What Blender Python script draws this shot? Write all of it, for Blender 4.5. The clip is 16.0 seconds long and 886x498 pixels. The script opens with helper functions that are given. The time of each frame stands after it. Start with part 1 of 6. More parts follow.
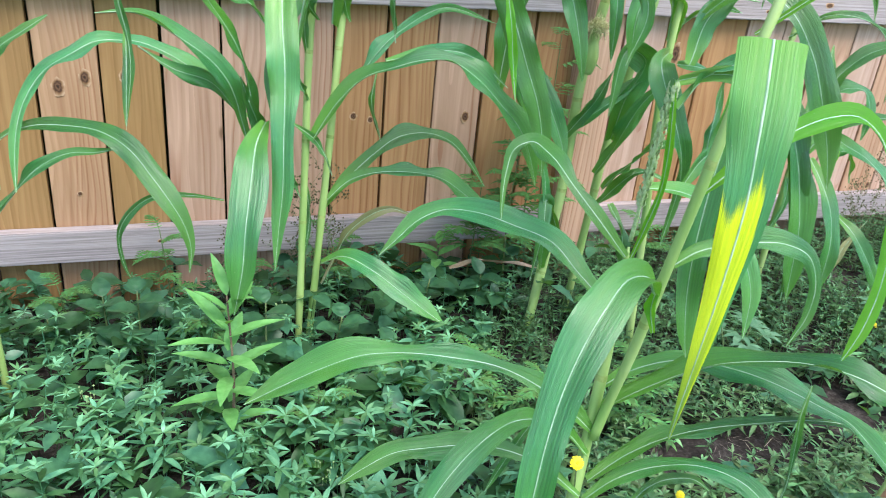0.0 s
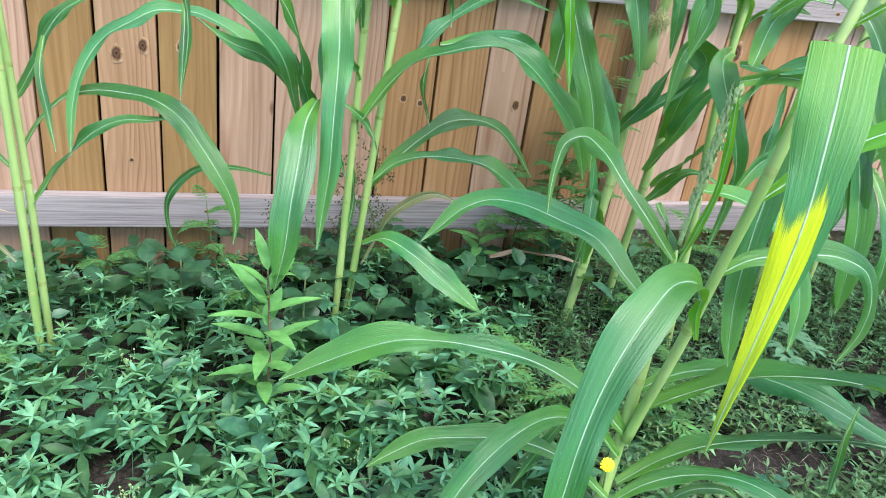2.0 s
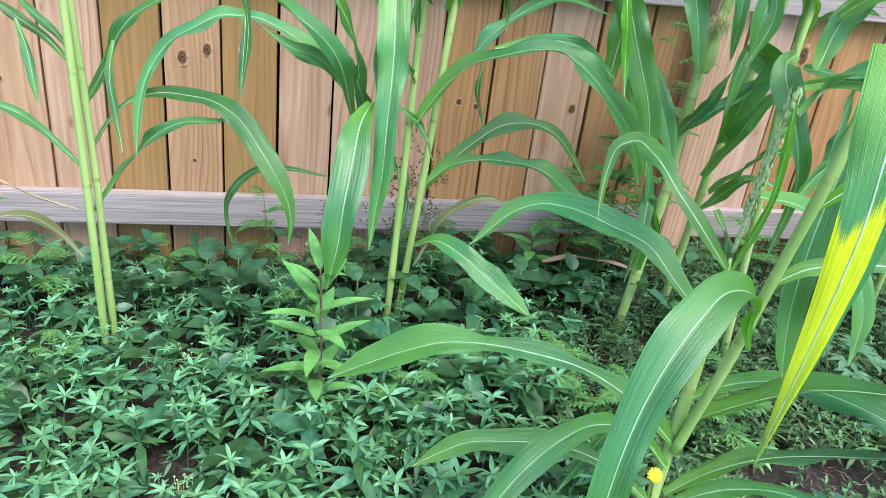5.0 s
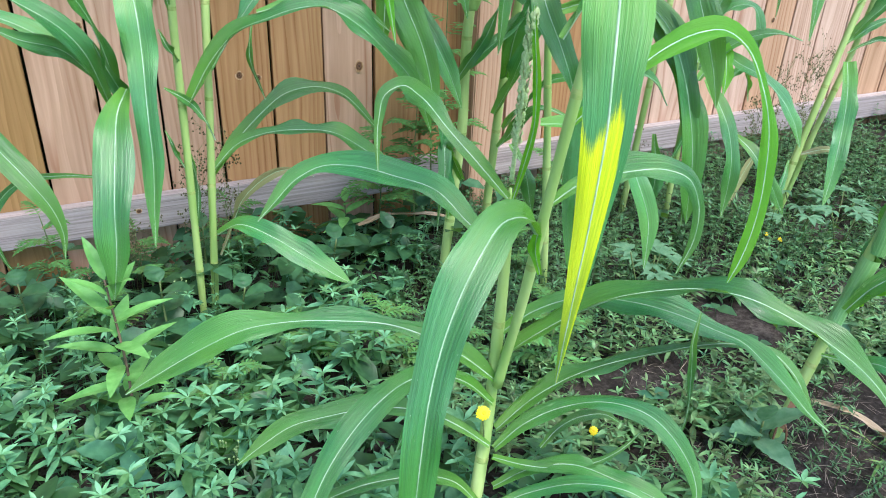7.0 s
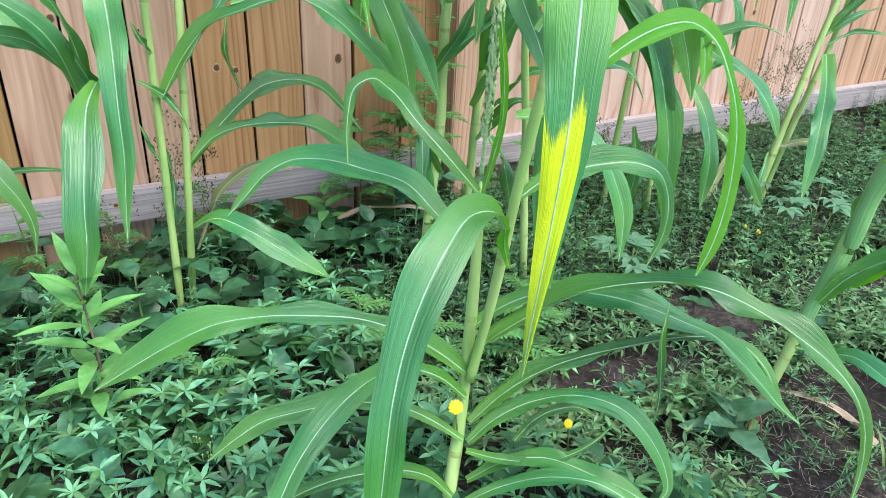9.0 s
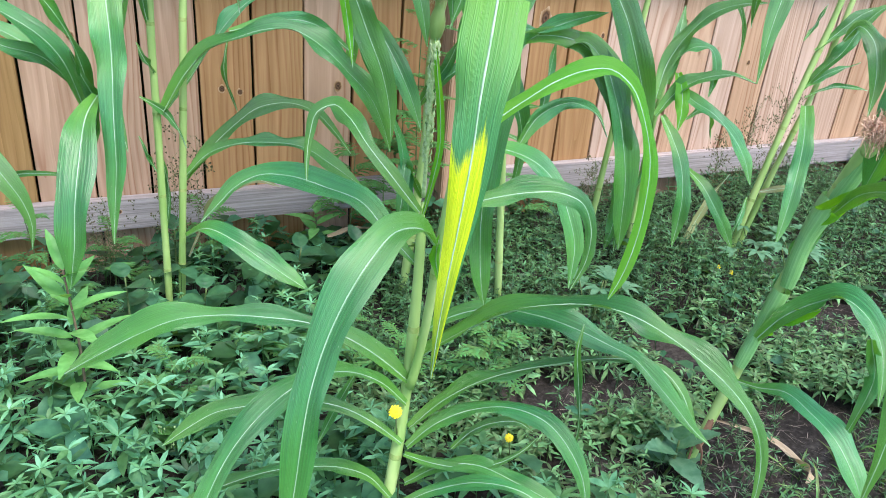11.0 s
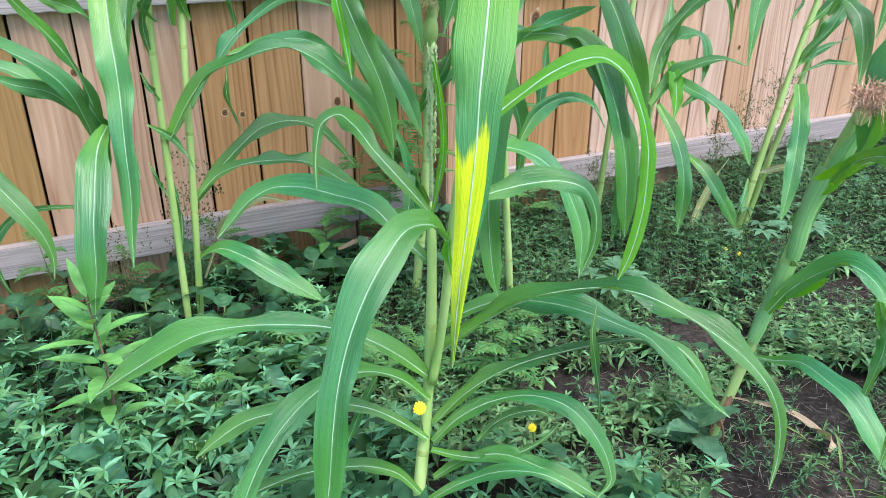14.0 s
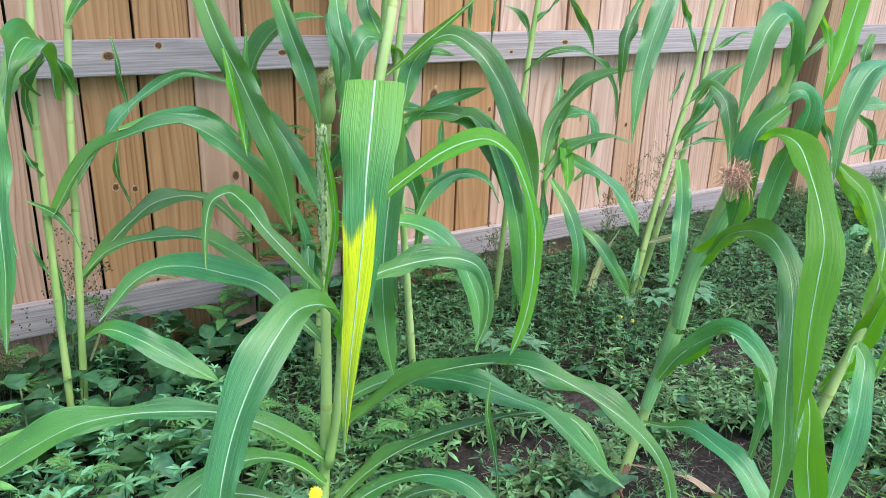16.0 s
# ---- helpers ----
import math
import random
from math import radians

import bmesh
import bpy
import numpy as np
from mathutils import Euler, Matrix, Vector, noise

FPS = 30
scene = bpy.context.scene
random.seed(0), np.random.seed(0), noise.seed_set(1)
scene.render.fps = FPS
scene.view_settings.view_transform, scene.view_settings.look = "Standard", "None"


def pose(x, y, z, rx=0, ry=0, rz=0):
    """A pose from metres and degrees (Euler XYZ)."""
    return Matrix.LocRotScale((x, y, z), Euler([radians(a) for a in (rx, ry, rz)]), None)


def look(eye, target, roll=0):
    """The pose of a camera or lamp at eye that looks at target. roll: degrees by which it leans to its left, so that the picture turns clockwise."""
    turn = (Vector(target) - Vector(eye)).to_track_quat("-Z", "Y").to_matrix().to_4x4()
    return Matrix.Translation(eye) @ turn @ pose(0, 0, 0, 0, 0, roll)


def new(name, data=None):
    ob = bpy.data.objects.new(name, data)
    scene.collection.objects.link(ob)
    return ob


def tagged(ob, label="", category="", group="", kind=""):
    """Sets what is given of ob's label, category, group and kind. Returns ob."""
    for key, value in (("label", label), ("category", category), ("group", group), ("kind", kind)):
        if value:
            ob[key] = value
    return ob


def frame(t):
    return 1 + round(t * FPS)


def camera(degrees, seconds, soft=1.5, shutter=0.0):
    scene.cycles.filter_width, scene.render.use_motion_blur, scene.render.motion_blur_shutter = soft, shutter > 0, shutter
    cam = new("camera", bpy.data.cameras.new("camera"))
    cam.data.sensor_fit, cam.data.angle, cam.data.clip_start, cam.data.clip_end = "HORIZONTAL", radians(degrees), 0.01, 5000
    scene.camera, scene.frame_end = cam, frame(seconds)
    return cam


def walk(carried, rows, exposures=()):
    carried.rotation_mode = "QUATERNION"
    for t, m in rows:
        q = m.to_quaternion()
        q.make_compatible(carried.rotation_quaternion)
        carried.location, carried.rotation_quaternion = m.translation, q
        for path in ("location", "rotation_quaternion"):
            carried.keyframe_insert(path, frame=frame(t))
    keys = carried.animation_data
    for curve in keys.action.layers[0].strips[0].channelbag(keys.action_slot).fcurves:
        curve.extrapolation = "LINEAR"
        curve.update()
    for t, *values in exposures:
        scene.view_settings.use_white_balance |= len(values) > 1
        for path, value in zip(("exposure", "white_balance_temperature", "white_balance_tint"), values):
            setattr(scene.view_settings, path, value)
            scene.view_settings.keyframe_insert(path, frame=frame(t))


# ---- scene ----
cam = camera(61.9, 16.0, soft=0.9, shutter=0.2)
PATH = [
    (0, (-0.631, 0.026, 1.123), (-0.018, 1.743, 0.302), 5.7),
    (0.5, (-0.616, 0.024, 1.125), (0.071, 1.708, 0.293), 5.3),
    (1, (-0.63, 0.026, 1.125), (0.029, 1.714, 0.279), 6.3),
    (1.5, (-0.635, 0.033, 1.118), (-0.053, 1.74, 0.254), 7.5),
    (2, (-0.634, 0.038, 1.123), (-0.122, 1.765, 0.255), 8.2),
    (2.5, (-0.646, 0.033, 1.126), (-0.246, 1.793, 0.265), 9.1),
    (3, (-0.637, 0.033, 1.125), (-0.332, 1.814, 0.268), 9.3),
    (3.2, (-0.631, 0.034, 1.124), (-0.341, 1.815, 0.262), 9.1),
    (5.3, (-0.623, 0.032, 1.126), (-0.25, 1.789, 0.246), 6.8),
    (5.5, (-0.629, 0.044, 1.117), (-0.274, 1.805, 0.238), 5.3),
    (6, (-0.597, 0.08, 1.094), (-0.004, 1.761, 0.187), 3.5),
    (6.5, (-0.566, 0.071, 1.098), (0.188, 1.686, 0.189), 3.9),
    (7, (-0.539, 0.044, 1.108), (0.215, 1.648, 0.181), 2.4),
    (7.5, (-0.494, 0.054, 1.079), (0.342, 1.598, 0.121), 2.5),
    (8, (-0.516, 0.065, 1.078), (0.357, 1.588, 0.12), 3.1),
    (8.2, (-0.527, 0.068, 1.084), (0.334, 1.604, 0.137), 2.8),
    (10.3, (-0.457, -0.059, 1.121), (0.233, 1.565, 0.178), 3.5),
    (10.5, (-0.449, -0.07, 1.123), (0.258, 1.554, 0.194), 3.9),
    (11, (-0.446, -0.087, 1.137), (0.283, 1.558, 0.264), 5.0),
    (11.5, (-0.473, -0.1, 1.135), (0.225, 1.579, 0.303), 5.4),
    (12, (-0.497, -0.117, 1.136), (0.165, 1.592, 0.334), 4.3),
    (12.5, (-0.501, -0.117, 1.135), (0.12, 1.616, 0.353), 3.6),
    (13, (-0.483, -0.115, 1.13), (0.122, 1.607, 0.314), 2.1),
    (13.5, (-0.464, -0.119, 1.129), (0.198, 1.567, 0.283), 0.8),
    (14, (-0.465, -0.12, 1.13), (0.249, 1.546, 0.285), 0.3),
    (14.5, (-0.455, -0.118, 1.133), (0.327, 1.527, 0.307), 0.5),
    (15, (-0.432, -0.117, 1.139), (0.477, 1.482, 0.355), 1.9),
    (15.5, (-0.437, -0.119, 1.141), (0.521, 1.476, 0.409), 2.6),
    (16, (-0.442, -0.126, 1.143), (0.517, 1.496, 0.473), 2.1),
]
walk(cam, [(t, look(eye, target, roll)) for t, eye, target, roll in PATH], exposures=((0.0, 1.38, 6310, 18), (8.0, 1.40, 6310, 18), (14.0, 1.35, 6310, 18), (16.0, 1.25, 6310, 18)))

# ---- sky and sun: open shade under a bright hazy sky ----
world = bpy.data.worlds.new("sky")
scene.world = world
world.use_nodes = True
wn, wl = world.node_tree.nodes, world.node_tree.links
sky = wn.new("ShaderNodeTexSky")
sky.sky_type, sky.sun_disc = "NISHITA", False
sky.sun_elevation, sky.sun_rotation = radians(61), radians(159)
sky.air_density, sky.dust_density = 1.0, 1.2
wl.new(sky.outputs["Color"], wn["Background"].inputs["Color"])
wn["Background"].inputs["Strength"].default_value = 0.15
sun = new("sun", bpy.data.lights.new("sun", "SUN"))
sun.data.energy, sun.data.angle, sun.data.color = 2.1, radians(36), (1.0, 0.94, 0.84)
sun.matrix_world = look((0.9, -2.3, 4.5), (0, 0, 0))


# ---- materials ----
def material(name, rough=0.6, spec=0.4):
    m = bpy.data.materials.new(name)
    m.use_nodes = True
    n = m.node_tree.nodes
    p = n["Principled BSDF"]
    p.inputs["Roughness"].default_value = rough
    p.inputs["Specular IOR Level"].default_value = spec
    return m, n, m.node_tree.links, p


def ramp(n, *stops):
    r = n.new("ShaderNodeValToRGB")
    e = r.color_ramp.elements
    while len(e) < len(stops):
        e.new(0.5)
    for k, (pos, col) in zip(e, stops):
        k.position, k.color = pos, (*col, 1)
    return r


def noise_tex(n, l, vec, scale, detail=4.0, rough=0.55, distortion=0.0):
    t = n.new("ShaderNodeTexNoise")
    t.inputs["Scale"].default_value, t.inputs["Detail"].default_value = scale, detail
    t.inputs["Roughness"].default_value, t.inputs["Distortion"].default_value = rough, distortion
    if vec is not None:
        l.new(vec, t.inputs["Vector"])
    return t


def mapping(n, l, vec, scale=(1, 1, 1), rot=(0, 0, 0)):
    m = n.new("ShaderNodeMapping")
    m.inputs["Scale"].default_value = scale
    m.inputs["Rotation"].default_value = rot
    l.new(vec, m.inputs["Vector"])
    return m.outputs["Vector"]


def mixed(n, l, kind, fac, a, b):
    m = n.new("ShaderNodeMix")
    m.data_type, m.blend_type = "RGBA", kind
    for k, x in (("Factor", fac), ("A", a), ("B", b)):
        s = [i for i in m.inputs if i.name == k and i.type == ("VALUE" if k == "Factor" else "RGBA")][0]
        if isinstance(x, (int, float)):
            s.default_value = x
        elif isinstance(x, tuple):
            s.default_value = (*x, 1)
        else:
            l.new(x, s)
    return [o for o in m.outputs if o.type == "RGBA"][0]


def maths(n, l, op, a, b=0.0, clamp=False):
    m = n.new("ShaderNodeMath")
    m.operation, m.use_clamp = op, clamp
    for i, x in enumerate((a, b)):
        if isinstance(x, (int, float)):
            m.inputs[i].default_value = x
        else:
            l.new(x, m.inputs[i])
    return m.outputs[0]


def bump(n, l, p, height, strength, dist=0.002):
    b = n.new("ShaderNodeBump")
    b.inputs["Strength"].default_value, b.inputs["Distance"].default_value = strength, dist
    l.new(height, b.inputs["Height"])
    l.new(b.outputs["Normal"], p.inputs["Normal"])
    return b


def see_through(m, n, l, p, colour, amount):
    """Thin leaf: part of the light passes through the blade."""
    t = n.new("ShaderNodeBsdfTranslucent")
    if isinstance(colour, tuple):
        t.inputs["Color"].default_value = (*colour, 1)
    else:
        l.new(colour, t.inputs["Color"])
    x = n.new("ShaderNodeMixShader")
    x.inputs[0].default_value = amount
    l.new(p.outputs[0], x.inputs[1])
    l.new(t.outputs[0], x.inputs[2])
    l.new(x.outputs[0], n["Material Output"].inputs["Surface"])




def corn_leaf_material(name, dark, light, through_col, yellow=False, rough=0.40, amount=0.26, hues=0.03, gloss=0.68, fresh_col=(0.135, 0.385, 0.032)):
    m, n, l, p = material(name, rough, gloss)
    tc = n.new("ShaderNodeTexCoord")
    oi = n.new("ShaderNodeObjectInfo")
    uv = tc.outputs["UV"]
    sep = n.new("ShaderNodeSeparateXYZ")
    l.new(uv, sep.inputs[0])
    # long parallel veins and blotches
    fine = noise_tex(n, l, mapping(n, l, uv, (58, 0.5, 1)), 1.0, 2.0)
    coarse = noise_tex(n, l, mapping(n, l, uv, (9, 1.2, 1)), 1.0, 2.0)
    blot = noise_tex(n, l, tc.outputs["Object"], 14.0, 4.0)
    f = maths(n, l, "ADD", maths(n, l, "MULTIPLY", fine.outputs["Fac"], 0.62), maths(n, l, "MULTIPLY", coarse.outputs["Fac"], 0.22))
    f = maths(n, l, "ADD", f, maths(n, l, "MULTIPLY", blot.outputs["Fac"], 0.18))
    col = ramp(n, (0.34, dark), (0.66, light))
    l.new(f, col.inputs[0])
    hue = n.new("ShaderNodeHueSaturation")
    l.new(col.outputs[0], hue.inputs["Color"])
    l.new(maths(n, l, "ADD", maths(n, l, "MULTIPLY", oi.outputs["Random"], hues), 0.505 - hues * 0.62), hue.inputs["Hue"])
    l.new(maths(n, l, "ADD", maths(n, l, "MULTIPLY", oi.outputs["Random"], 0.66), 0.58), hue.inputs["Value"])
    hue.inputs["Saturation"].default_value = 1.06
    base = hue.outputs[0]
    # fresher yellow-green towards the sheath and in broad drifts; lime at the tips paints light passing through
    young = ramp(n, (0.0, (0.8, 0.8, 0.8)), (0.36, (0, 0, 0)), (0.62, (0, 0, 0)), (1.0, (0.5, 0.5, 0.5)))
    l.new(maths(n, l, "ADD", sep.outputs["Y"], maths(n, l, "MULTIPLY", maths(n, l, "SUBTRACT", coarse.outputs["Fac"], 0.5), 0.25)), young.inputs[0])
    drift = ramp(n, (0.54, (0, 0, 0)), (0.76, (0.5, 0.5, 0.5)))
    l.new(noise_tex(n, l, tc.outputs["Object"], 4.5, 2.0).outputs["Fac"], drift.inputs[0])
    fresh_and_lit = maths(n, l, "MAXIMUM", young.outputs[0], drift.outputs[0])
    base = mixed(n, l, "MIX", fresh_and_lit, base, fresh_col)
    # tiny pale scars
    vor = n.new("ShaderNodeTexVoronoi")
    vor.inputs["Scale"].default_value = 1.0
    l.new(mapping(n, l, uv, (16, 20, 1)), vor.inputs["Vector"])
    scar = maths(n, l, "LESS_THAN", vor.outputs["Distance"], 0.055)
    base = mixed(n, l, "MIX", maths(n, l, "MULTIPLY", scar, 0.65), base, (0.55, 0.6, 0.42))
    thr = through_col
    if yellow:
        # sun through the lower half, painted yellow: two tongues reach up, a short one at one margin and a long one
        # past the midrib; the other margin stays green
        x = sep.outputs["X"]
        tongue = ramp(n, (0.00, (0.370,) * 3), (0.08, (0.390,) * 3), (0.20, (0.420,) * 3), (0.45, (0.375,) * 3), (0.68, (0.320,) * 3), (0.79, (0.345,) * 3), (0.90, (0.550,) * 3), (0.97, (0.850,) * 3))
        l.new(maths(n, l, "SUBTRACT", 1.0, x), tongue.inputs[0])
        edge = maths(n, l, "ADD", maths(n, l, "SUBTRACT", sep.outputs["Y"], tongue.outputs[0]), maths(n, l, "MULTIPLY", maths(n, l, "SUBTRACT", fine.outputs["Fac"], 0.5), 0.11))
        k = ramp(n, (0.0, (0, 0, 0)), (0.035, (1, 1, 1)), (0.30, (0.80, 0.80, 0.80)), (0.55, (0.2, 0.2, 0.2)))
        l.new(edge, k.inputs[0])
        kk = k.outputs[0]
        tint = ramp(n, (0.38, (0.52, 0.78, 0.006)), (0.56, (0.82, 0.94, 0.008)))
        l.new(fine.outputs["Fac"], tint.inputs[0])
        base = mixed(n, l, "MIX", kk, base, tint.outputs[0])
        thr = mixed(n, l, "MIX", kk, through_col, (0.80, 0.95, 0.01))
    p.inputs["Coat Weight"].default_value, p.inputs["Coat Roughness"].default_value = 0.20 * gloss, 0.32
    l.new(base, p.inputs["Base Color"])
    l.new(maths(n, l, "ADD", maths(n, l, "MULTIPLY", blot.outputs["Fac"], 0.16), rough - 0.08), p.inputs["Roughness"])
    bump(n, l, p, maths(n, l, "ADD", fine.outputs["Fac"], coarse.outputs["Fac"]), 0.65, 0.003)
    see_through(m, n, l, p, thr, amount)
    return m


LEAF = corn_leaf_material("corn_leaf_green", (0.007, 0.080, 0.030), (0.068, 0.325, 0.092), (0.22, 0.62, 0.02), rough=0.34, gloss=0.85, amount=0.19)
# paler leaf; the glow of backlit blades is put into its colour
LEAF_PALE_LIT = corn_leaf_material("corn_leaf_pale_lit", (0.055, 0.240, 0.030), (0.135, 0.430, 0.050), (0.30, 0.74, 0.01), amount=0.45, hues=0.02, gloss=0.45)
LEAF_SUNLIT = corn_leaf_material("corn_leaf_sunlit", (0.020, 0.130, 0.045), (0.090, 0.320, 0.095), (0.2, 0.45, 0.03), yellow=True, gloss=0.4)
SHEATH = corn_leaf_material("corn_sheath", (0.150, 0.360, 0.110), (0.330, 0.560, 0.250), (0.25, 0.5, 0.05), fresh_col=(0.34, 0.54, 0.20), amount=0.12)
LEAF_DRY = corn_leaf_material("corn_leaf_drying", (0.16, 0.22, 0.07), (0.33, 0.38, 0.17), (0.3, 0.35, 0.1), rough=0.6, fresh_col=(0.42, 0.40, 0.22))
HUSK = corn_leaf_material("dry_husk", (0.46, 0.36, 0.24), (0.74, 0.63, 0.47), (0.4, 0.3, 0.15), rough=0.7, fresh_col=(0.55, 0.40, 0.24))


def plain(name, dark, light, scale=60.0, rough=0.55, spec=0.4, stretch=(1, 1, 1), bumpy=0.25, through_col=None, amount=0.3, vary=0.0):
    m, n, l, p = material(name, rough, spec)
    tc = n.new("ShaderNodeTexCoord")
    t = noise_tex(n, l, mapping(n, l, tc.outputs["Object"], stretch), scale, 5.0)
    c = ramp(n, (0.34, dark), (0.68, light))
    l.new(t.outputs["Fac"], c.inputs[0])
    base = c.outputs[0]
    if vary:
        geo = n.new("ShaderNodeNewGeometry")
        hue = n.new("ShaderNodeHueSaturation")
        l.new(base, hue.inputs["Color"])
        r = geo.outputs["Random Per Island"]
        l.new(maths(n, l, "ADD", maths(n, l, "MULTIPLY", r, 0.06), 0.47), hue.inputs["Hue"])
        l.new(maths(n, l, "ADD", maths(n, l, "MULTIPLY", r, vary * 2), 1.0 - vary), hue.inputs["Value"])
        base = hue.outputs[0]
    l.new(base, p.inputs["Base Color"])
    if bumpy:
        bump(n, l, p, t.outputs["Fac"], bumpy)
    if through_col:
        see_through(m, n, l, p, through_col, amount)
    return m


MIDRIB = plain("pale_midrib", (0.26, 0.49, 0.28), (0.50, 0.70, 0.50), 40, 0.36, through_col=(0.4, 0.55, 0.2), amount=0.2)
STALK = plain("corn_stalk", (0.22, 0.40, 0.10), (0.44, 0.60, 0.22), 26, 0.45, 0.5, (1, 1, 0.12))
NODE = plain("stalk_joint", (0.20, 0.34, 0.08), (0.42, 0.50, 0.18), 80, 0.55)
STALK_FOOT = plain("stalk_foot", (0.13, 0.045, 0.035), (0.33, 0.20, 0.11), 60, 0.6, stretch=(1, 1, 0.2))
TASSEL = plain("tassel_green", (0.30, 0.46, 0.18), (0.55, 0.68, 0.38), 200, 0.7)
SILK_PALE = plain("pale_silk", (0.38, 0.40, 0.16), (0.62, 0.62, 0.36), 200, 0.6)
SILK_RED = plain("brown_pink_silk", (0.42, 0.20, 0.13), (0.76, 0.55, 0.40), 200, 0.6)
WEED_STAR = plain("star_weed_leaf", (0.034, 0.152, 0.068), (0.115, 0.312, 0.132), 60, 0.48, 0.4, through_col=(0.2, 0.48, 0.07), amount=0.2, vary=0.5)
STAR_TIP = plain("star_weed_young_leaf", (0.070, 0.245, 0.106), (0.185, 0.440, 0.200), 60, 0.5, 0.4, through_col=(0.22, 0.50, 0.08), amount=0.22, vary=0.4)
WEED_BROAD = plain("broad_weed_leaf", (0.020, 0.090, 0.042), (0.058, 0.185, 0.076), 50, 0.42, 0.5, through_col=(0.14, 0.36, 0.03), amount=0.26, vary=0.45)
WEED_FERN = plain("feathery_leaf", (0.070, 0.215, 0.065), (0.150, 0.350, 0.100), 60, 0.6, 0.3, through_col=(0.16, 0.36, 0.03), amount=0.25, vary=0.35)
WEED_FINE = plain("fine_weed_leaf", (0.020, 0.080, 0.032), (0.100, 0.245, 0.085), 60, 0.5, 0.4, through_col=(0.14, 0.30, 0.04), amount=0.18, vary=0.7)
# lit copy of the fine weed colour, for weeds clear of the corn
WEED_NEAR_LIT = plain("creeping_weed_leaf_lit", (0.050, 0.140, 0.054), (0.190, 0.355, 0.140), 60, 0.5, 0.4, through_col=(0.18, 0.36, 0.05), amount=0.2, vary=0.6)
GRASS = plain("grass_blade", (0.075, 0.200, 0.050), (0.220, 0.400, 0.120), 60, 0.5, 0.4, through_col=(0.25, 0.45, 0.05), amount=0.25, vary=0.5)
# dark copy of the weed colour: shade under the starry weeds put into it
WEED_UNDER_SHADE = plain("under_weed_leaf_shade", (0.025, 0.100, 0.048), (0.075, 0.210, 0.090), 60, 0.5, 0.4, through_col=(0.14, 0.30, 0.04), amount=0.12, vary=0.5)
WEED_FRESH = plain("fresh_weed_leaf", (0.105, 0.360, 0.090), (0.220, 0.550, 0.165), 50, 0.5, 0.4, through_col=(0.26, 0.5, 0.05), amount=0.3)
LOBED = plain("blue_green_lobed_leaf", (0.065, 0.200, 0.105), (0.150, 0.320, 0.180), 60, 0.55, 0.4, through_col=(0.2, 0.4, 0.1), amount=0.25)
STEM = plain("weed_stem", (0.06, 0.12, 0.03), (0.16, 0.22, 0.08), 80, 0.6)
STEM_BROWN = plain("brown_weed_stem", (0.09, 0.06, 0.04), (0.22, 0.16, 0.10), 80, 0.7)
PETAL = plain("yellow_petal", (0.90, 0.72, 0.01), (0.98, 0.88, 0.02), 120, 0.5, through_col=(0.9, 0.7, 0.02), amount=0.25)
PETAL_EYE = plain("flower_eye", (0.80, 0.52, 0.01), (0.95, 0.72, 0.02), 400, 0.7)
SEEDS = plain("brown_seed_heads", (0.05, 0.05, 0.02), (0.16, 0.14, 0.06), 200, 0.8)
BUD = plain("pale_bud", (0.20, 0.36, 0.12), (0.38, 0.54, 0.24), 200, 0.7)
STRAW = plain("dead_straw", (0.12, 0.10, 0.08), (0.36, 0.31, 0.25), 60, 0.7, vary=0.4)


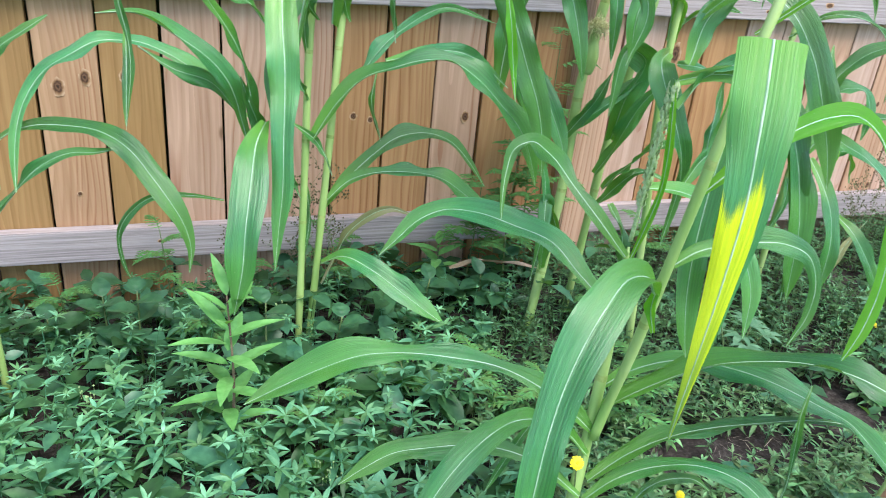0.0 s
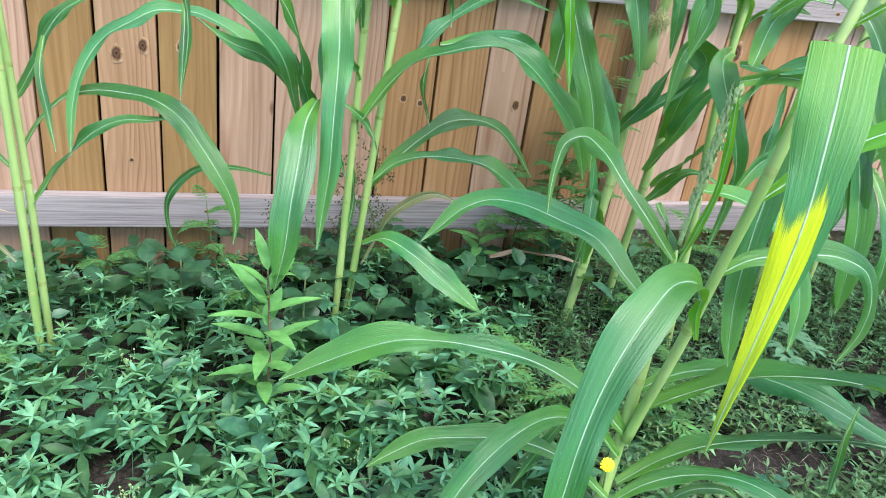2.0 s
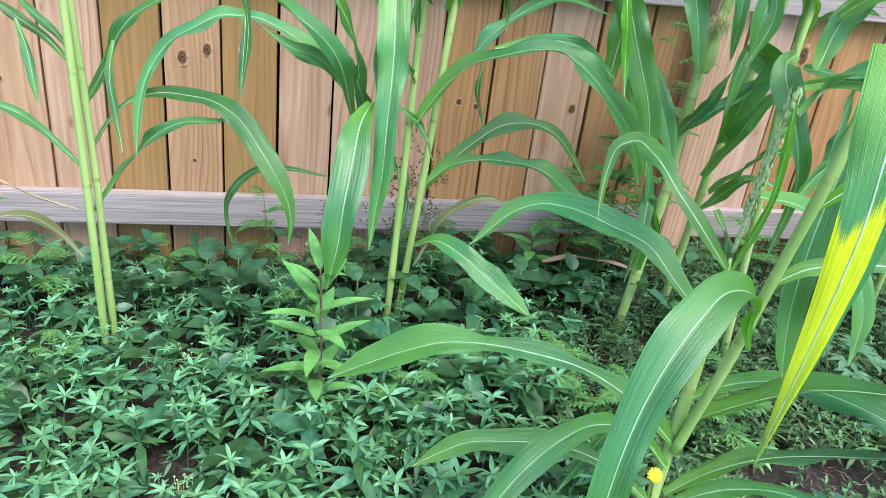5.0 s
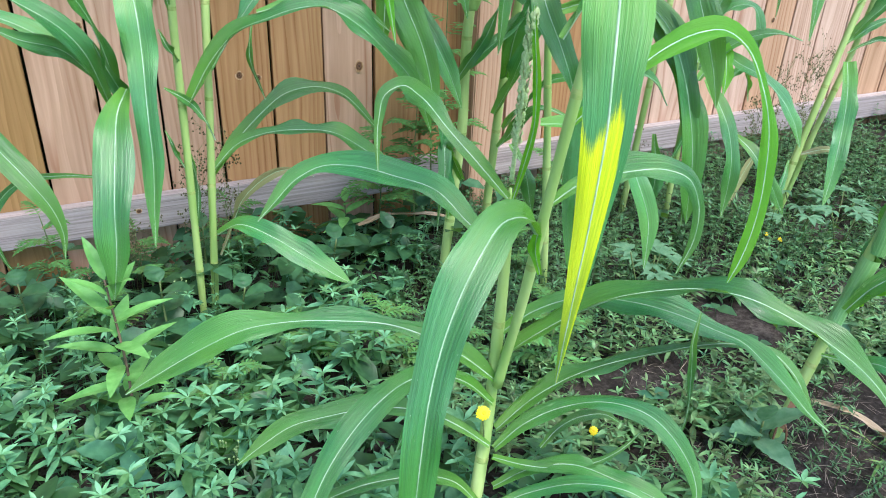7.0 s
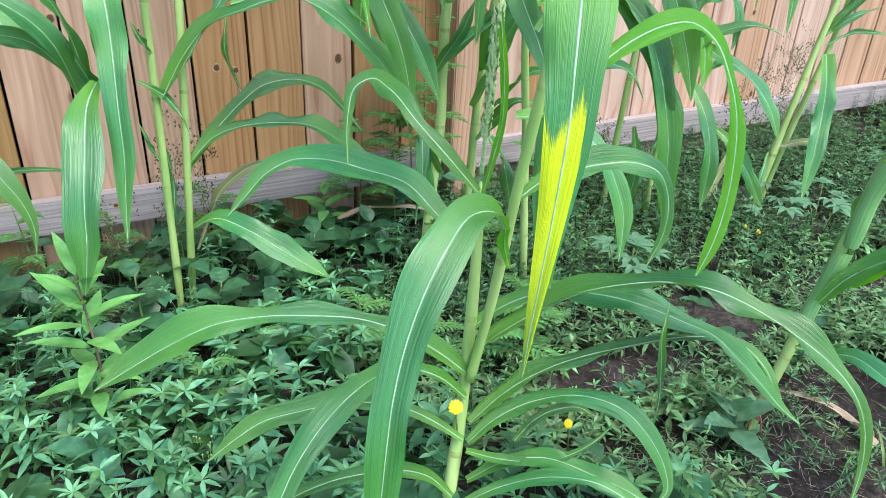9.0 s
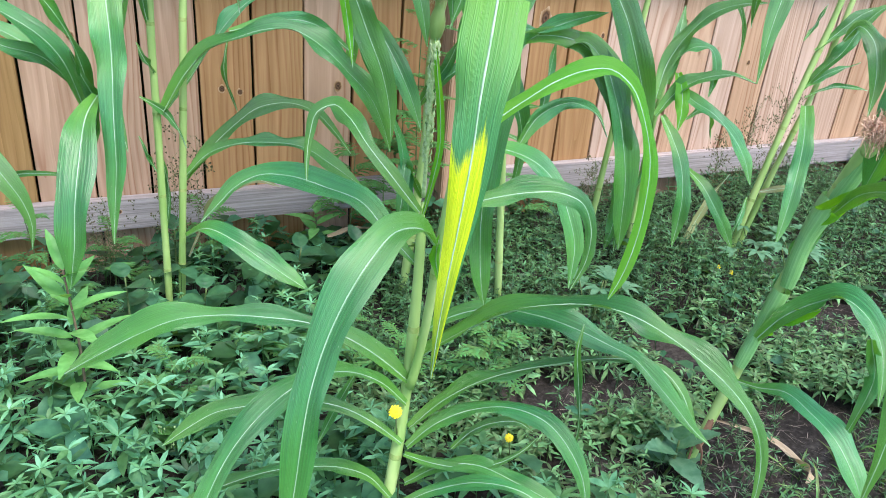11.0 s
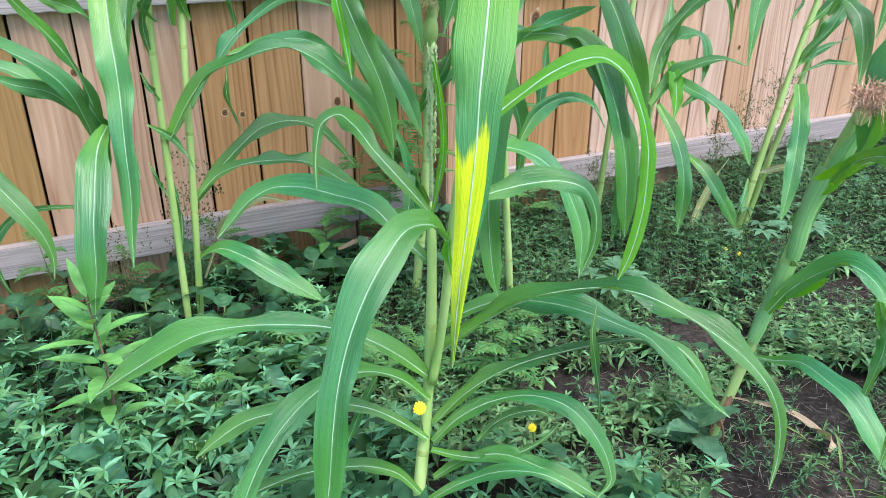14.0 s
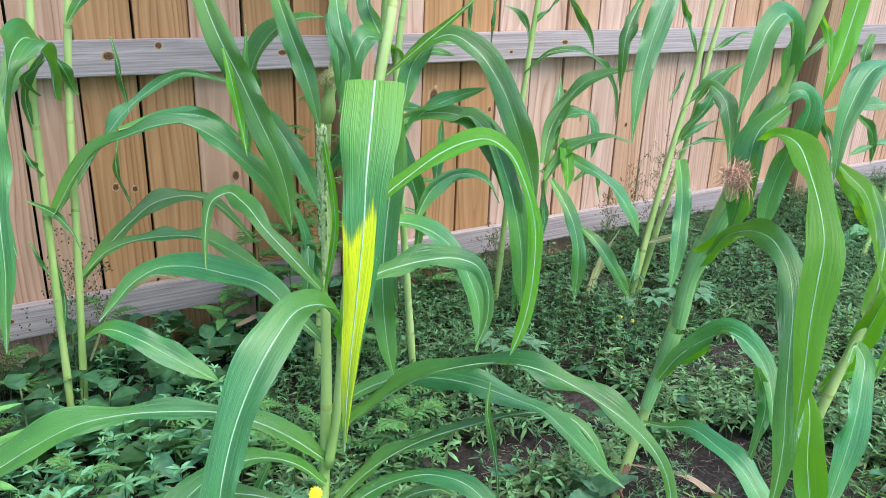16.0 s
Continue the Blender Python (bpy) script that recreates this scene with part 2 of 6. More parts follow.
def wood(name, darks, lights, weather=0.0, grain=0.72):
    """Sawn softwood: growth rings cut lengthwise, with grey weathering where asked."""
    m, n, l, p = material(name, 0.72, 0.25)
    tc = n.new("ShaderNodeTexCoord")
    oi = n.new("ShaderNodeObjectInfo")
    shift = n.new("ShaderNodeVectorMath")
    shift.operation = "MULTIPLY_ADD"
    comb = n.new("ShaderNodeCombineXYZ")
    r = oi.outputs["Random"]
    l.new(maths(n, l, "SUBTRACT", maths(n, l, "MULTIPLY", r, 0.24), 0.12), comb.inputs[0])
    l.new(maths(n, l, "ADD", maths(n, l, "MULTIPLY", r, 0.05), 0.03), comb.inputs[1])
    l.new(maths(n, l, "MULTIPLY", r, 37.0), comb.inputs[2])
    l.new(tc.outputs["Object"], shift.inputs[0])
    shift.inputs[1].default_value = (1, 1, 1)
    l.new(comb.outputs[0], shift.inputs[2])
    v = shift.outputs[0]
    warp = noise_tex(n, l, mapping(n, l, v, (7, 7, 1.1)), 1.0, 2.0)
    wob = n.new("ShaderNodeVectorMath")
    wob.operation = "MULTIPLY_ADD"
    l.new(warp.outputs["Color"], wob.inputs[0])
    wob.inputs[1].default_value = (0.085, 0.085, 0.0)
    l.new(mapping(n, l, v, (1, 1, 0.055)), wob.inputs[2])
    rings = n.new("ShaderNodeTexWave")
    rings.wave_type, rings.rings_direction, rings.wave_profile = "RINGS", "Z", "SAW"
    rings.inputs["Scale"].default_value = 26.0
    rings.inputs["Distortion"].default_value = 0.6
    rings.inputs["Detail"].default_value = 2.0
    l.new(wob.outputs[0], rings.inputs["Vector"])
    fibre = noise_tex(n, l, mapping(n, l, v, (230, 230, 5)), 1.0, 4.0)
    blot = noise_tex(n, l, mapping(n, l, v, (5, 5, 1.7)), 1.0, 4.0)
    f = maths(n, l, "ADD", maths(n, l, "MULTIPLY", rings.outputs["Fac"], 0.32), maths(n, l, "MULTIPLY", fibre.outputs["Fac"], 0.28))
    f = maths(n, l, "ADD", f, maths(n, l, "MULTIPLY", blot.outputs["Fac"], 0.46))
    pale = ramp(n, (0.25, lights[0]), (0.85, lights[1]))
    tan = ramp(n, (0.25, darks[0]), (0.85, darks[1]))
    for c in (pale, tan):
        l.new(f, c.inputs[0])
    w = n.new("ShaderNodeTexWhiteNoise")
    w.noise_dimensions = "1D"
    l.new(maths(n, l, "MULTIPLY", r, 91.7), w.inputs["W"])
    which = ramp(n, (0.45, (0, 0, 0)), (0.75, (1, 1, 1)))
    l.new(w.outputs["Value"], which.inputs[0])
    base = mixed(n, l, "MIX", which.outputs[0], pale.outputs[0], tan.outputs[0])
    # late-wood lines, thin and reddish, coming and going along the board
    line = ramp(n, (0.66, (0, 0, 0)), (0.93, (1, 1, 1)))
    l.new(rings.outputs["Fac"], line.inputs[0])
    here = ramp(n, (0.36, (0, 0, 0)), (0.58, (1, 1, 1)))
    l.new(noise_tex(n, l, mapping(n, l, v, (16, 16, 0.9)), 1.0, 3.0).outputs["Fac"], here.inputs[0])
    base = mixed(n, l, "MULTIPLY", maths(n, l, "MULTIPLY", maths(n, l, "MULTIPLY", line.outputs[0], here.outputs[0]), grain), base, (0.50, 0.33, 0.24))
    streak = noise_tex(n, l, mapping(n, l, v, (34, 34, 1.3)), 1.0, 5.0, 0.65)
    soft = ramp(n, (0.33, (0.70, 0.64, 0.58)), (0.62, (1, 1, 1)))
    l.new(streak.outputs["Fac"], soft.inputs[0])
    base = mixed(n, l, "MULTIPLY", 0.75, base, soft.outputs[0])
    # dirt specks and small pin knots
    sp = n.new("ShaderNodeTexVoronoi")
    sp.inputs["Scale"].default_value = 1.0
    l.new(mapping(n, l, v, (9, 9, 3.2)), sp.inputs["Vector"])
    pin = ramp(n, (0.030, (1, 1, 1)), (0.075, (0, 0, 0)))
    l.new(sp.outputs["Distance"], pin.inputs[0])
    base = mixed(n, l, "MIX", maths(n, l, "MULTIPLY", pin.outputs[0], 0.75), base, (0.16, 0.085, 0.04))
    if weather:
        grey = noise_tex(n, l, mapping(n, l, v, (190, 190, 3.2)), 1.0, 6.0, 0.7, 0.4)
        g = ramp(n, (0.28, (0.15, 0.135, 0.132)), (0.70, (0.50, 0.460, 0.450)))
        l.new(grey.outputs["Fac"], g.inputs[0])
        base = mixed(n, l, "MIX", weather, base, g.outputs[0])
    l.new(base, p.inputs["Base Color"])
    bump(n, l, p, f, 0.3, 0.0015)
    return m


PICKET = wood("fence_board", ((0.365, 0.223, 0.119), (0.590, 0.389, 0.234)), ((0.408, 0.261, 0.168), (0.666, 0.467, 0.340)))
PICKET_OCHRE = wood("ochre_fence_board", ((0.241, 0.147, 0.051), (0.408, 0.261, 0.104)), ((0.268, 0.160, 0.059), (0.440, 0.280, 0.117)), grain=0.35)
PICKET_TAN = wood("tan_fence_board", ((0.322, 0.171, 0.066), (0.515, 0.300, 0.133)), ((0.344, 0.192, 0.080), (0.537, 0.326, 0.160)))
PICKET_PALE = wood("pale_fence_board", ((0.408, 0.254, 0.149), (0.622, 0.425, 0.282)), ((0.451, 0.316, 0.229), (0.709, 0.544, 0.446)))
RAIL = wood("fence_rail", ((0.34, 0.25, 0.16), (0.52, 0.41, 0.28)), ((0.42, 0.31, 0.22), (0.60, 0.48, 0.36)), 0.92)
POST = wood("fence_post", ((0.26, 0.16, 0.075), (0.44, 0.29, 0.15)), ((0.32, 0.21, 0.11), (0.50, 0.35, 0.20)), 0.12)
m_, n_, l_, p_ = material("wood_knot", 0.7, 0.3)
tc_ = n_.new("ShaderNodeTexCoord")
cen_ = n_.new("ShaderNodeVectorMath")
cen_.operation = "SUBTRACT"
l_.new(tc_.outputs["Generated"], cen_.inputs[0])
cen_.inputs[1].default_value = (0.5, 0.5, 0.5)
flat_ = mapping(n_, l_, cen_.outputs[0], (2, 0, 2))
len_ = n_.new("ShaderNodeVectorMath")
len_.operation = "LENGTH"
l_.new(flat_, len_.inputs[0])
rag_ = noise_tex(n_, l_, flat_, 3.0, 5.0)
rad_ = maths(n_, l_, "ADD", len_.outputs["Value"], maths(n_, l_, "MULTIPLY", maths(n_, l_, "SUBTRACT", rag_.outputs["Fac"], 0.5), 0.55))
kc_ = ramp(n_, (0.10, (0.035, 0.018, 0.010)), (0.30, (0.16, 0.085, 0.045)), (0.46, (0.055, 0.028, 0.015)), (0.60, (0.17, 0.09, 0.042)), (0.70, (0.28, 0.165, 0.08)), (0.95, (0.52, 0.36, 0.22)))
l_.new(rad_, kc_.inputs[0])
l_.new(kc_.outputs[0], p_.inputs["Base Color"])
bump(n_, l_, p_, rag_.outputs["Fac"], 0.4)
KNOT = m_

m_, n_, l_, p_ = material("garden_soil", 0.95, 0.15)
tc_ = n_.new("ShaderNodeTexCoord")
big_ = noise_tex(n_, l_, tc_.outputs["Object"], 7.0, 6.0, 0.65)
fine_ = noise_tex(n_, l_, tc_.outputs["Object"], 90.0, 5.0, 0.7)
mix_ = maths(n_, l_, "ADD", maths(n_, l_, "MULTIPLY", big_.outputs["Fac"], 0.5), maths(n_, l_, "MULTIPLY", fine_.outputs["Fac"], 0.5))
c_ = ramp(n_, (0.34, (0.010, 0.009, 0.008)), (0.50, (0.034, 0.030, 0.026)), (0.68, (0.115, 0.105, 0.095)))
l_.new(mix_, c_.inputs[0])
# lawn green takes over from the bed's edge outwards, unseen, added to bounce light back
sep_ = n_.new("ShaderNodeSeparateXYZ")
l_.new(tc_.outputs["Object"], sep_.inputs[0])
bounce_lawn_ = ramp(n_, (0.35, (0.035, 0.085, 0.018)), (0.65, (0.11, 0.19, 0.05)))
l_.new(fine_.outputs["Fac"], bounce_lawn_.inputs[0])
rim_ = maths(n_, l_, "LESS_THAN", maths(n_, l_, "ADD", sep_.outputs["Y"], maths(n_, l_, "MULTIPLY", big_.outputs["Fac"], 0.3)), 0.25)
l_.new(mixed(n_, l_, "MIX", rim_, c_.outputs[0], bounce_lawn_.outputs[0]), p_.inputs["Base Color"])
bump(n_, l_, p_, mix_, 0.9, 0.012)
SOIL = m_


# ---- building blocks ----
def mesh_of(name, verts, faces, mat, smooth=True, uvs=None):
    me = bpy.data.meshes.new(name)
    me.from_pydata([tuple(x) for x in verts], [], [tuple(int(i) for i in f) for f in faces])
    if uvs is not None:
        layer = me.uv_layers.new(name="UVMap")
        idx = np.empty(len(me.loops), dtype=np.int32)
        me.loops.foreach_get("vertex_index", idx)
        layer.data.foreach_set("uv", np.asarray(uvs, dtype=np.float32)[idx].ravel())
    if smooth:
        me.polygons.foreach_set("use_smooth", [True] * len(me.polygons))
    me.materials.append(mat)
    me.update()
    return me


def piece(name, me, parent=None, label=""):
    ob = new(name, me)
    if parent is not None:
        ob.parent = parent
        ob.matrix_parent_inverse = parent.matrix_world.inverted() if parent.type != "EMPTY" else Matrix.Translation(-parent.location)
    if label:
        ob["label"] = label
    return ob


def part(name, bm, mat, parent=None, label="", smooth=True):
    me = bpy.data.meshes.new(name)
    bm.to_mesh(me)
    bm.free()
    if smooth:
        me.polygons.foreach_set("use_smooth", [True] * len(me.polygons))
    me.materials.append(mat)
    return piece(name, me, parent, label)


def base_empty(name, place, label, category, group=""):
    ob = new(name)
    ob.empty_display_size = 0.05
    ob.location = place
    return tagged(ob, label, category, group)


def spline(points, count):
    """A smooth line through the points, evenly cut (centripetal in spirit, by chord lengths)."""
    p = np.array(points, dtype=float)
    s = np.concatenate([[0], np.cumsum(np.linalg.norm(np.diff(p, axis=0), axis=1) + 1e-6)])
    d = np.zeros_like(p)
    h = np.diff(s)
    sl = np.diff(p, axis=0) / h[:, None]
    d[0], d[-1] = sl[0], sl[-1]
    for i in range(1, len(p) - 1):
        d[i] = (sl[i - 1] * h[i] + sl[i] * h[i - 1]) / (h[i - 1] + h[i])
    t = np.linspace(0, s[-1], count)
    k = np.clip(np.searchsorted(s, t, side="right") - 1, 0, len(p) - 2)
    u = ((t - s[k]) / h[k])[:, None]
    hk = h[k][:, None]
    return (2 * u**3 - 3 * u**2 + 1) * p[k] + (u**3 - 2 * u**2 + u) * hk * d[k] + (-2 * u**3 + 3 * u**2) * p[k + 1] + (u**3 - u**2) * hk * d[k + 1]


def unit(a):
    return a / np.maximum(np.linalg.norm(a, axis=-1, keepdims=True), 1e-9)


def tube(points, radii, sides=10, count=30):
    """Vertices and faces of a closed tube along a spline; radii as a function of 0..1."""
    c = spline(points, count)
    t = unit(np.gradient(c, axis=0))
    a = unit(np.cross(t, np.array([0.31, 0.95, 0.05])))
    b = np.cross(t, a)
    ang = np.linspace(0, 2 * math.pi, sides, endpoint=False)
    r = np.array([radii(k) for k in np.linspace(0, 1, count)])
    v = c[:, None] + r[:, None, None] * (np.cos(ang)[None, :, None] * a[:, None] + np.sin(ang)[None, :, None] * b[:, None])
    v = list(v.reshape(-1, 3))
    f = [(i * sides + j, i * sides + (j + 1) % sides, (i + 1) * sides + (j + 1) % sides, (i + 1) * sides + j)
         for i in range(count - 1) for j in range(sides)]
    v += [c[0], c[-1]]
    f += [(len(v) - 2, (j + 1) % sides, j) for j in range(sides)]
    f += [(len(v) - 1, (count - 1) * sides + j, (count - 1) * sides + (j + 1) % sides) for j in range(sides)]
    return v, f


def corn_plant(place, label):
    return base_empty("corn_plant", place, label, "corn plant", "corn plants along the fence")


def stalk(plant, r0, r1, *points):
    """A jointed cane: swollen joints as rings of their own, a reddish foot at the ground."""
    length = float(np.sum(np.linalg.norm(np.diff(np.array(points), axis=0), axis=1)))
    joints = max(2, int(length / 0.19))
    v, f = tube(points, lambda k: 0.84 * (r0 + (r1 - r0) * k) * (1 if k < 0.92 else 1 - 9 * (k - 0.92)) * (1 + 0.045 * math.cos(k * joints * 2 * math.pi)), 12, 12 * joints)
    piece("stalk", mesh_of("stalk", v, f, STALK), plant)
    c = spline(points, 12 * joints)
    for j in range(1, joints):
        i = j * 12
        r = (r0 + (r1 - r0) * j / joints) * 0.865
        ring = [c[i - 1] * 0.55 + c[i] * 0.45, c[i], c[i] * 0.55 + c[i + 1] * 0.45]
        v, f = tube(ring, lambda k: r * (0.93 + 0.12 * math.sin(k * math.pi)), 12, 5)
        piece("joint", mesh_of("joint", v, f, NODE), plant)
    return c


def leaf(plant, width, normal, *points, twist=0, mat=None, label="", base=0.4, taper=2.7, rise=0.3):
    """A strap leaf: pleated blade along an arched midrib, wavy margins, tapering to a long point.
    width: the widest place, or one width for each point."""
    shaped = isinstance(width, tuple)
    widths = np.array(width) if shaped else None
    wide = max(width) if shaped else width
    rng = np.random.RandomState(int(abs(points[0][0]) * 9000 + abs(points[-1][2]) * 7000 + wide * 1e5) % 100000)
    count, half = 48, 6
    c = spline(points, count)
    k = np.linspace(0, 1, count)
    length = float(np.sum(np.linalg.norm(np.diff(c, axis=0), axis=1)))
    sway = (0.0025 if shaped else 0.006) * np.sin(k * length * 26 + rng.rand() * 6.28) * np.sin(np.pi * k)
    nrm = np.array(normal, dtype=float)
    c = c + nrm[None] * sway[:, None]
    t = unit(np.gradient(c, axis=0))
    side = unit(np.cross(t, nrm))
    for i in range(1, count):
        if np.dot(side[i], side[i - 1]) < 0:
            side[i] = -side[i]
    for _ in range(6):
        side[1:-1] = unit(side[:-2] + 2 * side[1:-1] + side[2:])
    up = unit(np.cross(side, t))
    loose = min(1.0, 0.030 / max(wide, 0.008)) * (0.35 if shaped else 1.0)
    ang = np.radians(twist) * (k - 0.5) * 1.6 + 0.85 * loose * np.sin(k * (4 + 4 * rng.rand()) + rng.rand() * 6.28) * np.minimum(1, k * 3)
    s2 = side * np.cos(ang)[:, None] + up * np.sin(ang)[:, None]
    u2 = up * np.cos(ang)[:, None] - side * np.sin(ang)[:, None]
    if shaped:
        s = np.concatenate([[0], np.cumsum(np.linalg.norm(np.diff(np.array(points), axis=0), axis=1))])
        body = np.interp(k, s / s[-1], widths) * (1.0 if mat is LEAF_SUNLIT else 0.92)
        for _ in range(3):
            body[1:-1] = (body[:-2] + 2 * body[1:-1] + body[2:]) / 4
        body = body * (1 + 0.035 * np.sin(k * 19 + rng.rand() * 6.28) * np.minimum(1, k * 4))
    else:
        body = np.minimum(1, base + (1 - base) * k / rise) * np.power(np.clip(1 - k**taper, 0, 1), 0.85)
        body = body * (1 + 0.10 * np.sin(k * 7 + rng.rand() * 6.28) * np.minimum(1, k * 4) + 0.06 * np.sin(k * 17 + rng.rand() * 6.28) * np.minimum(1, k * 4))
        body = np.maximum(body, 0.012) * width
    fold = 0.34 + 0.30 * rng.rand() + (0.35 if base < 0.9 else -0.1) * np.exp(-k * 7)
    if mat is LEAF_SUNLIT:
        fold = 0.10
    ph, fr = rng.rand(2) * 6.28, 3.2 + 2.5 * rng.rand(2)
    # the two margins ripple each by itself, in bursts along the blade
    verts, uvs = [], []
    cols = np.linspace(-1, 1, 2 * half + 1)
    for a in cols:
        w = a * body / 2
        lift = np.abs(a) * body / 2 * fold
        j = 0 if a < 0 else 1
        burst = 0.35 + 0.65 * np.sin(k * (5 + j) + ph[1 - j]) ** 2
        wave = np.sin(k * length * fr[j] * 9 + ph[j] + 0.8 * np.sin(k * 9 + ph[1 - j])) * burst * (0.34 if wide < 0.05 else 0.20) * body * abs(a) ** 2.2 * np.sin(np.pi * np.clip(k * 1.05, 0, 1))
        curl = -0.10 * body * abs(a) ** 3
        verts.append(c + s2 * w[:, None] + u2 * (lift + wave + curl)[:, None])
        uvs.append(np.stack([np.full(count, a * 0.5 + 0.5), k], 1))
    m = 2 * half + 1
    v = np.stack(verts, 1).reshape(-1, 3)
    uv = np.stack(uvs, 1).reshape(-1, 2)
    f = [(i * m + j, i * m + j + 1, (i + 1) * m + j + 1, (i + 1) * m + j) for i in range(count - 1) for j in range(m - 1)]
    blade = piece("leaf", mesh_of("leaf", v, f, mat or LEAF, True, uv), plant, label)
    # midrib: a slim keel standing proud of both faces
    rw = (0.0005 + 0.024 * wide * (1 - k) ** 1.2 * 0.75)
    ring = np.stack([c + s2 * rw[:, None], c + u2 * (0.0009 + rw * 0.30)[:, None], c - s2 * rw[:, None], c - u2 * (0.0012 + rw * 0.9)[:, None]], 1).reshape(-1, 3)
    f = [(i * 4 + j, i * 4 + (j + 1) % 4, (i + 1) * 4 + (j + 1) % 4, (i + 1) * 4 + j) for i in range(count - 1) for j in range(4)]
    piece("midrib", mesh_of("midrib", ring, f, MIDRIB if mat is not HUSK else HUSK), blade)
    return blade


def sheath(plant, r0, r1, *points):
    """A leaf sheath wrapped round the stem: slim at its joint, wider and open towards its top."""
    sides, count = 14, 20
    v, f = tube(points, lambda k: r0 + (r1 - r0) * k + 0.0012 * math.sin(k * 9), sides, count)
    uv = [(j / sides, 0.45 + 0.4 * i / count) for i in range(count) for j in range(sides)] + [(0, 0.45), (0, 0.85)]
    piece("sheath", mesh_of("sheath", v[:-2], [q for q in f if max(q) < len(v) - 2], SHEATH, True, uv[:-2]), plant, "green sheath wrapped round the stem")


def stalk_foot(plant, r, *points):
    """The reddish, slightly flared foot of a stem with its prop roots."""
    v, f = tube(points, lambda k: r * (0.98 - 0.10 * k), 12, 10)
    piece("stalk_foot", mesh_of("stalk_foot", v, f, STALK_FOOT), plant, "reddish foot of the stem")
    foot = np.array(points[0])
    for i in range(5):
        a = i * 1.257
        out = np.array([math.cos(a), math.sin(a), 0.0])
        v, f = tube((foot + (0, 0, 0.05), foot + out * r * 1.6 + (0, 0, 0.03), foot + out * r * 2.4 - (0, 0, 0.005)), lambda k: 0.0022, 6, 7)
        piece("prop_root", mesh_of("prop_root", v, f, STALK_FOOT), plant)


def tassel(plant, a, b, top):
    """An unopened tassel: a slim axis crowded with small pointed spikelets."""
    axis = spline((a, b, top), 60)
    v, f = tube((a, b, top), lambda k: 0.0032 * (1 - 0.7 * k), 8, 24)
    stem = piece("tassel", mesh_of("tassel", v, f, TASSEL), plant, "green unopened tassel")
    rng = np.random.RandomState(3)
    v, f = [], []
    for i in range(14, 60):
        for q in range(5):
            ang = rng.rand() * 6.28
            out = np.array([math.cos(ang), math.sin(ang), 0.0])
            p0 = axis[i] + out * 0.002
            tip = p0 + out * 0.0035 + np.array([0, 0, 0.010 + 0.004 * rng.rand()])
            w = np.cross(out, (0, 0, 1.0)) * 0.0022
            mid = (p0 + tip) / 2 + out * 0.002
            n = len(v)
            v += [p0, mid + w, mid - w, tip, mid + out * 0.002]
            f += [(n, n + 1, n + 4), (n, n + 4, n + 2), (n + 1, n + 3, n + 4), (n + 4, n + 3, n + 2)]
    tagged(piece("spikelet", mesh_of("spikelet", v, f, TASSEL), stem), kind="stuff")


def ear(plant, foot, tip, radius, silk_mat, tuft=1.0):
    """A young cob in its husk with a tuft of silk at the tip."""
    foot, tip = np.array(foot), np.array(tip)
    body, f = tube((foot, (foot + tip) / 2, tip), lambda k: radius * (0.25 + 0.75 * math.sin(min(1, k * 1.15 + 0.22) * math.pi * 0.86)), 12, 14)
    cob = piece("ear", mesh_of("ear", body, f, STALK), plant, "young ear in a green husk")
    rng = np.random.RandomState(int(radius * 1e4))
    v, f = [], []
    for i in range(700):
        d = unit(rng.randn(3) + unit(tip - foot) * 0.7)
        p0 = tip + rng.randn(3) * radius * 0.4 * tuft
        ln = radius * tuft * (0.7 + 0.8 * rng.rand())
        p1 = p0 + d * ln * 0.6
        p2 = p1 + d * ln * 0.25 + np.array([0, 0, -ln * (0.1 + 0.35 * rng.rand())])
        w = unit(np.cross(d, rng.randn(3))) * 0.00055
        n = len(v)
        v += [p0 - w, p0 + w, p1 - w, p1 + w, p2 - w * 0.4, p2 + w * 0.4]
        f += [(n, n + 1, n + 3, n + 2), (n + 2, n + 3, n + 5, n + 4)]
    piece("silk", mesh_of("silk", v, f, silk_mat), cob, "tuft of fine silk")


# ---- ground ----
def ground_z(x, y):
    return 0.12 + 0.05 * np.clip(x, -2.5, 2.5) - 0.02 * np.clip(np.asarray(y) - 1.2, -2, 2)


def ground_sheet():
    k = np.linspace(-1, 1, 181)
    line = np.sinh(k * 7.2) / np.sinh(7.2) * 900
    xs, ys = np.meshgrid(line, line + 1.0, indexing="ij")
    zs = ground_z(xs, ys)
    for i in range(xs.shape[0]):
        for j in range(xs.shape[1]):
            if abs(xs[i, j]) < 6 and abs(ys[i, j]) < 6:
                q = Vector((xs[i, j] * 5, ys[i, j] * 5, 0))
                zs[i, j] += 0.012 * noise.noise(q) + 0.007 * noise.noise(q * 4)
    v = np.stack([xs, ys, zs], -1).reshape(-1, 3)
    m = len(line)
    f = [(i * m + j, (i + 1) * m + j, (i + 1) * m + j + 1, i * m + j + 1) for i in range(m - 1) for j in range(m - 1)]
    return tagged(piece("ground", mesh_of("ground", v, f, SOIL)), "dark garden soil with crumbs and straw", "ground", kind="structure")


ground_sheet()

# ---- fence: boards nailed behind three rails that run between posts ----
FENCE_Y, PITCH, GAP0, RISE = 2.0, 0.143, -1.0, 0.018


def rail_z(x):
    return RISE * x


fence = base_empty("fence", (0.0, FENCE_Y, 0.1), "new tan wooden board fence with weathered rails", "fence")


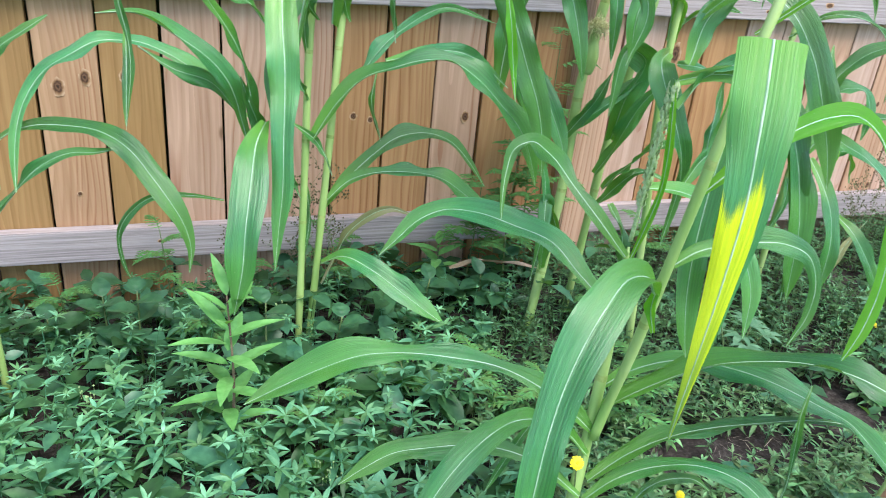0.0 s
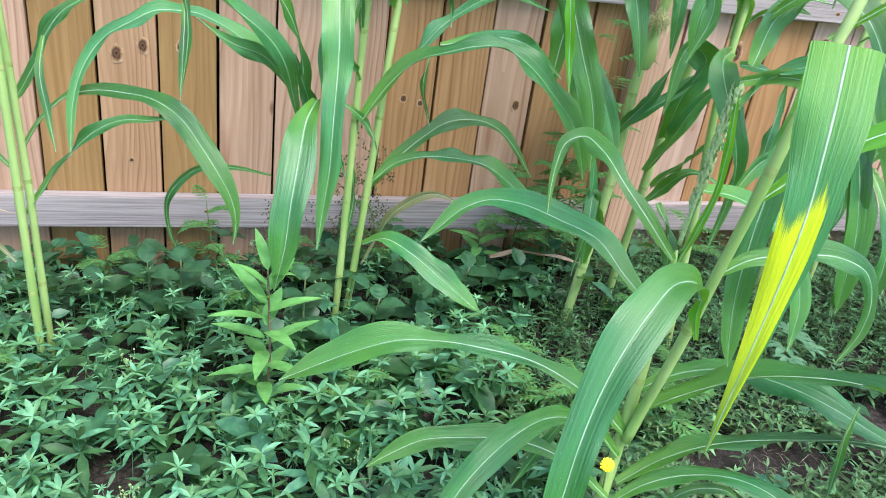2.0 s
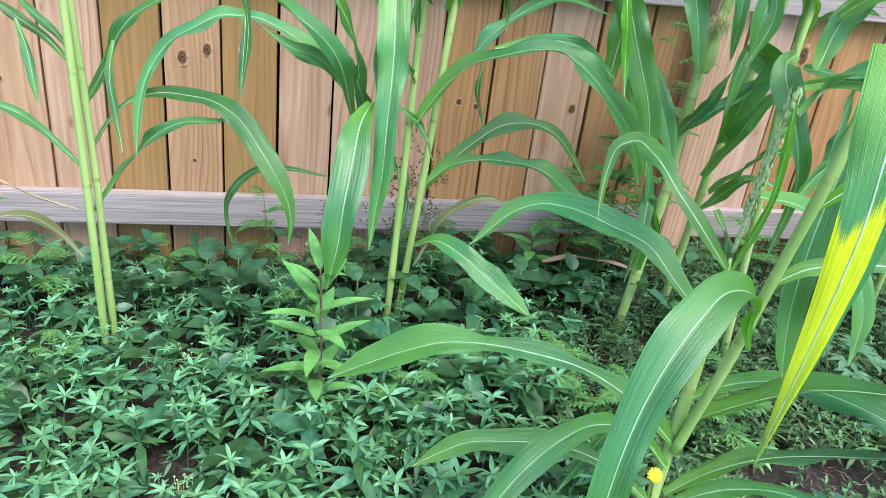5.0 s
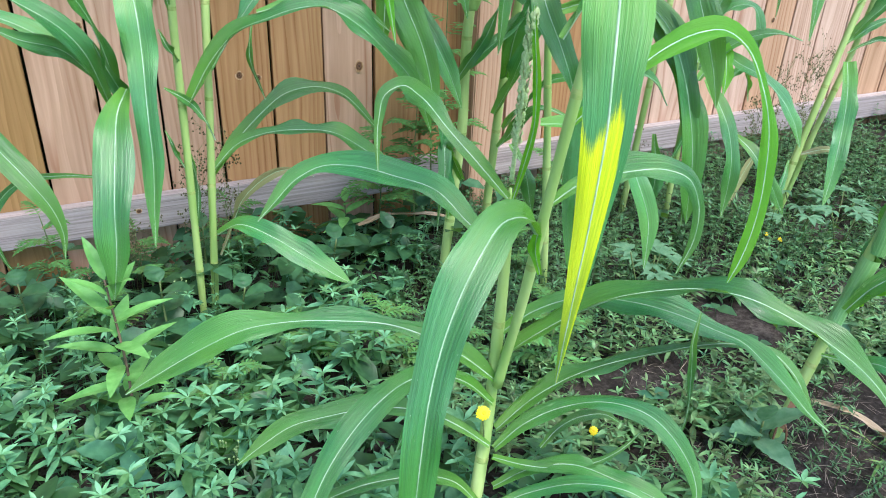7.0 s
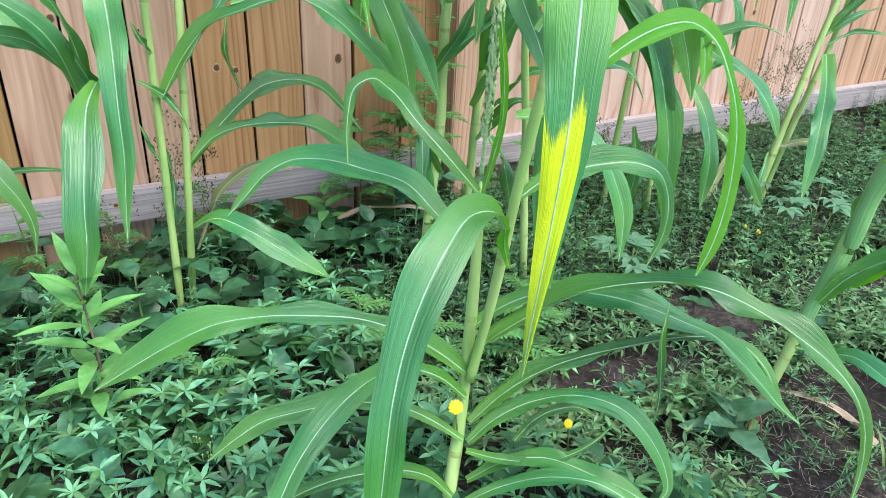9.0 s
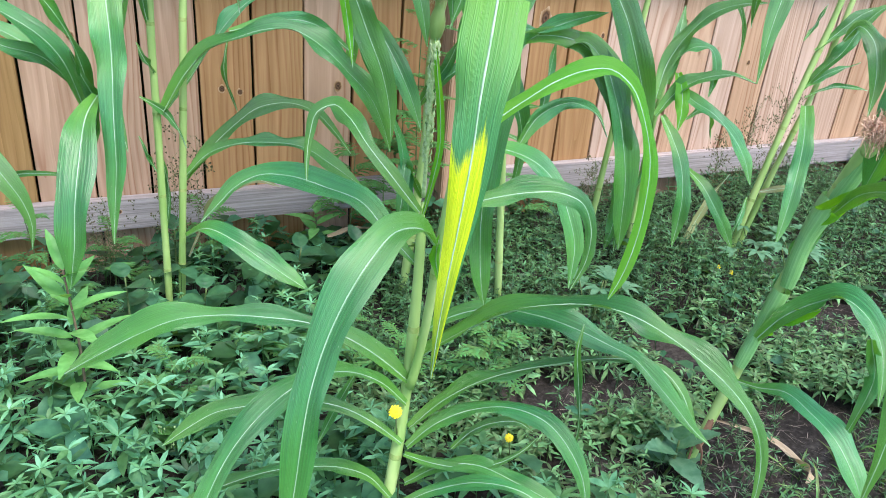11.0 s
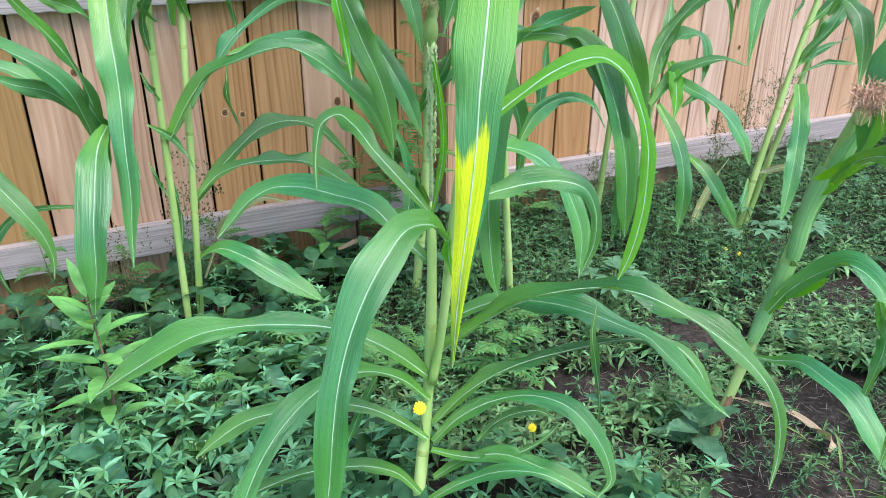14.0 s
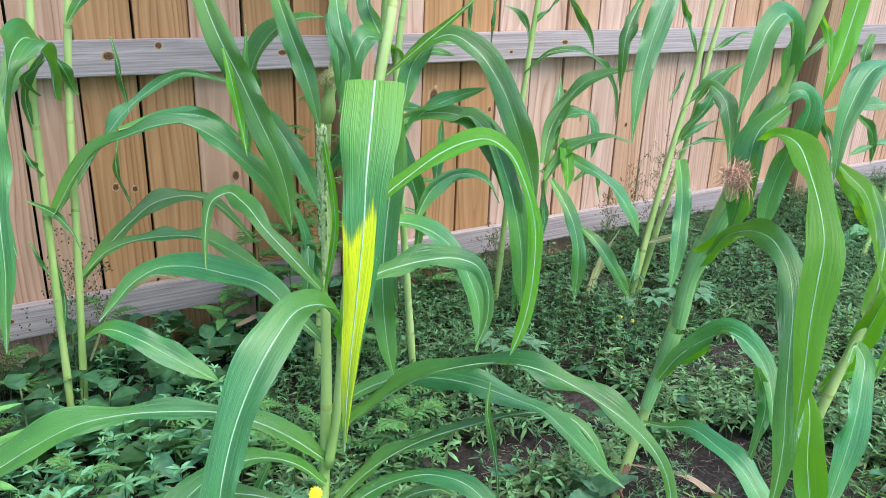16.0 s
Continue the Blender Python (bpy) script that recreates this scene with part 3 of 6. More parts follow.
def board(width, height, thick, ear_cut, mat):
    bm = bmesh.new()
    w = width / 2
    prof = [(-w, 0), (w, 0), (w, height - ear_cut), (w - ear_cut, height), (-w + ear_cut, height), (-w, height - ear_cut)]
    front = [bm.verts.new((x, 0, z)) for x, z in prof]
    bm.faces.new(front)
    ext = bmesh.ops.extrude_face_region(bm, geom=bm.faces[:])
    bmesh.ops.translate(bm, vec=(0, thick, 0), verts=[g for g in ext["geom"] if isinstance(g, bmesh.types.BMVert)])
    bmesh.ops.recalc_face_normals(bm, faces=bm.faces[:])
    bmesh.ops.bevel(bm, geom=bm.edges[:], offset=0.0015, segments=1, affect="EDGES")
    me = bpy.data.meshes.new("picket")
    bm.to_mesh(me)
    bm.free()
    me.materials.append(mat)
    return me


BOARDS, PALE_BOARDS, OCHRE_BOARDS, TAN_BOARDS = [[board(w, 1.80, 0.021, 0.025, m) for w in (0.1362, 0.1370, 0.1376, 0.1366)] for m in (PICKET, PICKET_PALE, PICKET_OCHRE, PICKET_TAN)]


def slab(size, bev=0.003, mat=RAIL):
    bm = bmesh.new()
    bmesh.ops.create_cube(bm, size=1.0)
    bmesh.ops.scale(bm, vec=size, verts=bm.verts[:])
    bmesh.ops.bevel(bm, geom=bm.edges[:], offset=bev, segments=2, affect="EDGES")
    me = bpy.data.meshes.new("slab")
    bm.to_mesh(me)
    bm.free()
    me.materials.append(mat)
    return me


def long_board(size):
    """A rail whose long way is its own z, so that the grain runs along it."""
    return slab((size[1], size[2], size[0]))


POST_X = (-4.42, -1.98, 0.46, 2.67, 5.11)
POST_MESH = slab((0.089, 0.089, 1.95), 0.004, POST)
POST_LIGHT = slab((0.089, 0.089, 1.95), 0.004, PICKET_PALE)
for x in POST_X:
    p = piece("post", POST_MESH if x > 2 else POST_LIGHT, fence)
    p.matrix_basis = pose(x, FENCE_Y - 0.046, 0.93 + rail_z(x))
RAILS = []
for (xa, xb) in zip(POST_X[:-1], POST_X[1:]):
    for z in (0.268, 0.945, 1.60):
        ln = xb - xa - 0.095
        r = piece("rail", long_board((ln, 0.089, 0.038)), fence)
        xm = (xa + xb) / 2
        RAILS.append(r)
        r.matrix_basis = pose(xm, FENCE_Y - 0.0195, z + rail_z(xm), 0, 90 - math.degrees(math.atan(RISE)), 0)


# ---- dark sheet added beyond the fence to block light, seen only through the gaps between boards ----
GAP_DARK = plain("gap_dark", (0.008, 0.014, 0.006), (0.03, 0.05, 0.018), 30, 0.9, 0.1, bumpy=0.8)


def gap_dark_sheet():
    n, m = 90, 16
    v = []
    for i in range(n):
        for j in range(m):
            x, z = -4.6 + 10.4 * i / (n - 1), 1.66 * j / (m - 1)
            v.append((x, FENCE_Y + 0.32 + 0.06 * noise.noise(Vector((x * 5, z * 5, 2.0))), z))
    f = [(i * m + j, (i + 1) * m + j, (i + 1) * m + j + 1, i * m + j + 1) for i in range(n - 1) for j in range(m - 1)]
    tagged(piece("backdrop", mesh_of("backdrop", v, f, GAP_DARK)), "dark green sheet added beyond the fence to darken its gaps", "hedge", kind="structure")


gap_dark_sheet()

def shade_crown(plant, foot, top, leaves, seed):
    """The plant's upper stem with its arching leaves, over head height; unseen, added to shade the clump."""
    rng = np.random.RandomState(seed)
    a, b = np.array(foot), np.array(top)
    stalk(plant, 0.0090, 0.0060, tuple(a), tuple((a + b) / 2), tuple(b))
    for i in range(leaves):
        k = 0.12 + 0.8 * i / leaves
        at = a + (b - a) * k
        az = i * 2.5 + seed + rng.rand() * 0.8
        d = np.array([math.cos(az), math.sin(az) * 0.6 - 0.15, 0.0])
        ln = 0.42 + 0.16 * rng.rand()
        pts = [at, at + d * ln * 0.25 + (0, 0, 0.16), at + d * ln * 0.6 + (0, 0, 0.20), at + d * ln * 0.9 + (0, 0, 0.10), at + d * ln + (0, 0, 0.0)]
        leaf(plant, (0.022, 0.055, 0.064, 0.045, 0.003), (d[0] * 0.3, d[1] * 0.3, 0.95), *[tuple(float(x) for x in p) for p in pts])


# ---- the corn plant in front ----
corn_front = corn_plant((-0.100, 0.800, 0.123), "tall green corn plant with two stems and broad arching leaves")
stalk(corn_front, 0.0135, 0.0085, (-0.153, 0.746, 0.093), (-0.118, 0.776, 0.284), (-0.105, 0.788, 0.359), (-0.088, 0.807, 0.518), (-0.085, 0.809, 0.627), (-0.085, 0.812, 0.737))
stalk(corn_front, 0.0088, 0.0066, (-0.095, 0.785, 0.438), (-0.088, 0.781, 0.487), (-0.088, 0.751, 0.600), (-0.093, 0.718, 0.725), (-0.084, 0.694, 0.884), (-0.055, 0.699, 1.022), (-0.045, 0.696, 1.074), (-0.026, 0.711, 1.149), (-0.002, 0.760, 1.327))
tassel(corn_front, (-0.085, 0.811, 0.747), (-0.095, 0.785, 0.874), (-0.103, 0.764, 0.962))
leaf(corn_front, (0.005, 0.010, 0.012, 0.010, 0.009, 0.002), (-0.30, -0.75, 0.60), (-0.089, 0.797, 0.726), (-0.084, 0.786, 0.777), (-0.082, 0.774, 0.830), (-0.088, 0.768, 0.886), (-0.097, 0.764, 0.932), (-0.104, 0.762, 0.974), mat=LEAF_PALE_LIT)
leaf(corn_front, (0.068, 0.067, 0.056, 0.047, 0.038, 0.030, 0.020, 0.010, 0.002), (-0.44, -0.73, 0.52), (-0.082, 0.648, 1.040), (-0.102, 0.616, 0.991), (-0.119, 0.590, 0.941), (-0.130, 0.572, 0.896), (-0.139, 0.562, 0.855), (-0.147, 0.556, 0.806), (-0.155, 0.553, 0.747), (-0.161, 0.552, 0.684), (-0.163, 0.554, 0.630), mat=LEAF_SUNLIT, label="broad corn leaf with sunlight painted yellow on its lower half")
leaf(corn_front, (0.014, 0.035, 0.052, 0.059, 0.058, 0.052, 0.045, 0.041, 0.038, 0.025, 0.002), (-0.18, -0.44, 0.88), (-0.105, 0.709, 0.722), (-0.132, 0.693, 0.754), (-0.171, 0.675, 0.762), (-0.211, 0.649, 0.740), (-0.246, 0.624, 0.709), (-0.275, 0.600, 0.671), (-0.297, 0.578, 0.623), (-0.311, 0.561, 0.570), (-0.321, 0.549, 0.520), (-0.335, 0.536, 0.457), (-0.347, 0.527, 0.407))
leaf(corn_front, (0.011, 0.024, 0.036, 0.036, 0.032, 0.021, 0.014, 0.010, 0.002), (-0.18, -0.44, 0.88), (-0.093, 0.803, 0.727), (-0.120, 0.832, 0.764), (-0.149, 0.874, 0.802), (-0.166, 0.931, 0.833), (-0.178, 0.964, 0.840), (-0.199, 0.967, 0.831), (-0.214, 0.957, 0.798), (-0.221, 0.944, 0.767), (-0.225, 0.929, 0.734))
leaf(corn_front, (0.011, 0.021, 0.031, 0.048, 0.057, 0.043, 0.030, 0.040, 0.025, 0.003), (-0.18, -0.44, 0.88), (-0.084, 0.811, 0.633), (-0.100, 0.837, 0.650), (-0.117, 0.870, 0.669), (-0.143, 0.918, 0.700), (-0.190, 0.962, 0.709), (-0.243, 1.004, 0.716), (-0.277, 1.029, 0.711), (-0.311, 1.044, 0.690), (-0.345, 1.051, 0.652), (-0.369, 1.057, 0.624))
leaf(corn_front, (0.012, 0.040, 0.042, 0.017, 0.044, 0.018, 0.057, 0.066, 0.047, 0.002), (-0.18, -0.44, 0.88), (-0.098, 0.790, 0.447), (-0.135, 0.807, 0.482), (-0.172, 0.821, 0.510), (-0.232, 0.846, 0.536), (-0.294, 0.866, 0.546), (-0.362, 0.891, 0.548), (-0.420, 0.910, 0.537), (-0.476, 0.925, 0.510), (-0.534, 0.939, 0.476), (-0.586, 0.951, 0.442))
leaf(corn_front, (0.011, 0.021, 0.028, 0.032, 0.037, 0.040, 0.039, 0.033, 0.020, 0.002), (-0.18, -0.44, 0.88), (-0.101, 0.785, 0.408), (-0.142, 0.787, 0.454), (-0.194, 0.782, 0.488), (-0.243, 0.763, 0.506), (-0.287, 0.736, 0.510), (-0.338, 0.707, 0.493), (-0.382, 0.681, 0.461), (-0.411, 0.659, 0.424), (-0.434, 0.638, 0.376), (-0.451, 0.622, 0.337))
leaf(corn_front, (0.010, 0.019, 0.022, 0.030, 0.038, 0.044, 0.042, 0.028, 0.002), (-0.18, -0.44, 0.88), (-0.109, 0.770, 0.342), (-0.146, 0.791, 0.372), (-0.187, 0.809, 0.396), (-0.238, 0.826, 0.409), (-0.286, 0.836, 0.413), (-0.334, 0.844, 0.410), (-0.381, 0.852, 0.401), (-0.422, 0.854, 0.379), (-0.461, 0.855, 0.353))
leaf(corn_front, (0.010, 0.020, 0.023, 0.023, 0.024, 0.023, 0.015, 0.002), (-0.18, -0.44, 0.88), (-0.128, 0.756, 0.246), (-0.164, 0.766, 0.293), (-0.211, 0.766, 0.323), (-0.268, 0.758, 0.344), (-0.322, 0.744, 0.364), (-0.383, 0.728, 0.371), (-0.433, 0.713, 0.368), (-0.474, 0.699, 0.354))
leaf(corn_front, (0.007, 0.017, 0.017, 0.002), (-0.30, -0.75, 0.60), (-0.169, 0.840, 0.436), (-0.186, 0.846, 0.395), (-0.207, 0.849, 0.346), (-0.226, 0.851, 0.300))
leaf(corn_front, (0.019, 0.040, 0.048, 0.049, 0.046, 0.043, 0.044, 0.047, 0.044, 0.037, 0.028, 0.018, 0.011, 0.002), (-0.06, -0.11, 0.99), (-0.087, 0.791, 0.483), (-0.057, 0.773, 0.519), (-0.015, 0.748, 0.559), (0.024, 0.719, 0.595), (0.060, 0.686, 0.621), (0.101, 0.649, 0.638), (0.137, 0.608, 0.641), (0.169, 0.562, 0.632), (0.201, 0.518, 0.614), (0.229, 0.482, 0.589), (0.249, 0.453, 0.555), (0.258, 0.433, 0.513), (0.253, 0.418, 0.470), (0.235, 0.405, 0.425))
leaf(corn_front, (0.014, 0.027, 0.029, 0.044, 0.047, 0.034, 0.018, 0.037, 0.042, 0.018, 0.002), (-0.18, -0.44, 0.88), (-0.082, 0.804, 0.518), (-0.042, 0.793, 0.549), (0.022, 0.766, 0.575), (0.070, 0.728, 0.578), (0.116, 0.683, 0.574), (0.154, 0.642, 0.565), (0.178, 0.616, 0.557), (0.197, 0.591, 0.535), (0.221, 0.564, 0.504), (0.247, 0.538, 0.470), (0.269, 0.521, 0.450))
leaf(corn_front, (0.015, 0.036, 0.035, 0.030, 0.024, 0.019, 0.017, 0.022, 0.024, 0.013, 0.002), (-0.06, -0.11, 0.99), (-0.096, 0.774, 0.366), (-0.052, 0.759, 0.419), (0.004, 0.735, 0.465), (0.056, 0.708, 0.497), (0.106, 0.680, 0.518), (0.157, 0.653, 0.532), (0.190, 0.631, 0.538), (0.222, 0.605, 0.536), (0.241, 0.576, 0.515), (0.248, 0.549, 0.482), (0.250, 0.532, 0.459))
leaf(corn_front, (0.012, 0.026, 0.036, 0.035, 0.034, 0.031, 0.021, 0.013, 0.002), (-0.18, -0.44, 0.88), (-0.099, 0.770, 0.333), (-0.063, 0.754, 0.381), (-0.017, 0.727, 0.421), (0.030, 0.688, 0.444), (0.071, 0.641, 0.440), (0.093, 0.600, 0.412), (0.102, 0.573, 0.378), (0.100, 0.561, 0.354), (0.078, 0.560, 0.334))
leaf(corn_front, (0.010, 0.017, 0.016, 0.011, 0.007, 0.002), (-0.18, -0.44, 0.88), (-0.106, 0.761, 0.326), (-0.073, 0.726, 0.330), (-0.030, 0.691, 0.341), (0.013, 0.664, 0.363), (0.044, 0.652, 0.390), (0.061, 0.648, 0.412))
leaf(corn_front, (0.012, 0.024, 0.029, 0.033, 0.028, 0.003), (-0.18, -0.44, 0.88), (-0.104, 0.755, 0.272), (-0.063, 0.725, 0.319), (-0.015, 0.682, 0.348), (0.027, 0.633, 0.347), (0.065, 0.595, 0.334), (0.092, 0.569, 0.317))
leaf(corn_front, (0.012, 0.022, 0.024, 0.022, 0.003), (-0.18, -0.44, 0.88), (-0.118, 0.744, 0.237), (-0.070, 0.706, 0.294), (-0.021, 0.652, 0.342), (0.021, 0.606, 0.354), (0.056, 0.562, 0.340))
leaf(corn_front, (0.008, 0.016, 0.019, 0.015, 0.002), (-0.18, -0.44, 0.88), (-0.028, 0.753, 0.325), (0.012, 0.768, 0.338), (0.058, 0.775, 0.342), (0.099, 0.769, 0.338), (0.126, 0.760, 0.318))
leaf(corn_front, (0.002, 0.009, 0.015, 0.004, 0.006, 0.002), (-0.30, -0.75, 0.60), (0.069, 0.599, 0.640), (0.065, 0.597, 0.601), (0.077, 0.599, 0.551), (0.096, 0.608, 0.487), (0.111, 0.623, 0.424), (0.120, 0.642, 0.369))
leaf(corn_front, (0.011, 0.024, 0.037, 0.045, 0.041, 0.029, 0.018, 0.016, 0.002), (-0.18, -0.44, 0.88), (-0.085, 0.716, 0.754), (-0.051, 0.716, 0.773), (-0.015, 0.713, 0.782), (0.026, 0.710, 0.786), (0.070, 0.702, 0.783), (0.098, 0.691, 0.770), (0.110, 0.679, 0.739), (0.108, 0.672, 0.699), (0.090, 0.673, 0.648))
leaf(corn_front, (0.008, 0.023, 0.025, 0.030, 0.033, 0.029, 0.028, 0.026, 0.023, 0.020, 0.019, 0.019, 0.002), (-0.18, -0.44, 0.88), (-0.083, 0.694, 0.859), (-0.045, 0.695, 0.889), (-0.004, 0.697, 0.915), (0.035, 0.699, 0.937), (0.075, 0.698, 0.950), (0.107, 0.693, 0.951), (0.132, 0.681, 0.933), (0.147, 0.660, 0.894), (0.153, 0.640, 0.850), (0.144, 0.620, 0.795), (0.128, 0.605, 0.743), (0.110, 0.597, 0.702), (0.095, 0.594, 0.677), mat=LEAF_PALE_LIT)
leaf(corn_front, (0.026, 0.040, 0.043, 0.039, 0.035, 0.026, 0.002), (-0.30, -0.75, 0.60), (0.020, 0.804, 0.985), (0.018, 0.799, 0.902), (0.004, 0.790, 0.825), (-0.012, 0.769, 0.749), (-0.013, 0.760, 0.681), (-0.012, 0.747, 0.632), (-0.007, 0.740, 0.599))
leaf(corn_front, 0.013, (-0.52, -0.85, 0.07), (-0.092, 0.712, 0.663), (-0.098, 0.718, 0.696), (-0.099, 0.711, 0.731), (-0.088, 0.716, 0.751), mat=LEAF_PALE_LIT)

# ---- the clump at the middle post ----
corn_middle = corn_plant((0.240, 1.550, 0.125), "tall corn plant with silky ear beside the fence post")
stalk(corn_middle, 0.0150, 0.0125, (0.169, 1.560, 0.092), (0.190, 1.560, 0.323), (0.210, 1.560, 0.546), (0.214, 1.560, 0.806), (0.236, 1.560, 0.953), (0.262, 1.560, 1.116), (0.282, 1.560, 1.410))
shade_crown(corn_middle, (0.280, 1.560, 1.380), (0.310, 1.550, 2.050), 7, 1)
ear(corn_middle, (0.202, 1.525, 0.829), (0.204, 1.510, 0.930), .019, SILK_PALE)
leaf(corn_middle, (0.042, 0.056, 0.064, 0.063, 0.057, 0.038, 0.003), (-0.44, -0.73, 0.52), (-0.082, 1.511, 1.143), (-0.054, 1.474, 1.035), (-0.018, 1.453, 0.945), (0.014, 1.434, 0.857), (0.041, 1.411, 0.780), (0.056, 1.397, 0.706), (0.061, 1.388, 0.633))
leaf(corn_middle, (0.007, 0.022, 0.019, 0.002), (-0.44, -0.73, 0.52), (-0.058, 1.417, 1.011), (-0.052, 1.387, 0.948), (-0.043, 1.377, 0.876), (-0.041, 1.346, 0.804), mat=LEAF_PALE_LIT)
leaf(corn_middle, (0.014, 0.047, 0.053, 0.045, 0.003), (-0.44, -0.73, 0.52), (0.048, 1.637, 0.861), (0.084, 1.579, 0.831), (0.113, 1.525, 0.770), (0.140, 1.492, 0.701), (0.159, 1.464, 0.630))
leaf(corn_middle, (0.024, 0.053, 0.079, 0.082, 0.068, 0.037, 0.003), (-0.30, -0.46, 0.83), (0.035, 1.624, 0.750), (0.039, 1.616, 0.856), (0.048, 1.608, 0.938), (0.075, 1.584, 1.009), (0.117, 1.552, 1.052), (0.154, 1.524, 1.066), (0.186, 1.495, 1.070))
leaf(corn_middle, (0.032, 0.050, 0.051, 0.031, 0.003), (-0.44, -0.73, 0.52), (0.092, 1.553, 1.137), (0.113, 1.513, 1.038), (0.137, 1.486, 0.949), (0.148, 1.464, 0.883), (0.155, 1.449, 0.825))
leaf(corn_middle, 0.046, (-0.35, -0.27, 0.90), (0.250, 1.520, 0.932), (0.237, 1.500, 1.034), (0.193, 1.460, 1.082), (0.189, 1.420, 0.992), (0.198, 1.420, 0.871), twist=-11)
leaf(corn_middle, 0.034, (-0.65, -0.74, 0.17), (0.184, 1.550, 0.668), (0.205, 1.520, 0.725), (0.228, 1.500, 0.778), (0.258, 1.500, 0.844), twist=13)
leaf(corn_middle, 0.041, (0.04, -0.99, -0.13), (0.181, 1.550, 0.329), (0.143, 1.500, 0.479), (0.114, 1.480, 0.605), (0.073, 1.470, 0.693), twist=18)
leaf(corn_middle, 0.033, (-0.49, -0.83, 0.26), (0.198, 1.520, 0.438), (0.130, 1.480, 0.538), (0.118, 1.450, 0.495), (0.100, 1.440, 0.353), twist=-12)
leaf(corn_middle, 0.033, (-0.34, -0.93, -0.15), (0.079, 1.500, 0.712), (0.032, 1.500, 0.806), (0.001, 1.480, 0.945), (0.005, 1.470, 1.054), twist=2)
corn_behind = corn_plant((0.500, 1.550, 0.138), "corn plant with dark drooping leaves behind the front plant")
stalk(corn_behind, 0.0135, 0.0110, (0.336, 1.664, 0.098), (0.329, 1.620, 0.383), (0.323, 1.580, 0.644), (0.336, 1.550, 0.867), (0.345, 1.520, 1.029), (0.344, 1.500, 1.149), (0.336, 1.500, 1.353))
stalk(corn_behind, 0.0120, 0.0080, (0.389, 1.400, 0.103), (0.348, 1.400, 0.560), (0.320, 1.400, 0.865), (0.325, 1.400, 1.004), (0.350, 1.400, 1.182), (0.371, 1.400, 1.445))
shade_crown(corn_behind, (0.337, 1.500, 1.330), (0.350, 1.480, 1.980), 6, 2)
shade_crown(corn_behind, (0.368, 1.400, 1.420), (0.410, 1.390, 2.000), 6, 4)
leaf(corn_behind, 0.068, (-0.28, -0.84, -0.47), (0.313, 1.550, 0.668), (0.302, 1.500, 0.776), (0.320, 1.480, 0.871), (0.255, 1.450, 0.894), (0.221, 1.430, 0.752), twist=-8)
leaf(corn_behind, 0.046, (-0.39, -0.49, 0.78), (0.197, 1.550, 0.682), (0.242, 1.500, 0.757), (0.316, 1.500, 0.810), (0.411, 1.500, 0.840), twist=-5)
leaf(corn_behind, 0.069, (-0.14, -0.37, 0.92), (0.347, 1.450, 0.917), (0.297, 1.400, 1.020), (0.229, 1.360, 1.037), (0.198, 1.350, 0.984), (0.200, 1.350, 0.889), twist=4)
leaf(corn_behind, 0.040, (-0.95, -0.28, 0.14), (0.299, 1.570, 0.573), (0.317, 1.500, 0.700), (0.340, 1.450, 0.809), (0.368, 1.400, 0.851), twist=7)
leaf(corn_behind, 0.039, (-0.78, -0.25, 0.57), (0.328, 1.570, 0.532), (0.345, 1.500, 0.622), (0.378, 1.450, 0.679), (0.433, 1.400, 0.698), twist=-2)
leaf(corn_behind, 0.051, (-0.23, -0.96, 0.15), (0.321, 1.400, 0.903), (0.242, 1.300, 0.886), (0.265, 1.250, 0.796), (0.308, 1.250, 0.662), (0.296, 1.250, 0.523), twist=-4)
leaf(corn_behind, 0.030, (-0.63, -0.50, 0.60), (0.347, 1.450, 0.917), (0.379, 1.450, 0.961), (0.402, 1.400, 1.001), (0.465, 1.380, 0.992), twist=-18)
leaf(corn_behind, 0.033, (-0.65, -0.28, 0.70), (0.321, 1.580, 0.481), (0.357, 1.550, 0.544), (0.396, 1.500, 0.599), (0.443, 1.450, 0.584), twist=-18)
leaf(corn_behind, 0.040, (-0.18, -0.90, 0.41), (0.312, 1.500, 0.519), (0.324, 1.450, 0.472), (0.343, 1.420, 0.356), twist=-17)
leaf(corn_behind, (0.020, 0.043, 0.054, 0.054, 0.053, 0.049, 0.039, 0.002), (-0.23, -0.40, 0.89), (0.326, 1.162, 0.882), (0.357, 1.144, 0.897), (0.384, 1.118, 0.870), (0.400, 1.078, 0.809), (0.419, 1.051, 0.727), (0.425, 1.027, 0.642), (0.424, 1.016, 0.575), (0.424, 1.008, 0.513))
leaf(corn_behind, 0.045, (-0.23, -0.90, 0.36), (0.230, 1.218, 0.881), (0.292, 1.189, 0.900), (0.360, 1.145, 0.890), (0.402, 1.086, 0.808), (0.425, 1.046, 0.684), (0.418, 1.014, 0.507), twist=20)
leaf(corn_behind, (0.013, 0.028, 0.043, 0.054, 0.060, 0.060, 0.044, 0.002), (-0.44, -0.73, 0.52), (0.260, 1.244, 0.987), (0.291, 1.208, 1.034), (0.327, 1.170, 1.054), (0.360, 1.127, 1.027), (0.395, 1.093, 0.965), (0.418, 1.059, 0.886), (0.441, 1.037, 0.803), (0.447, 1.017, 0.735))
leaf(corn_behind, 0.048, (-0.52, -0.50, 0.69), (0.246, 1.220, 0.909), (0.281, 1.235, 0.996), (0.321, 1.226, 1.030), (0.356, 1.206, 1.031), twist=10)
leaf(corn_behind, 0.039, (-0.72, -0.32, 0.62), (0.227, 1.199, 0.831), (0.276, 1.196, 0.894), (0.326, 1.159, 0.935), (0.372, 1.104, 0.958), twist=-14)
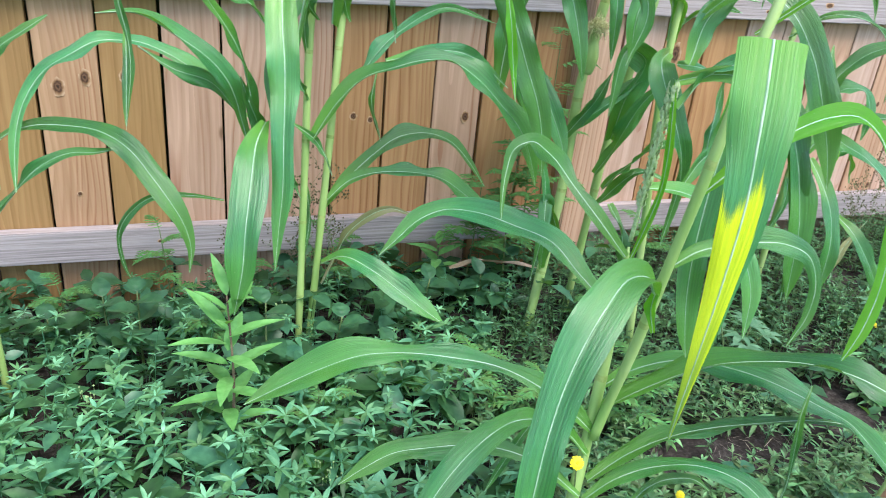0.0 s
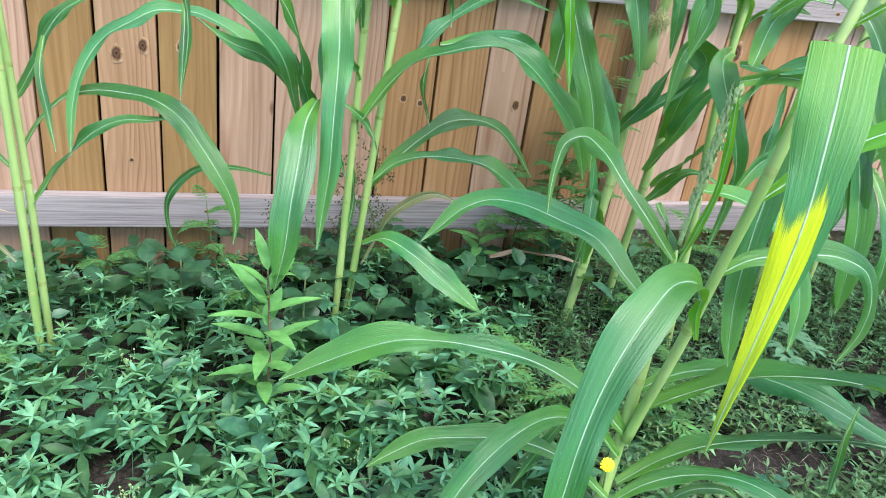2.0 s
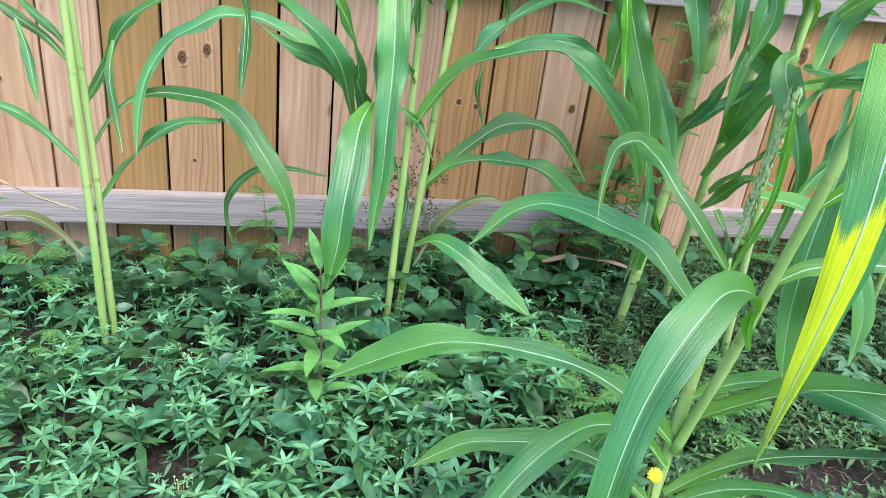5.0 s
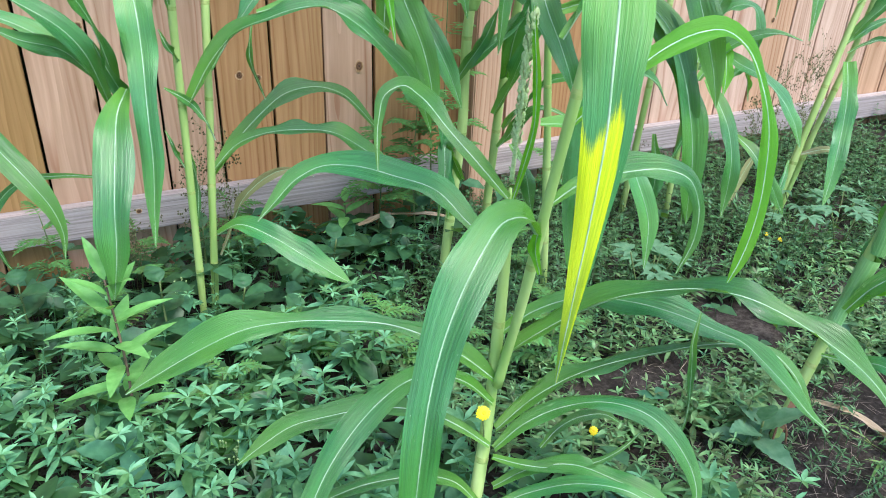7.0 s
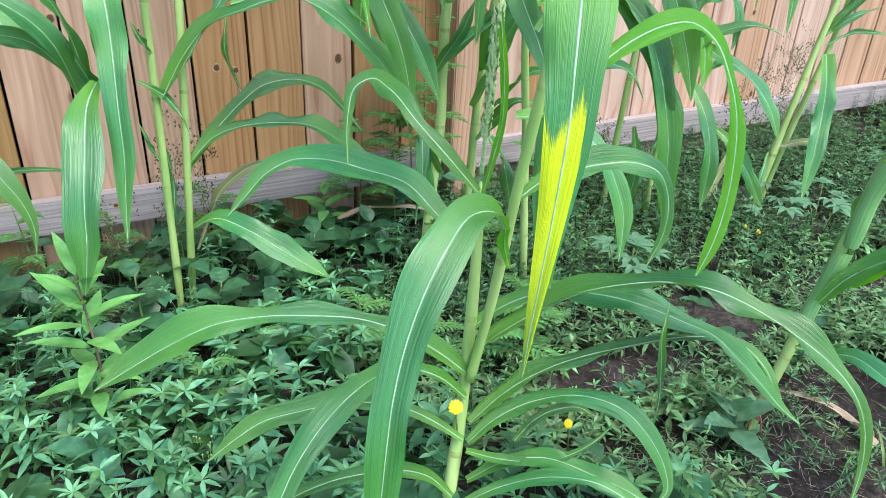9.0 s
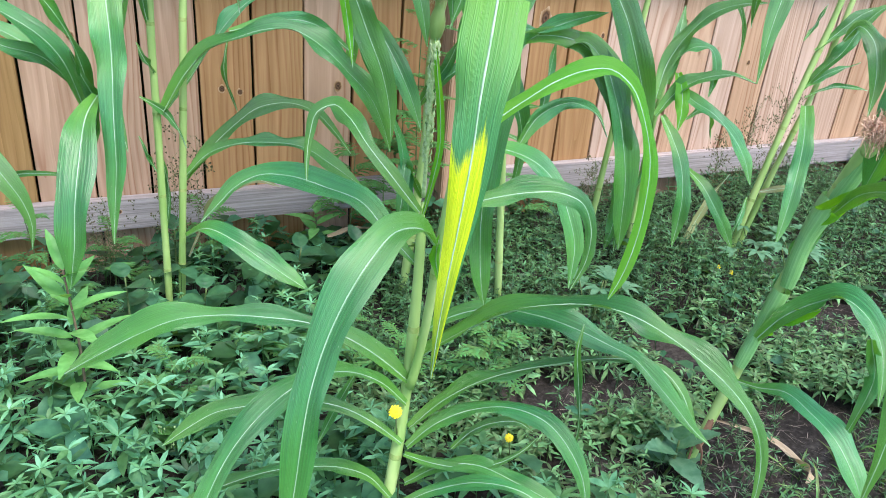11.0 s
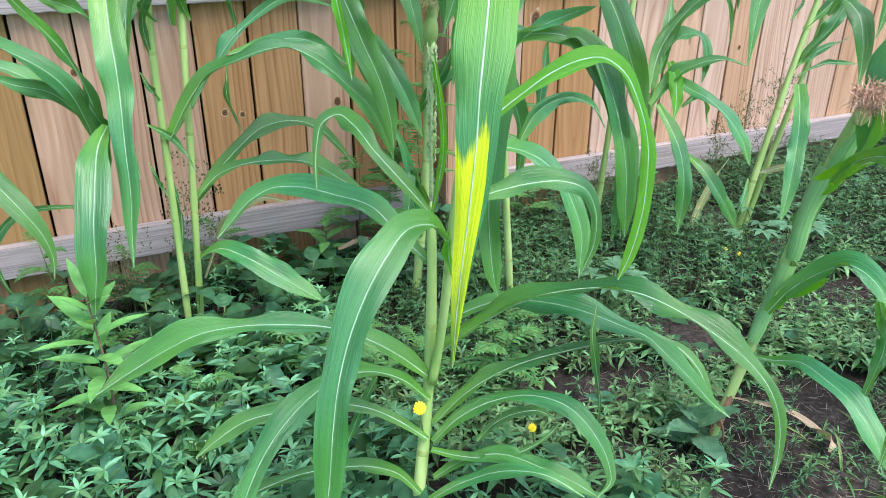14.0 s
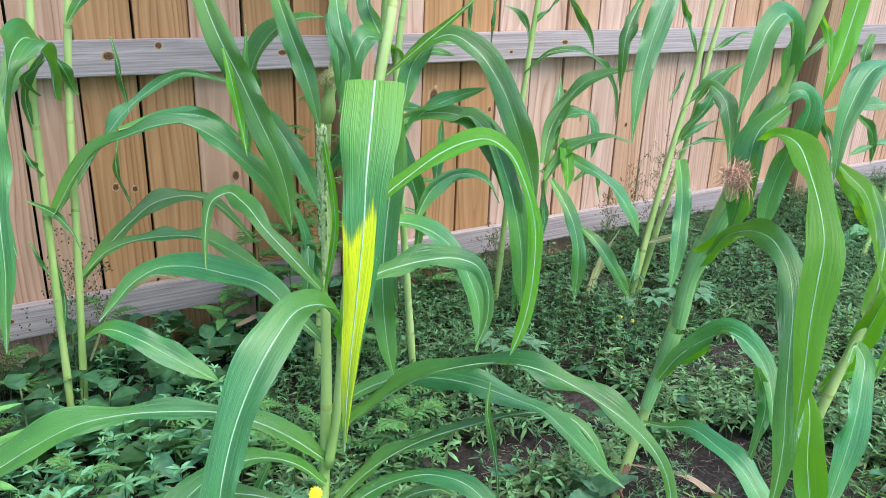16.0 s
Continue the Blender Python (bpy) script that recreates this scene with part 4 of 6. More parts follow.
leaf(corn_behind, 0.030, (-0.02, -0.76, 0.65), (0.256, 1.272, 0.900), (0.312, 1.262, 0.897), (0.382, 1.251, 0.880), twist=7)
leaf(corn_behind, 0.023, (-0.52, -0.78, 0.34), (0.326, 1.214, 0.711), (0.341, 1.234, 0.781), (0.367, 1.262, 0.885), twist=-3)
leaf(corn_behind, 0.033, (-0.05, -0.65, 0.76), (0.259, 1.179, 0.679), (0.305, 1.180, 0.747), (0.381, 1.179, 0.764), (0.431, 1.166, 0.744), (0.446, 1.141, 0.705), twist=15)
leaf(corn_behind, (0.020, 0.045, 0.050, 0.038, 0.041, 0.036, 0.019, 0.002), (-0.18, -0.44, 0.88), (0.148, 1.121, 0.703), (0.190, 1.092, 0.707), (0.229, 1.049, 0.695), (0.254, 1.003, 0.664), (0.267, 0.967, 0.619), (0.273, 0.942, 0.571), (0.266, 0.928, 0.532), (0.256, 0.915, 0.496))
leaf(corn_behind, 0.010, (-0.41, -0.88, 0.24), (-0.021, 0.750, 1.031), (0.014, 0.741, 1.060), (0.057, 0.731, 1.096), (0.108, 0.720, 1.142), twist=8, mat=LEAF_PALE_LIT)
leaf(corn_behind, 0.030, (-0.26, -0.70, 0.67), (-0.014, 0.779, 1.082), (-0.013, 0.820, 1.122), (0.005, 0.852, 1.165), twist=-19)
leaf(corn_behind, 0.041, (-0.42, -0.88, 0.20), (0.141, 1.321, 1.152), (0.120, 1.230, 1.052), (0.126, 1.206, 1.002), (0.102, 1.206, 0.907), twist=2)

# ---- the clump against the fence ----
corn_fence = corn_plant((-0.410, 1.620, 0.091), "slender corn clump with two pale stems and drooping leaves")
stalk(corn_fence, 0.0105, 0.0095, (-0.421, 1.620, 0.061), (-0.417, 1.620, 0.231), (-0.409, 1.620, 0.598), (-0.400, 1.620, 0.908), (-0.382, 1.620, 1.082), (-0.356, 1.620, 1.401))
stalk(corn_fence, 0.0105, 0.0095, (-0.395, 1.640, 0.062), (-0.384, 1.640, 0.208), (-0.355, 1.640, 0.589), (-0.325, 1.640, 0.979), (-0.312, 1.640, 1.085), (-0.282, 1.640, 1.412))
shade_crown(corn_fence, (-0.358, 1.620, 1.380), (-0.330, 1.600, 1.950), 3, 3)
shade_crown(corn_fence, (-0.284, 1.640, 1.390), (-0.250, 1.620, 2.000), 4, 5)
leaf(corn_fence, (0.058, 0.066, 0.066, 0.057, 0.049, 0.048, 0.045, 0.030, 0.002), (-0.34, -0.72, 0.61), (-0.477, 1.460, 0.965), (-0.480, 1.423, 0.911), (-0.480, 1.391, 0.858), (-0.482, 1.371, 0.812), (-0.485, 1.348, 0.756), (-0.488, 1.327, 0.700), (-0.492, 1.307, 0.642), (-0.500, 1.292, 0.582), (-0.510, 1.268, 0.500))
leaf(corn_fence, 0.048, (-0.17, -0.73, 0.66), (-0.404, 1.677, 1.044), (-0.440, 1.594, 0.934), (-0.487, 1.501, 0.843), (-0.488, 1.432, 0.742), (-0.471, 1.379, 0.638), twist=-16)
leaf(corn_fence, (0.018, 0.049, 0.066, 0.070, 0.068, 0.058, 0.030, 0.002), (-0.34, -0.72, 0.61), (-0.513, 1.401, 0.743), (-0.533, 1.352, 0.720), (-0.545, 1.305, 0.688), (-0.555, 1.263, 0.640), (-0.563, 1.234, 0.589), (-0.570, 1.214, 0.534), (-0.580, 1.206, 0.484), (-0.587, 1.206, 0.448))
leaf(corn_fence, 0.043, (0.67, -0.75, -0.01), (-0.527, 1.500, 0.639), (-0.538, 1.450, 0.808), (-0.588, 1.400, 0.924), (-0.648, 1.350, 1.024), twist=-18, rise=0.5, base=0.22)
leaf(corn_fence, 0.051, (0.60, -0.53, 0.60), (-0.533, 1.500, 0.652), (-0.573, 1.500, 0.786), (-0.640, 1.500, 0.863), (-0.721, 1.480, 0.916), (-0.792, 1.450, 0.918), twist=-9, rise=0.5, base=0.22)
leaf(corn_fence, 0.037, (0.49, -0.50, 0.72), (-0.541, 1.520, 0.709), (-0.607, 1.520, 0.784), (-0.666, 1.500, 0.815), (-0.731, 1.500, 0.856), twist=13, rise=0.5, base=0.22)
leaf(corn_fence, 0.034, (0.64, -0.59, 0.50), (-0.488, 1.550, 0.884), (-0.544, 1.530, 0.945), (-0.612, 1.500, 0.981), twist=16, rise=0.5, base=0.22)
leaf(corn_fence, 0.033, (0.41, -0.91, -0.05), (-0.538, 1.500, 0.602), (-0.522, 1.480, 0.707), (-0.541, 1.460, 0.771), (-0.554, 1.460, 0.817), twist=-7, rise=0.5, base=0.22)
leaf(corn_fence, 0.015, (0.13, -0.99, -0.00), (-0.757, 1.350, 1.046), (-0.742, 1.330, 0.949), (-0.733, 1.330, 0.893), (-0.747, 1.330, 0.748), rise=0.5, base=0.22)
leaf(corn_fence, (0.015, 0.039, 0.061, 0.063, 0.052, 0.005), (-0.18, -0.44, 0.88), (-0.368, 1.613, 0.341), (-0.322, 1.568, 0.378), (-0.264, 1.516, 0.364), (-0.207, 1.474, 0.326), (-0.154, 1.442, 0.290), (-0.115, 1.422, 0.265))
leaf(corn_fence, 0.028, (-0.19, -0.49, 0.85), (-0.362, 1.640, 0.272), (-0.290, 1.630, 0.420), (-0.206, 1.620, 0.476), (-0.137, 1.620, 0.449), twist=-13, mat=LEAF_DRY, rise=0.5, base=0.22)
leaf(corn_fence, (0.021, 0.047, 0.050, 0.046, 0.049, 0.059, 0.066, 0.060, 0.058, 0.032, 0.003), (-0.18, -0.44, 0.88), (-0.395, 1.604, 0.650), (-0.342, 1.597, 0.736), (-0.286, 1.570, 0.800), (-0.234, 1.533, 0.828), (-0.187, 1.514, 0.844), (-0.128, 1.503, 0.847), (-0.068, 1.489, 0.817), (-0.013, 1.471, 0.763), (0.035, 1.459, 0.708), (0.064, 1.451, 0.644), (0.081, 1.450, 0.588))
leaf(corn_fence, 0.044, (0.12, -0.68, 0.72), (-0.252, 1.560, 0.833), (-0.155, 1.540, 0.859), (-0.068, 1.520, 0.853), (0.006, 1.500, 0.796), twist=-14, rise=0.5, base=0.22)
leaf(corn_fence, 0.036, (-0.42, -0.63, 0.65), (-0.384, 1.680, 0.633), (-0.262, 1.680, 0.798), (-0.190, 1.700, 0.877), (-0.087, 1.700, 0.929), (0.036, 1.680, 0.905), twist=12, rise=0.5, base=0.22)
leaf(corn_fence, (0.018, 0.040, 0.041, 0.057, 0.053, 0.043, 0.027, 0.004), (-0.18, -0.44, 0.88), (-0.358, 1.662, 0.465), (-0.299, 1.681, 0.531), (-0.229, 1.696, 0.589), (-0.168, 1.708, 0.627), (-0.096, 1.708, 0.636), (-0.039, 1.706, 0.613), (0.015, 1.694, 0.559), (0.055, 1.686, 0.503))
leaf(corn_fence, (0.015, 0.033, 0.034, 0.049, 0.057, 0.056, 0.006), (-0.18, -0.44, 0.88), (-0.357, 1.662, 0.476), (-0.293, 1.669, 0.531), (-0.224, 1.663, 0.553), (-0.155, 1.655, 0.553), (-0.073, 1.641, 0.538), (-0.006, 1.624, 0.496), (0.062, 1.603, 0.444))
leaf(corn_fence, 0.018, (-0.03, -1.00, 0.06), (-0.243, 1.670, 0.800), (-0.255, 1.660, 0.734), (-0.229, 1.660, 0.629), twist=-20, rise=0.5, base=0.22)
leaf(corn_fence, 0.024, (-0.39, -0.92, -0.10), (-0.407, 1.620, 0.822), (-0.416, 1.600, 0.910), (-0.360, 1.580, 1.007), twist=12, rise=0.5, base=0.22)
leaf(corn_fence, 0.018, (0.36, -0.92, -0.15), (-0.326, 1.640, 0.897), (-0.349, 1.620, 0.969), (-0.375, 1.600, 1.027), twist=7, rise=0.5, base=0.22)
leaf(corn_fence, 0.023, (0.53, -0.74, 0.40), (-0.440, 1.600, 0.686), (-0.392, 1.600, 0.655), (-0.351, 1.600, 0.567), twist=-10, rise=0.5, base=0.22)
leaf(corn_fence, 0.016, (0.54, -0.84, 0.04), (-0.436, 1.600, 0.801), (-0.424, 1.600, 0.763), (-0.400, 1.620, 0.726), twist=-15, rise=0.5, base=0.22)
leaf(corn_fence, 0.013, (0.46, -0.89, -0.01), (-0.450, 1.600, 0.599), (-0.433, 1.600, 0.550), (-0.414, 1.620, 0.496), twist=-6, rise=0.5, base=0.22)
leaf(corn_fence, 0.015, (-0.01, -1.00, -0.00), (-0.243, 1.600, 1.021), (-0.232, 1.600, 0.938), (-0.223, 1.600, 0.864), twist=8, rise=0.5, base=0.22)
leaf(corn_fence, 0.018, (-0.08, -1.00, 0.00), (-0.408, 1.620, 0.556), (-0.397, 1.620, 0.454), (-0.412, 1.620, 0.349), twist=-8, rise=0.5, base=0.22)
leaf(corn_fence, 0.070, (0.69, -0.31, 0.65), (-0.359, 1.600, 0.897), (-0.371, 1.550, 0.987), (-0.396, 1.500, 1.029), (-0.431, 1.440, 0.998), (-0.463, 1.400, 0.844))
leaf(corn_fence, 0.027, (0.59, -0.80, -0.11), (-0.315, 1.640, 0.898), (-0.343, 1.600, 0.959), (-0.376, 1.580, 1.011), twist=-10, rise=0.5, base=0.22)
leaf(corn_fence, 0.026, (-0.36, -0.85, -0.37), (-0.387, 1.600, 0.904), (-0.410, 1.580, 0.941), (-0.371, 1.560, 0.980), twist=-15, rise=0.5, base=0.22)
leaf(corn_fence, 0.045, (-0.60, -0.66, 0.44), (-0.318, 1.620, 1.047), (-0.271, 1.600, 1.114), (-0.207, 1.580, 1.138), twist=-4, rise=0.5, base=0.22)

# ---- the pair of pale stems further along the fence ----
corn_pale = corn_plant((-1.030, 1.500, 0.062), "thin corn plant with two pale bare stems near the fence")
stalk(corn_pale, 0.0105, 0.0095, (-1.063, 1.520, 0.030), (-1.065, 1.520, 0.228), (-1.069, 1.520, 0.525), (-1.075, 1.520, 0.860), (-1.077, 1.520, 0.948))
stalk(corn_pale, 0.0100, 0.0085, (-1.052, 1.560, 0.030), (-1.056, 1.560, 0.216), (-1.061, 1.560, 0.511), (-1.075, 1.560, 0.854), (-1.079, 1.560, 0.945))
leaf(corn_pale, (0.008, 0.021, 0.022, 0.026, 0.023, 0.020, 0.003), (-0.17, -0.45, 0.88), (-1.077, 1.563, 0.414), (-1.042, 1.559, 0.465), (-0.993, 1.553, 0.540), (-0.934, 1.541, 0.607), (-0.864, 1.525, 0.645), (-0.818, 1.509, 0.652), (-0.774, 1.497, 0.664))
leaf(corn_pale, (0.010, 0.019, 0.022, 0.028, 0.040, 0.041, 0.048, 0.053, 0.050, 0.032, 0.016, 0.002), (-0.17, -0.45, 0.88), (-1.084, 1.620, 0.531), (-1.039, 1.615, 0.606), (-0.979, 1.599, 0.664), (-0.924, 1.578, 0.687), (-0.869, 1.549, 0.693), (-0.808, 1.514, 0.689), (-0.760, 1.484, 0.666), (-0.721, 1.446, 0.625), (-0.689, 1.419, 0.581), (-0.666, 1.406, 0.538), (-0.656, 1.396, 0.496), (-0.661, 1.385, 0.448))
leaf(corn_pale, (0.011, 0.021, 0.026, 0.030, 0.036, 0.034, 0.004), (-0.17, -0.78, 0.60), (-1.116, 1.659, 0.599), (-1.071, 1.651, 0.668), (-1.041, 1.648, 0.721), (-1.022, 1.645, 0.768), (-0.985, 1.631, 0.821), (-0.938, 1.616, 0.854), (-0.890, 1.602, 0.888))
leaf(corn_pale, (0.008, 0.018, 0.016, 0.002), (-0.17, -0.78, 0.60), (-1.017, 1.614, 0.775), (-1.020, 1.575, 0.717), (-1.006, 1.539, 0.647), (-0.990, 1.505, 0.581))
leaf(corn_pale, (0.007, 0.019, 0.025, 0.016, 0.002), (-0.17, -0.78, 0.60), (-1.127, 1.707, 0.695), (-1.175, 1.708, 0.751), (-1.227, 1.703, 0.791), (-1.269, 1.703, 0.824), (-1.297, 1.698, 0.850))
leaf(corn_pale, (0.007, 0.018, 0.023, 0.004), (-0.17, -0.78, 0.60), (-1.116, 1.712, 0.710), (-1.159, 1.712, 0.764), (-1.197, 1.713, 0.800), (-1.225, 1.711, 0.833))
leaf(corn_pale, (0.007, 0.023, 0.020, 0.002), (-0.17, -0.78, 0.60), (-1.209, 1.657, 0.795), (-1.186, 1.627, 0.742), (-1.171, 1.598, 0.687), (-1.159, 1.575, 0.644))
leaf(corn_pale, (0.006, 0.013, 0.019, 0.032, 0.029, 0.003), (-0.17, -0.45, 0.88), (-1.088, 1.602, 0.492), (-1.134, 1.612, 0.542), (-1.179, 1.618, 0.585), (-1.236, 1.612, 0.622), (-1.280, 1.601, 0.632), (-1.329, 1.592, 0.642))
leaf(corn_pale, (0.017, 0.023, 0.022, 0.013, 0.002), (-0.17, -0.78, 0.60), (-1.131, 1.125, 0.768), (-1.106, 1.098, 0.745), (-1.080, 1.069, 0.716), (-1.061, 1.050, 0.684), (-1.051, 1.038, 0.662))
leaf(corn_pale, (0.005, 0.017, 0.024, 0.024, 0.019, 0.003), (-0.17, -0.45, 0.88), (-1.062, 1.432, 0.381), (-1.102, 1.415, 0.447), (-1.141, 1.385, 0.487), (-1.181, 1.361, 0.493), (-1.228, 1.338, 0.476), (-1.262, 1.314, 0.461), mat=LEAF_DRY)
leaf(corn_fence, (0.006, 0.017, 0.015, 0.002), (-0.17, -0.78, 0.60), (-0.746, 1.457, 0.895), (-0.746, 1.423, 0.848), (-0.748, 1.392, 0.783), (-0.751, 1.373, 0.742))
leaf(corn_fence, (0.009, 0.036, 0.050, 0.043, 0.028, 0.012, 0.052, 0.041, 0.032, 0.031, 0.026, 0.018, 0.003), (-0.17, -0.45, 0.88), (-0.535, 1.586, 0.702), (-0.582, 1.594, 0.749), (-0.639, 1.604, 0.795), (-0.695, 1.607, 0.829), (-0.741, 1.602, 0.848), (-0.764, 1.606, 0.848), (-0.808, 1.601, 0.845), (-0.857, 1.596, 0.817), (-0.910, 1.599, 0.782), (-0.946, 1.580, 0.730), (-0.961, 1.557, 0.676), (-0.965, 1.531, 0.621), (-0.965, 1.508, 0.573))
leaf(corn_pale, 0.021, (-0.40, -0.91, 0.14), (-0.583, 1.700, 0.475), (-0.654, 1.720, 0.480), (-0.762, 1.740, 0.460), (-0.813, 1.740, 0.395), (-0.816, 1.740, 0.303), (-0.790, 1.740, 0.236), rise=0.5, base=0.22)
leaf(corn_pale, 0.008, (0.45, -0.33, 0.83), (-1.272, 1.500, 0.528), (-1.177, 1.520, 0.476), (-1.081, 1.530, 0.437), twist=14, mat=HUSK, rise=0.5, base=0.22)

# ---- the leaning plant with the reddish silk ----
corn_leaning = corn_plant((0.510, 0.760, 0.154), "leaning corn plant with brown-pink silk and wide leaves")
stalk(corn_leaning, 0.0118, 0.0122, (0.469, 0.744, 0.124), (0.496, 0.746, 0.210), (0.557, 0.752, 0.401), (0.581, 0.737, 0.577), (0.595, 0.709, 0.740), (0.580, 0.653, 0.882), (0.605, 0.621, 1.017), (0.607, 0.591, 1.127), (0.622, 0.581, 1.213), (0.652, 0.577, 1.367))
sheath(corn_leaning, 0.0115, 0.0150, (0.548, 0.750, 0.383), (0.568, 0.747, 0.463), (0.581, 0.737, 0.548))
sheath(corn_leaning, 0.0125, 0.0190, (0.580, 0.730, 0.560), (0.583, 0.722, 0.662), (0.595, 0.708, 0.735))
sheath(corn_leaning, 0.0130, 0.0165, (0.597, 0.705, 0.733), (0.596, 0.677, 0.811), (0.586, 0.652, 0.886))
sheath(corn_leaning, 0.0130, 0.0145, (0.581, 0.654, 0.884), (0.595, 0.639, 0.957), (0.610, 0.626, 1.008))
stalk_foot(corn_leaning, .0100, (0.488, 0.746, 0.184), (0.504, 0.746, 0.235), (0.522, 0.749, 0.288))
ear(corn_leaning, (0.546, 0.642, 0.834), (0.537, 0.626, 0.873), .0125, SILK_RED, 1.75)
leaf(corn_leaning, (0.012, 0.044, 0.053, 0.040, 0.037, 0.033, 0.015, 0.002), (-0.44, -0.73, 0.52), (0.605, 0.619, 1.012), (0.591, 0.610, 1.059), (0.571, 0.601, 1.101), (0.537, 0.593, 1.121), (0.494, 0.584, 1.097), (0.473, 0.578, 1.052), (0.463, 0.579, 1.011), (0.457, 0.579, 0.973))
leaf(corn_leaning, 0.054, (-0.87, -0.48, -0.11), (0.604, 0.608, 0.984), (0.572, 0.624, 0.948), (0.565, 0.627, 0.856), (0.579, 0.653, 0.760), twist=9)
# this blade is painted brighter with the lit leaf colour
leaf(corn_leaning, (0.015, 0.027, 0.048, 0.054, 0.049, 0.055, 0.058, 0.048, 0.034, 0.020, 0.002), (-0.44, -0.73, 0.52), (0.570, 0.625, 0.918), (0.555, 0.581, 0.948), (0.534, 0.530, 0.946), (0.506, 0.482, 0.914), (0.480, 0.444, 0.879), (0.459, 0.416, 0.842), (0.434, 0.397, 0.797), (0.414, 0.382, 0.751), (0.401, 0.370, 0.703), (0.393, 0.362, 0.655), (0.388, 0.356, 0.603), mat=LEAF_PALE_LIT)
leaf(corn_leaning, (0.015, 0.026, 0.044, 0.047, 0.046, 0.046, 0.045, 0.042, 0.040, 0.030, 0.011, 0.002), (-0.44, -0.73, 0.52), (0.569, 0.679, 0.722), (0.545, 0.626, 0.777), (0.524, 0.565, 0.803), (0.504, 0.514, 0.804), (0.488, 0.475, 0.780), (0.471, 0.447, 0.738), (0.453, 0.428, 0.680), (0.442, 0.411, 0.620), (0.436, 0.396, 0.557), (0.429, 0.389, 0.505), (0.417, 0.383, 0.452), (0.409, 0.379, 0.419))
leaf(corn_leaning, (0.009, 0.032, 0.046, 0.050, 0.040, 0.002), (-0.44, -0.73, 0.52), (0.526, 0.432, 0.596), (0.523, 0.417, 0.556), (0.514, 0.403, 0.509), (0.509, 0.384, 0.453), (0.506, 0.364, 0.386), (0.509, 0.344, 0.312), mat=LEAF_PALE_LIT)
leaf(corn_leaning, (0.015, 0.033, 0.040, 0.050, 0.052, 0.036, 0.020, 0.002), (-0.30, -0.46, 0.83), (0.549, 0.731, 0.455), (0.567, 0.709, 0.509), (0.589, 0.670, 0.558), (0.592, 0.629, 0.588), (0.591, 0.580, 0.584), (0.581, 0.538, 0.562), (0.566, 0.509, 0.529), (0.548, 0.486, 0.487))
leaf(corn_leaning, (0.008, 0.013, 0.032, 0.053, 0.055, 0.047, 0.002), (-0.30, -0.46, 0.83), (0.526, 0.732, 0.366), (0.537, 0.689, 0.379), (0.550, 0.642, 0.400), (0.553, 0.586, 0.394), (0.557, 0.533, 0.379), (0.557, 0.486, 0.349), (0.554, 0.446, 0.310))
leaf(corn_leaning, 0.037, (-0.98, -0.21, 0.02), (0.585, 0.728, 0.682), (0.578, 0.681, 0.736), (0.609, 0.628, 0.772), twist=16, mat=LEAF_PALE_LIT)
leaf(corn_leaning, 0.042, (-0.97, -0.18, 0.17), (0.569, 0.744, 0.458), (0.572, 0.712, 0.503), (0.599, 0.664, 0.546), twist=18, mat=LEAF_PALE_LIT)
leaf(corn_leaning, (0.015, 0.033, 0.038, 0.032, 0.042, 0.044, 0.040, 0.042, 0.036, 0.003), (-0.44, -0.73, 0.52), (0.572, 0.655, 0.904), (0.587, 0.643, 0.956), (0.614, 0.630, 0.993), (0.636, 0.611, 1.009), (0.663, 0.610, 0.985), (0.667, 0.617, 0.947), (0.682, 0.641, 0.908), (0.683, 0.656, 0.855), (0.675, 0.661, 0.796), (0.667, 0.655, 0.742))
leaf(corn_leaning, 0.017, (-0.56, -0.77, 0.31), (0.688, 0.621, 0.987), (0.701, 0.593, 0.936), (0.697, 0.573, 0.885), twist=1)
leaf(corn_leaning, 0.037, (-0.86, -0.49, 0.09), (0.607, 0.717, 0.715), (0.602, 0.741, 0.618), (0.590, 0.747, 0.524), (0.576, 0.752, 0.427), twist=-13)
leaf(corn_leaning, 0.029, (-0.77, -0.63, -0.09), (0.549, 0.534, 0.578), (0.585, 0.529, 0.497), (0.574, 0.534, 0.374), twist=7)
leaf(corn_leaning, 0.015, (-0.81, -0.54, 0.22), (0.620, 0.596, 1.127), (0.626, 0.579, 1.096), (0.620, 0.560, 1.041), twist=-3, mat=LEAF_PALE_LIT)
leaf(corn_leaning, (0.007, 0.022, 0.037, 0.037, 0.018, 0.002), (-0.44, -0.73, 0.52), (0.728, 0.891, 0.951), (0.735, 0.874, 0.979), (0.736, 0.842, 0.964), (0.732, 0.814, 0.921), (0.727, 0.799, 0.875), (0.719, 0.790, 0.843))

# ---- thin plants along the fence, further off ----
corn_thin = corn_plant((0.950, 1.700, 0.157), "thin young corn plant with narrow leaves near the fence")
stalk(corn_thin, 0.0120, 0.0095, (0.838, 1.700, 0.122), (0.847, 1.700, 0.243), (0.873, 1.700, 0.616), (0.908, 1.700, 0.939), (0.938, 1.700, 1.208))
leaf(corn_thin, 0.032, (0.07, -0.99, 0.08), (0.891, 1.700, 0.907), (0.951, 1.650, 0.973), (1.026, 1.600, 0.976), (1.125, 1.600, 0.921), (1.183, 1.600, 0.834), (1.186, 1.600, 0.755), twist=15, rise=0.5, base=0.22)
leaf(corn_thin, 0.026, (-0.08, -0.99, -0.06), (0.983, 1.650, 1.149), (1.081, 1.650, 1.040), (1.119, 1.650, 0.954), twist=7, rise=0.5, base=0.22)
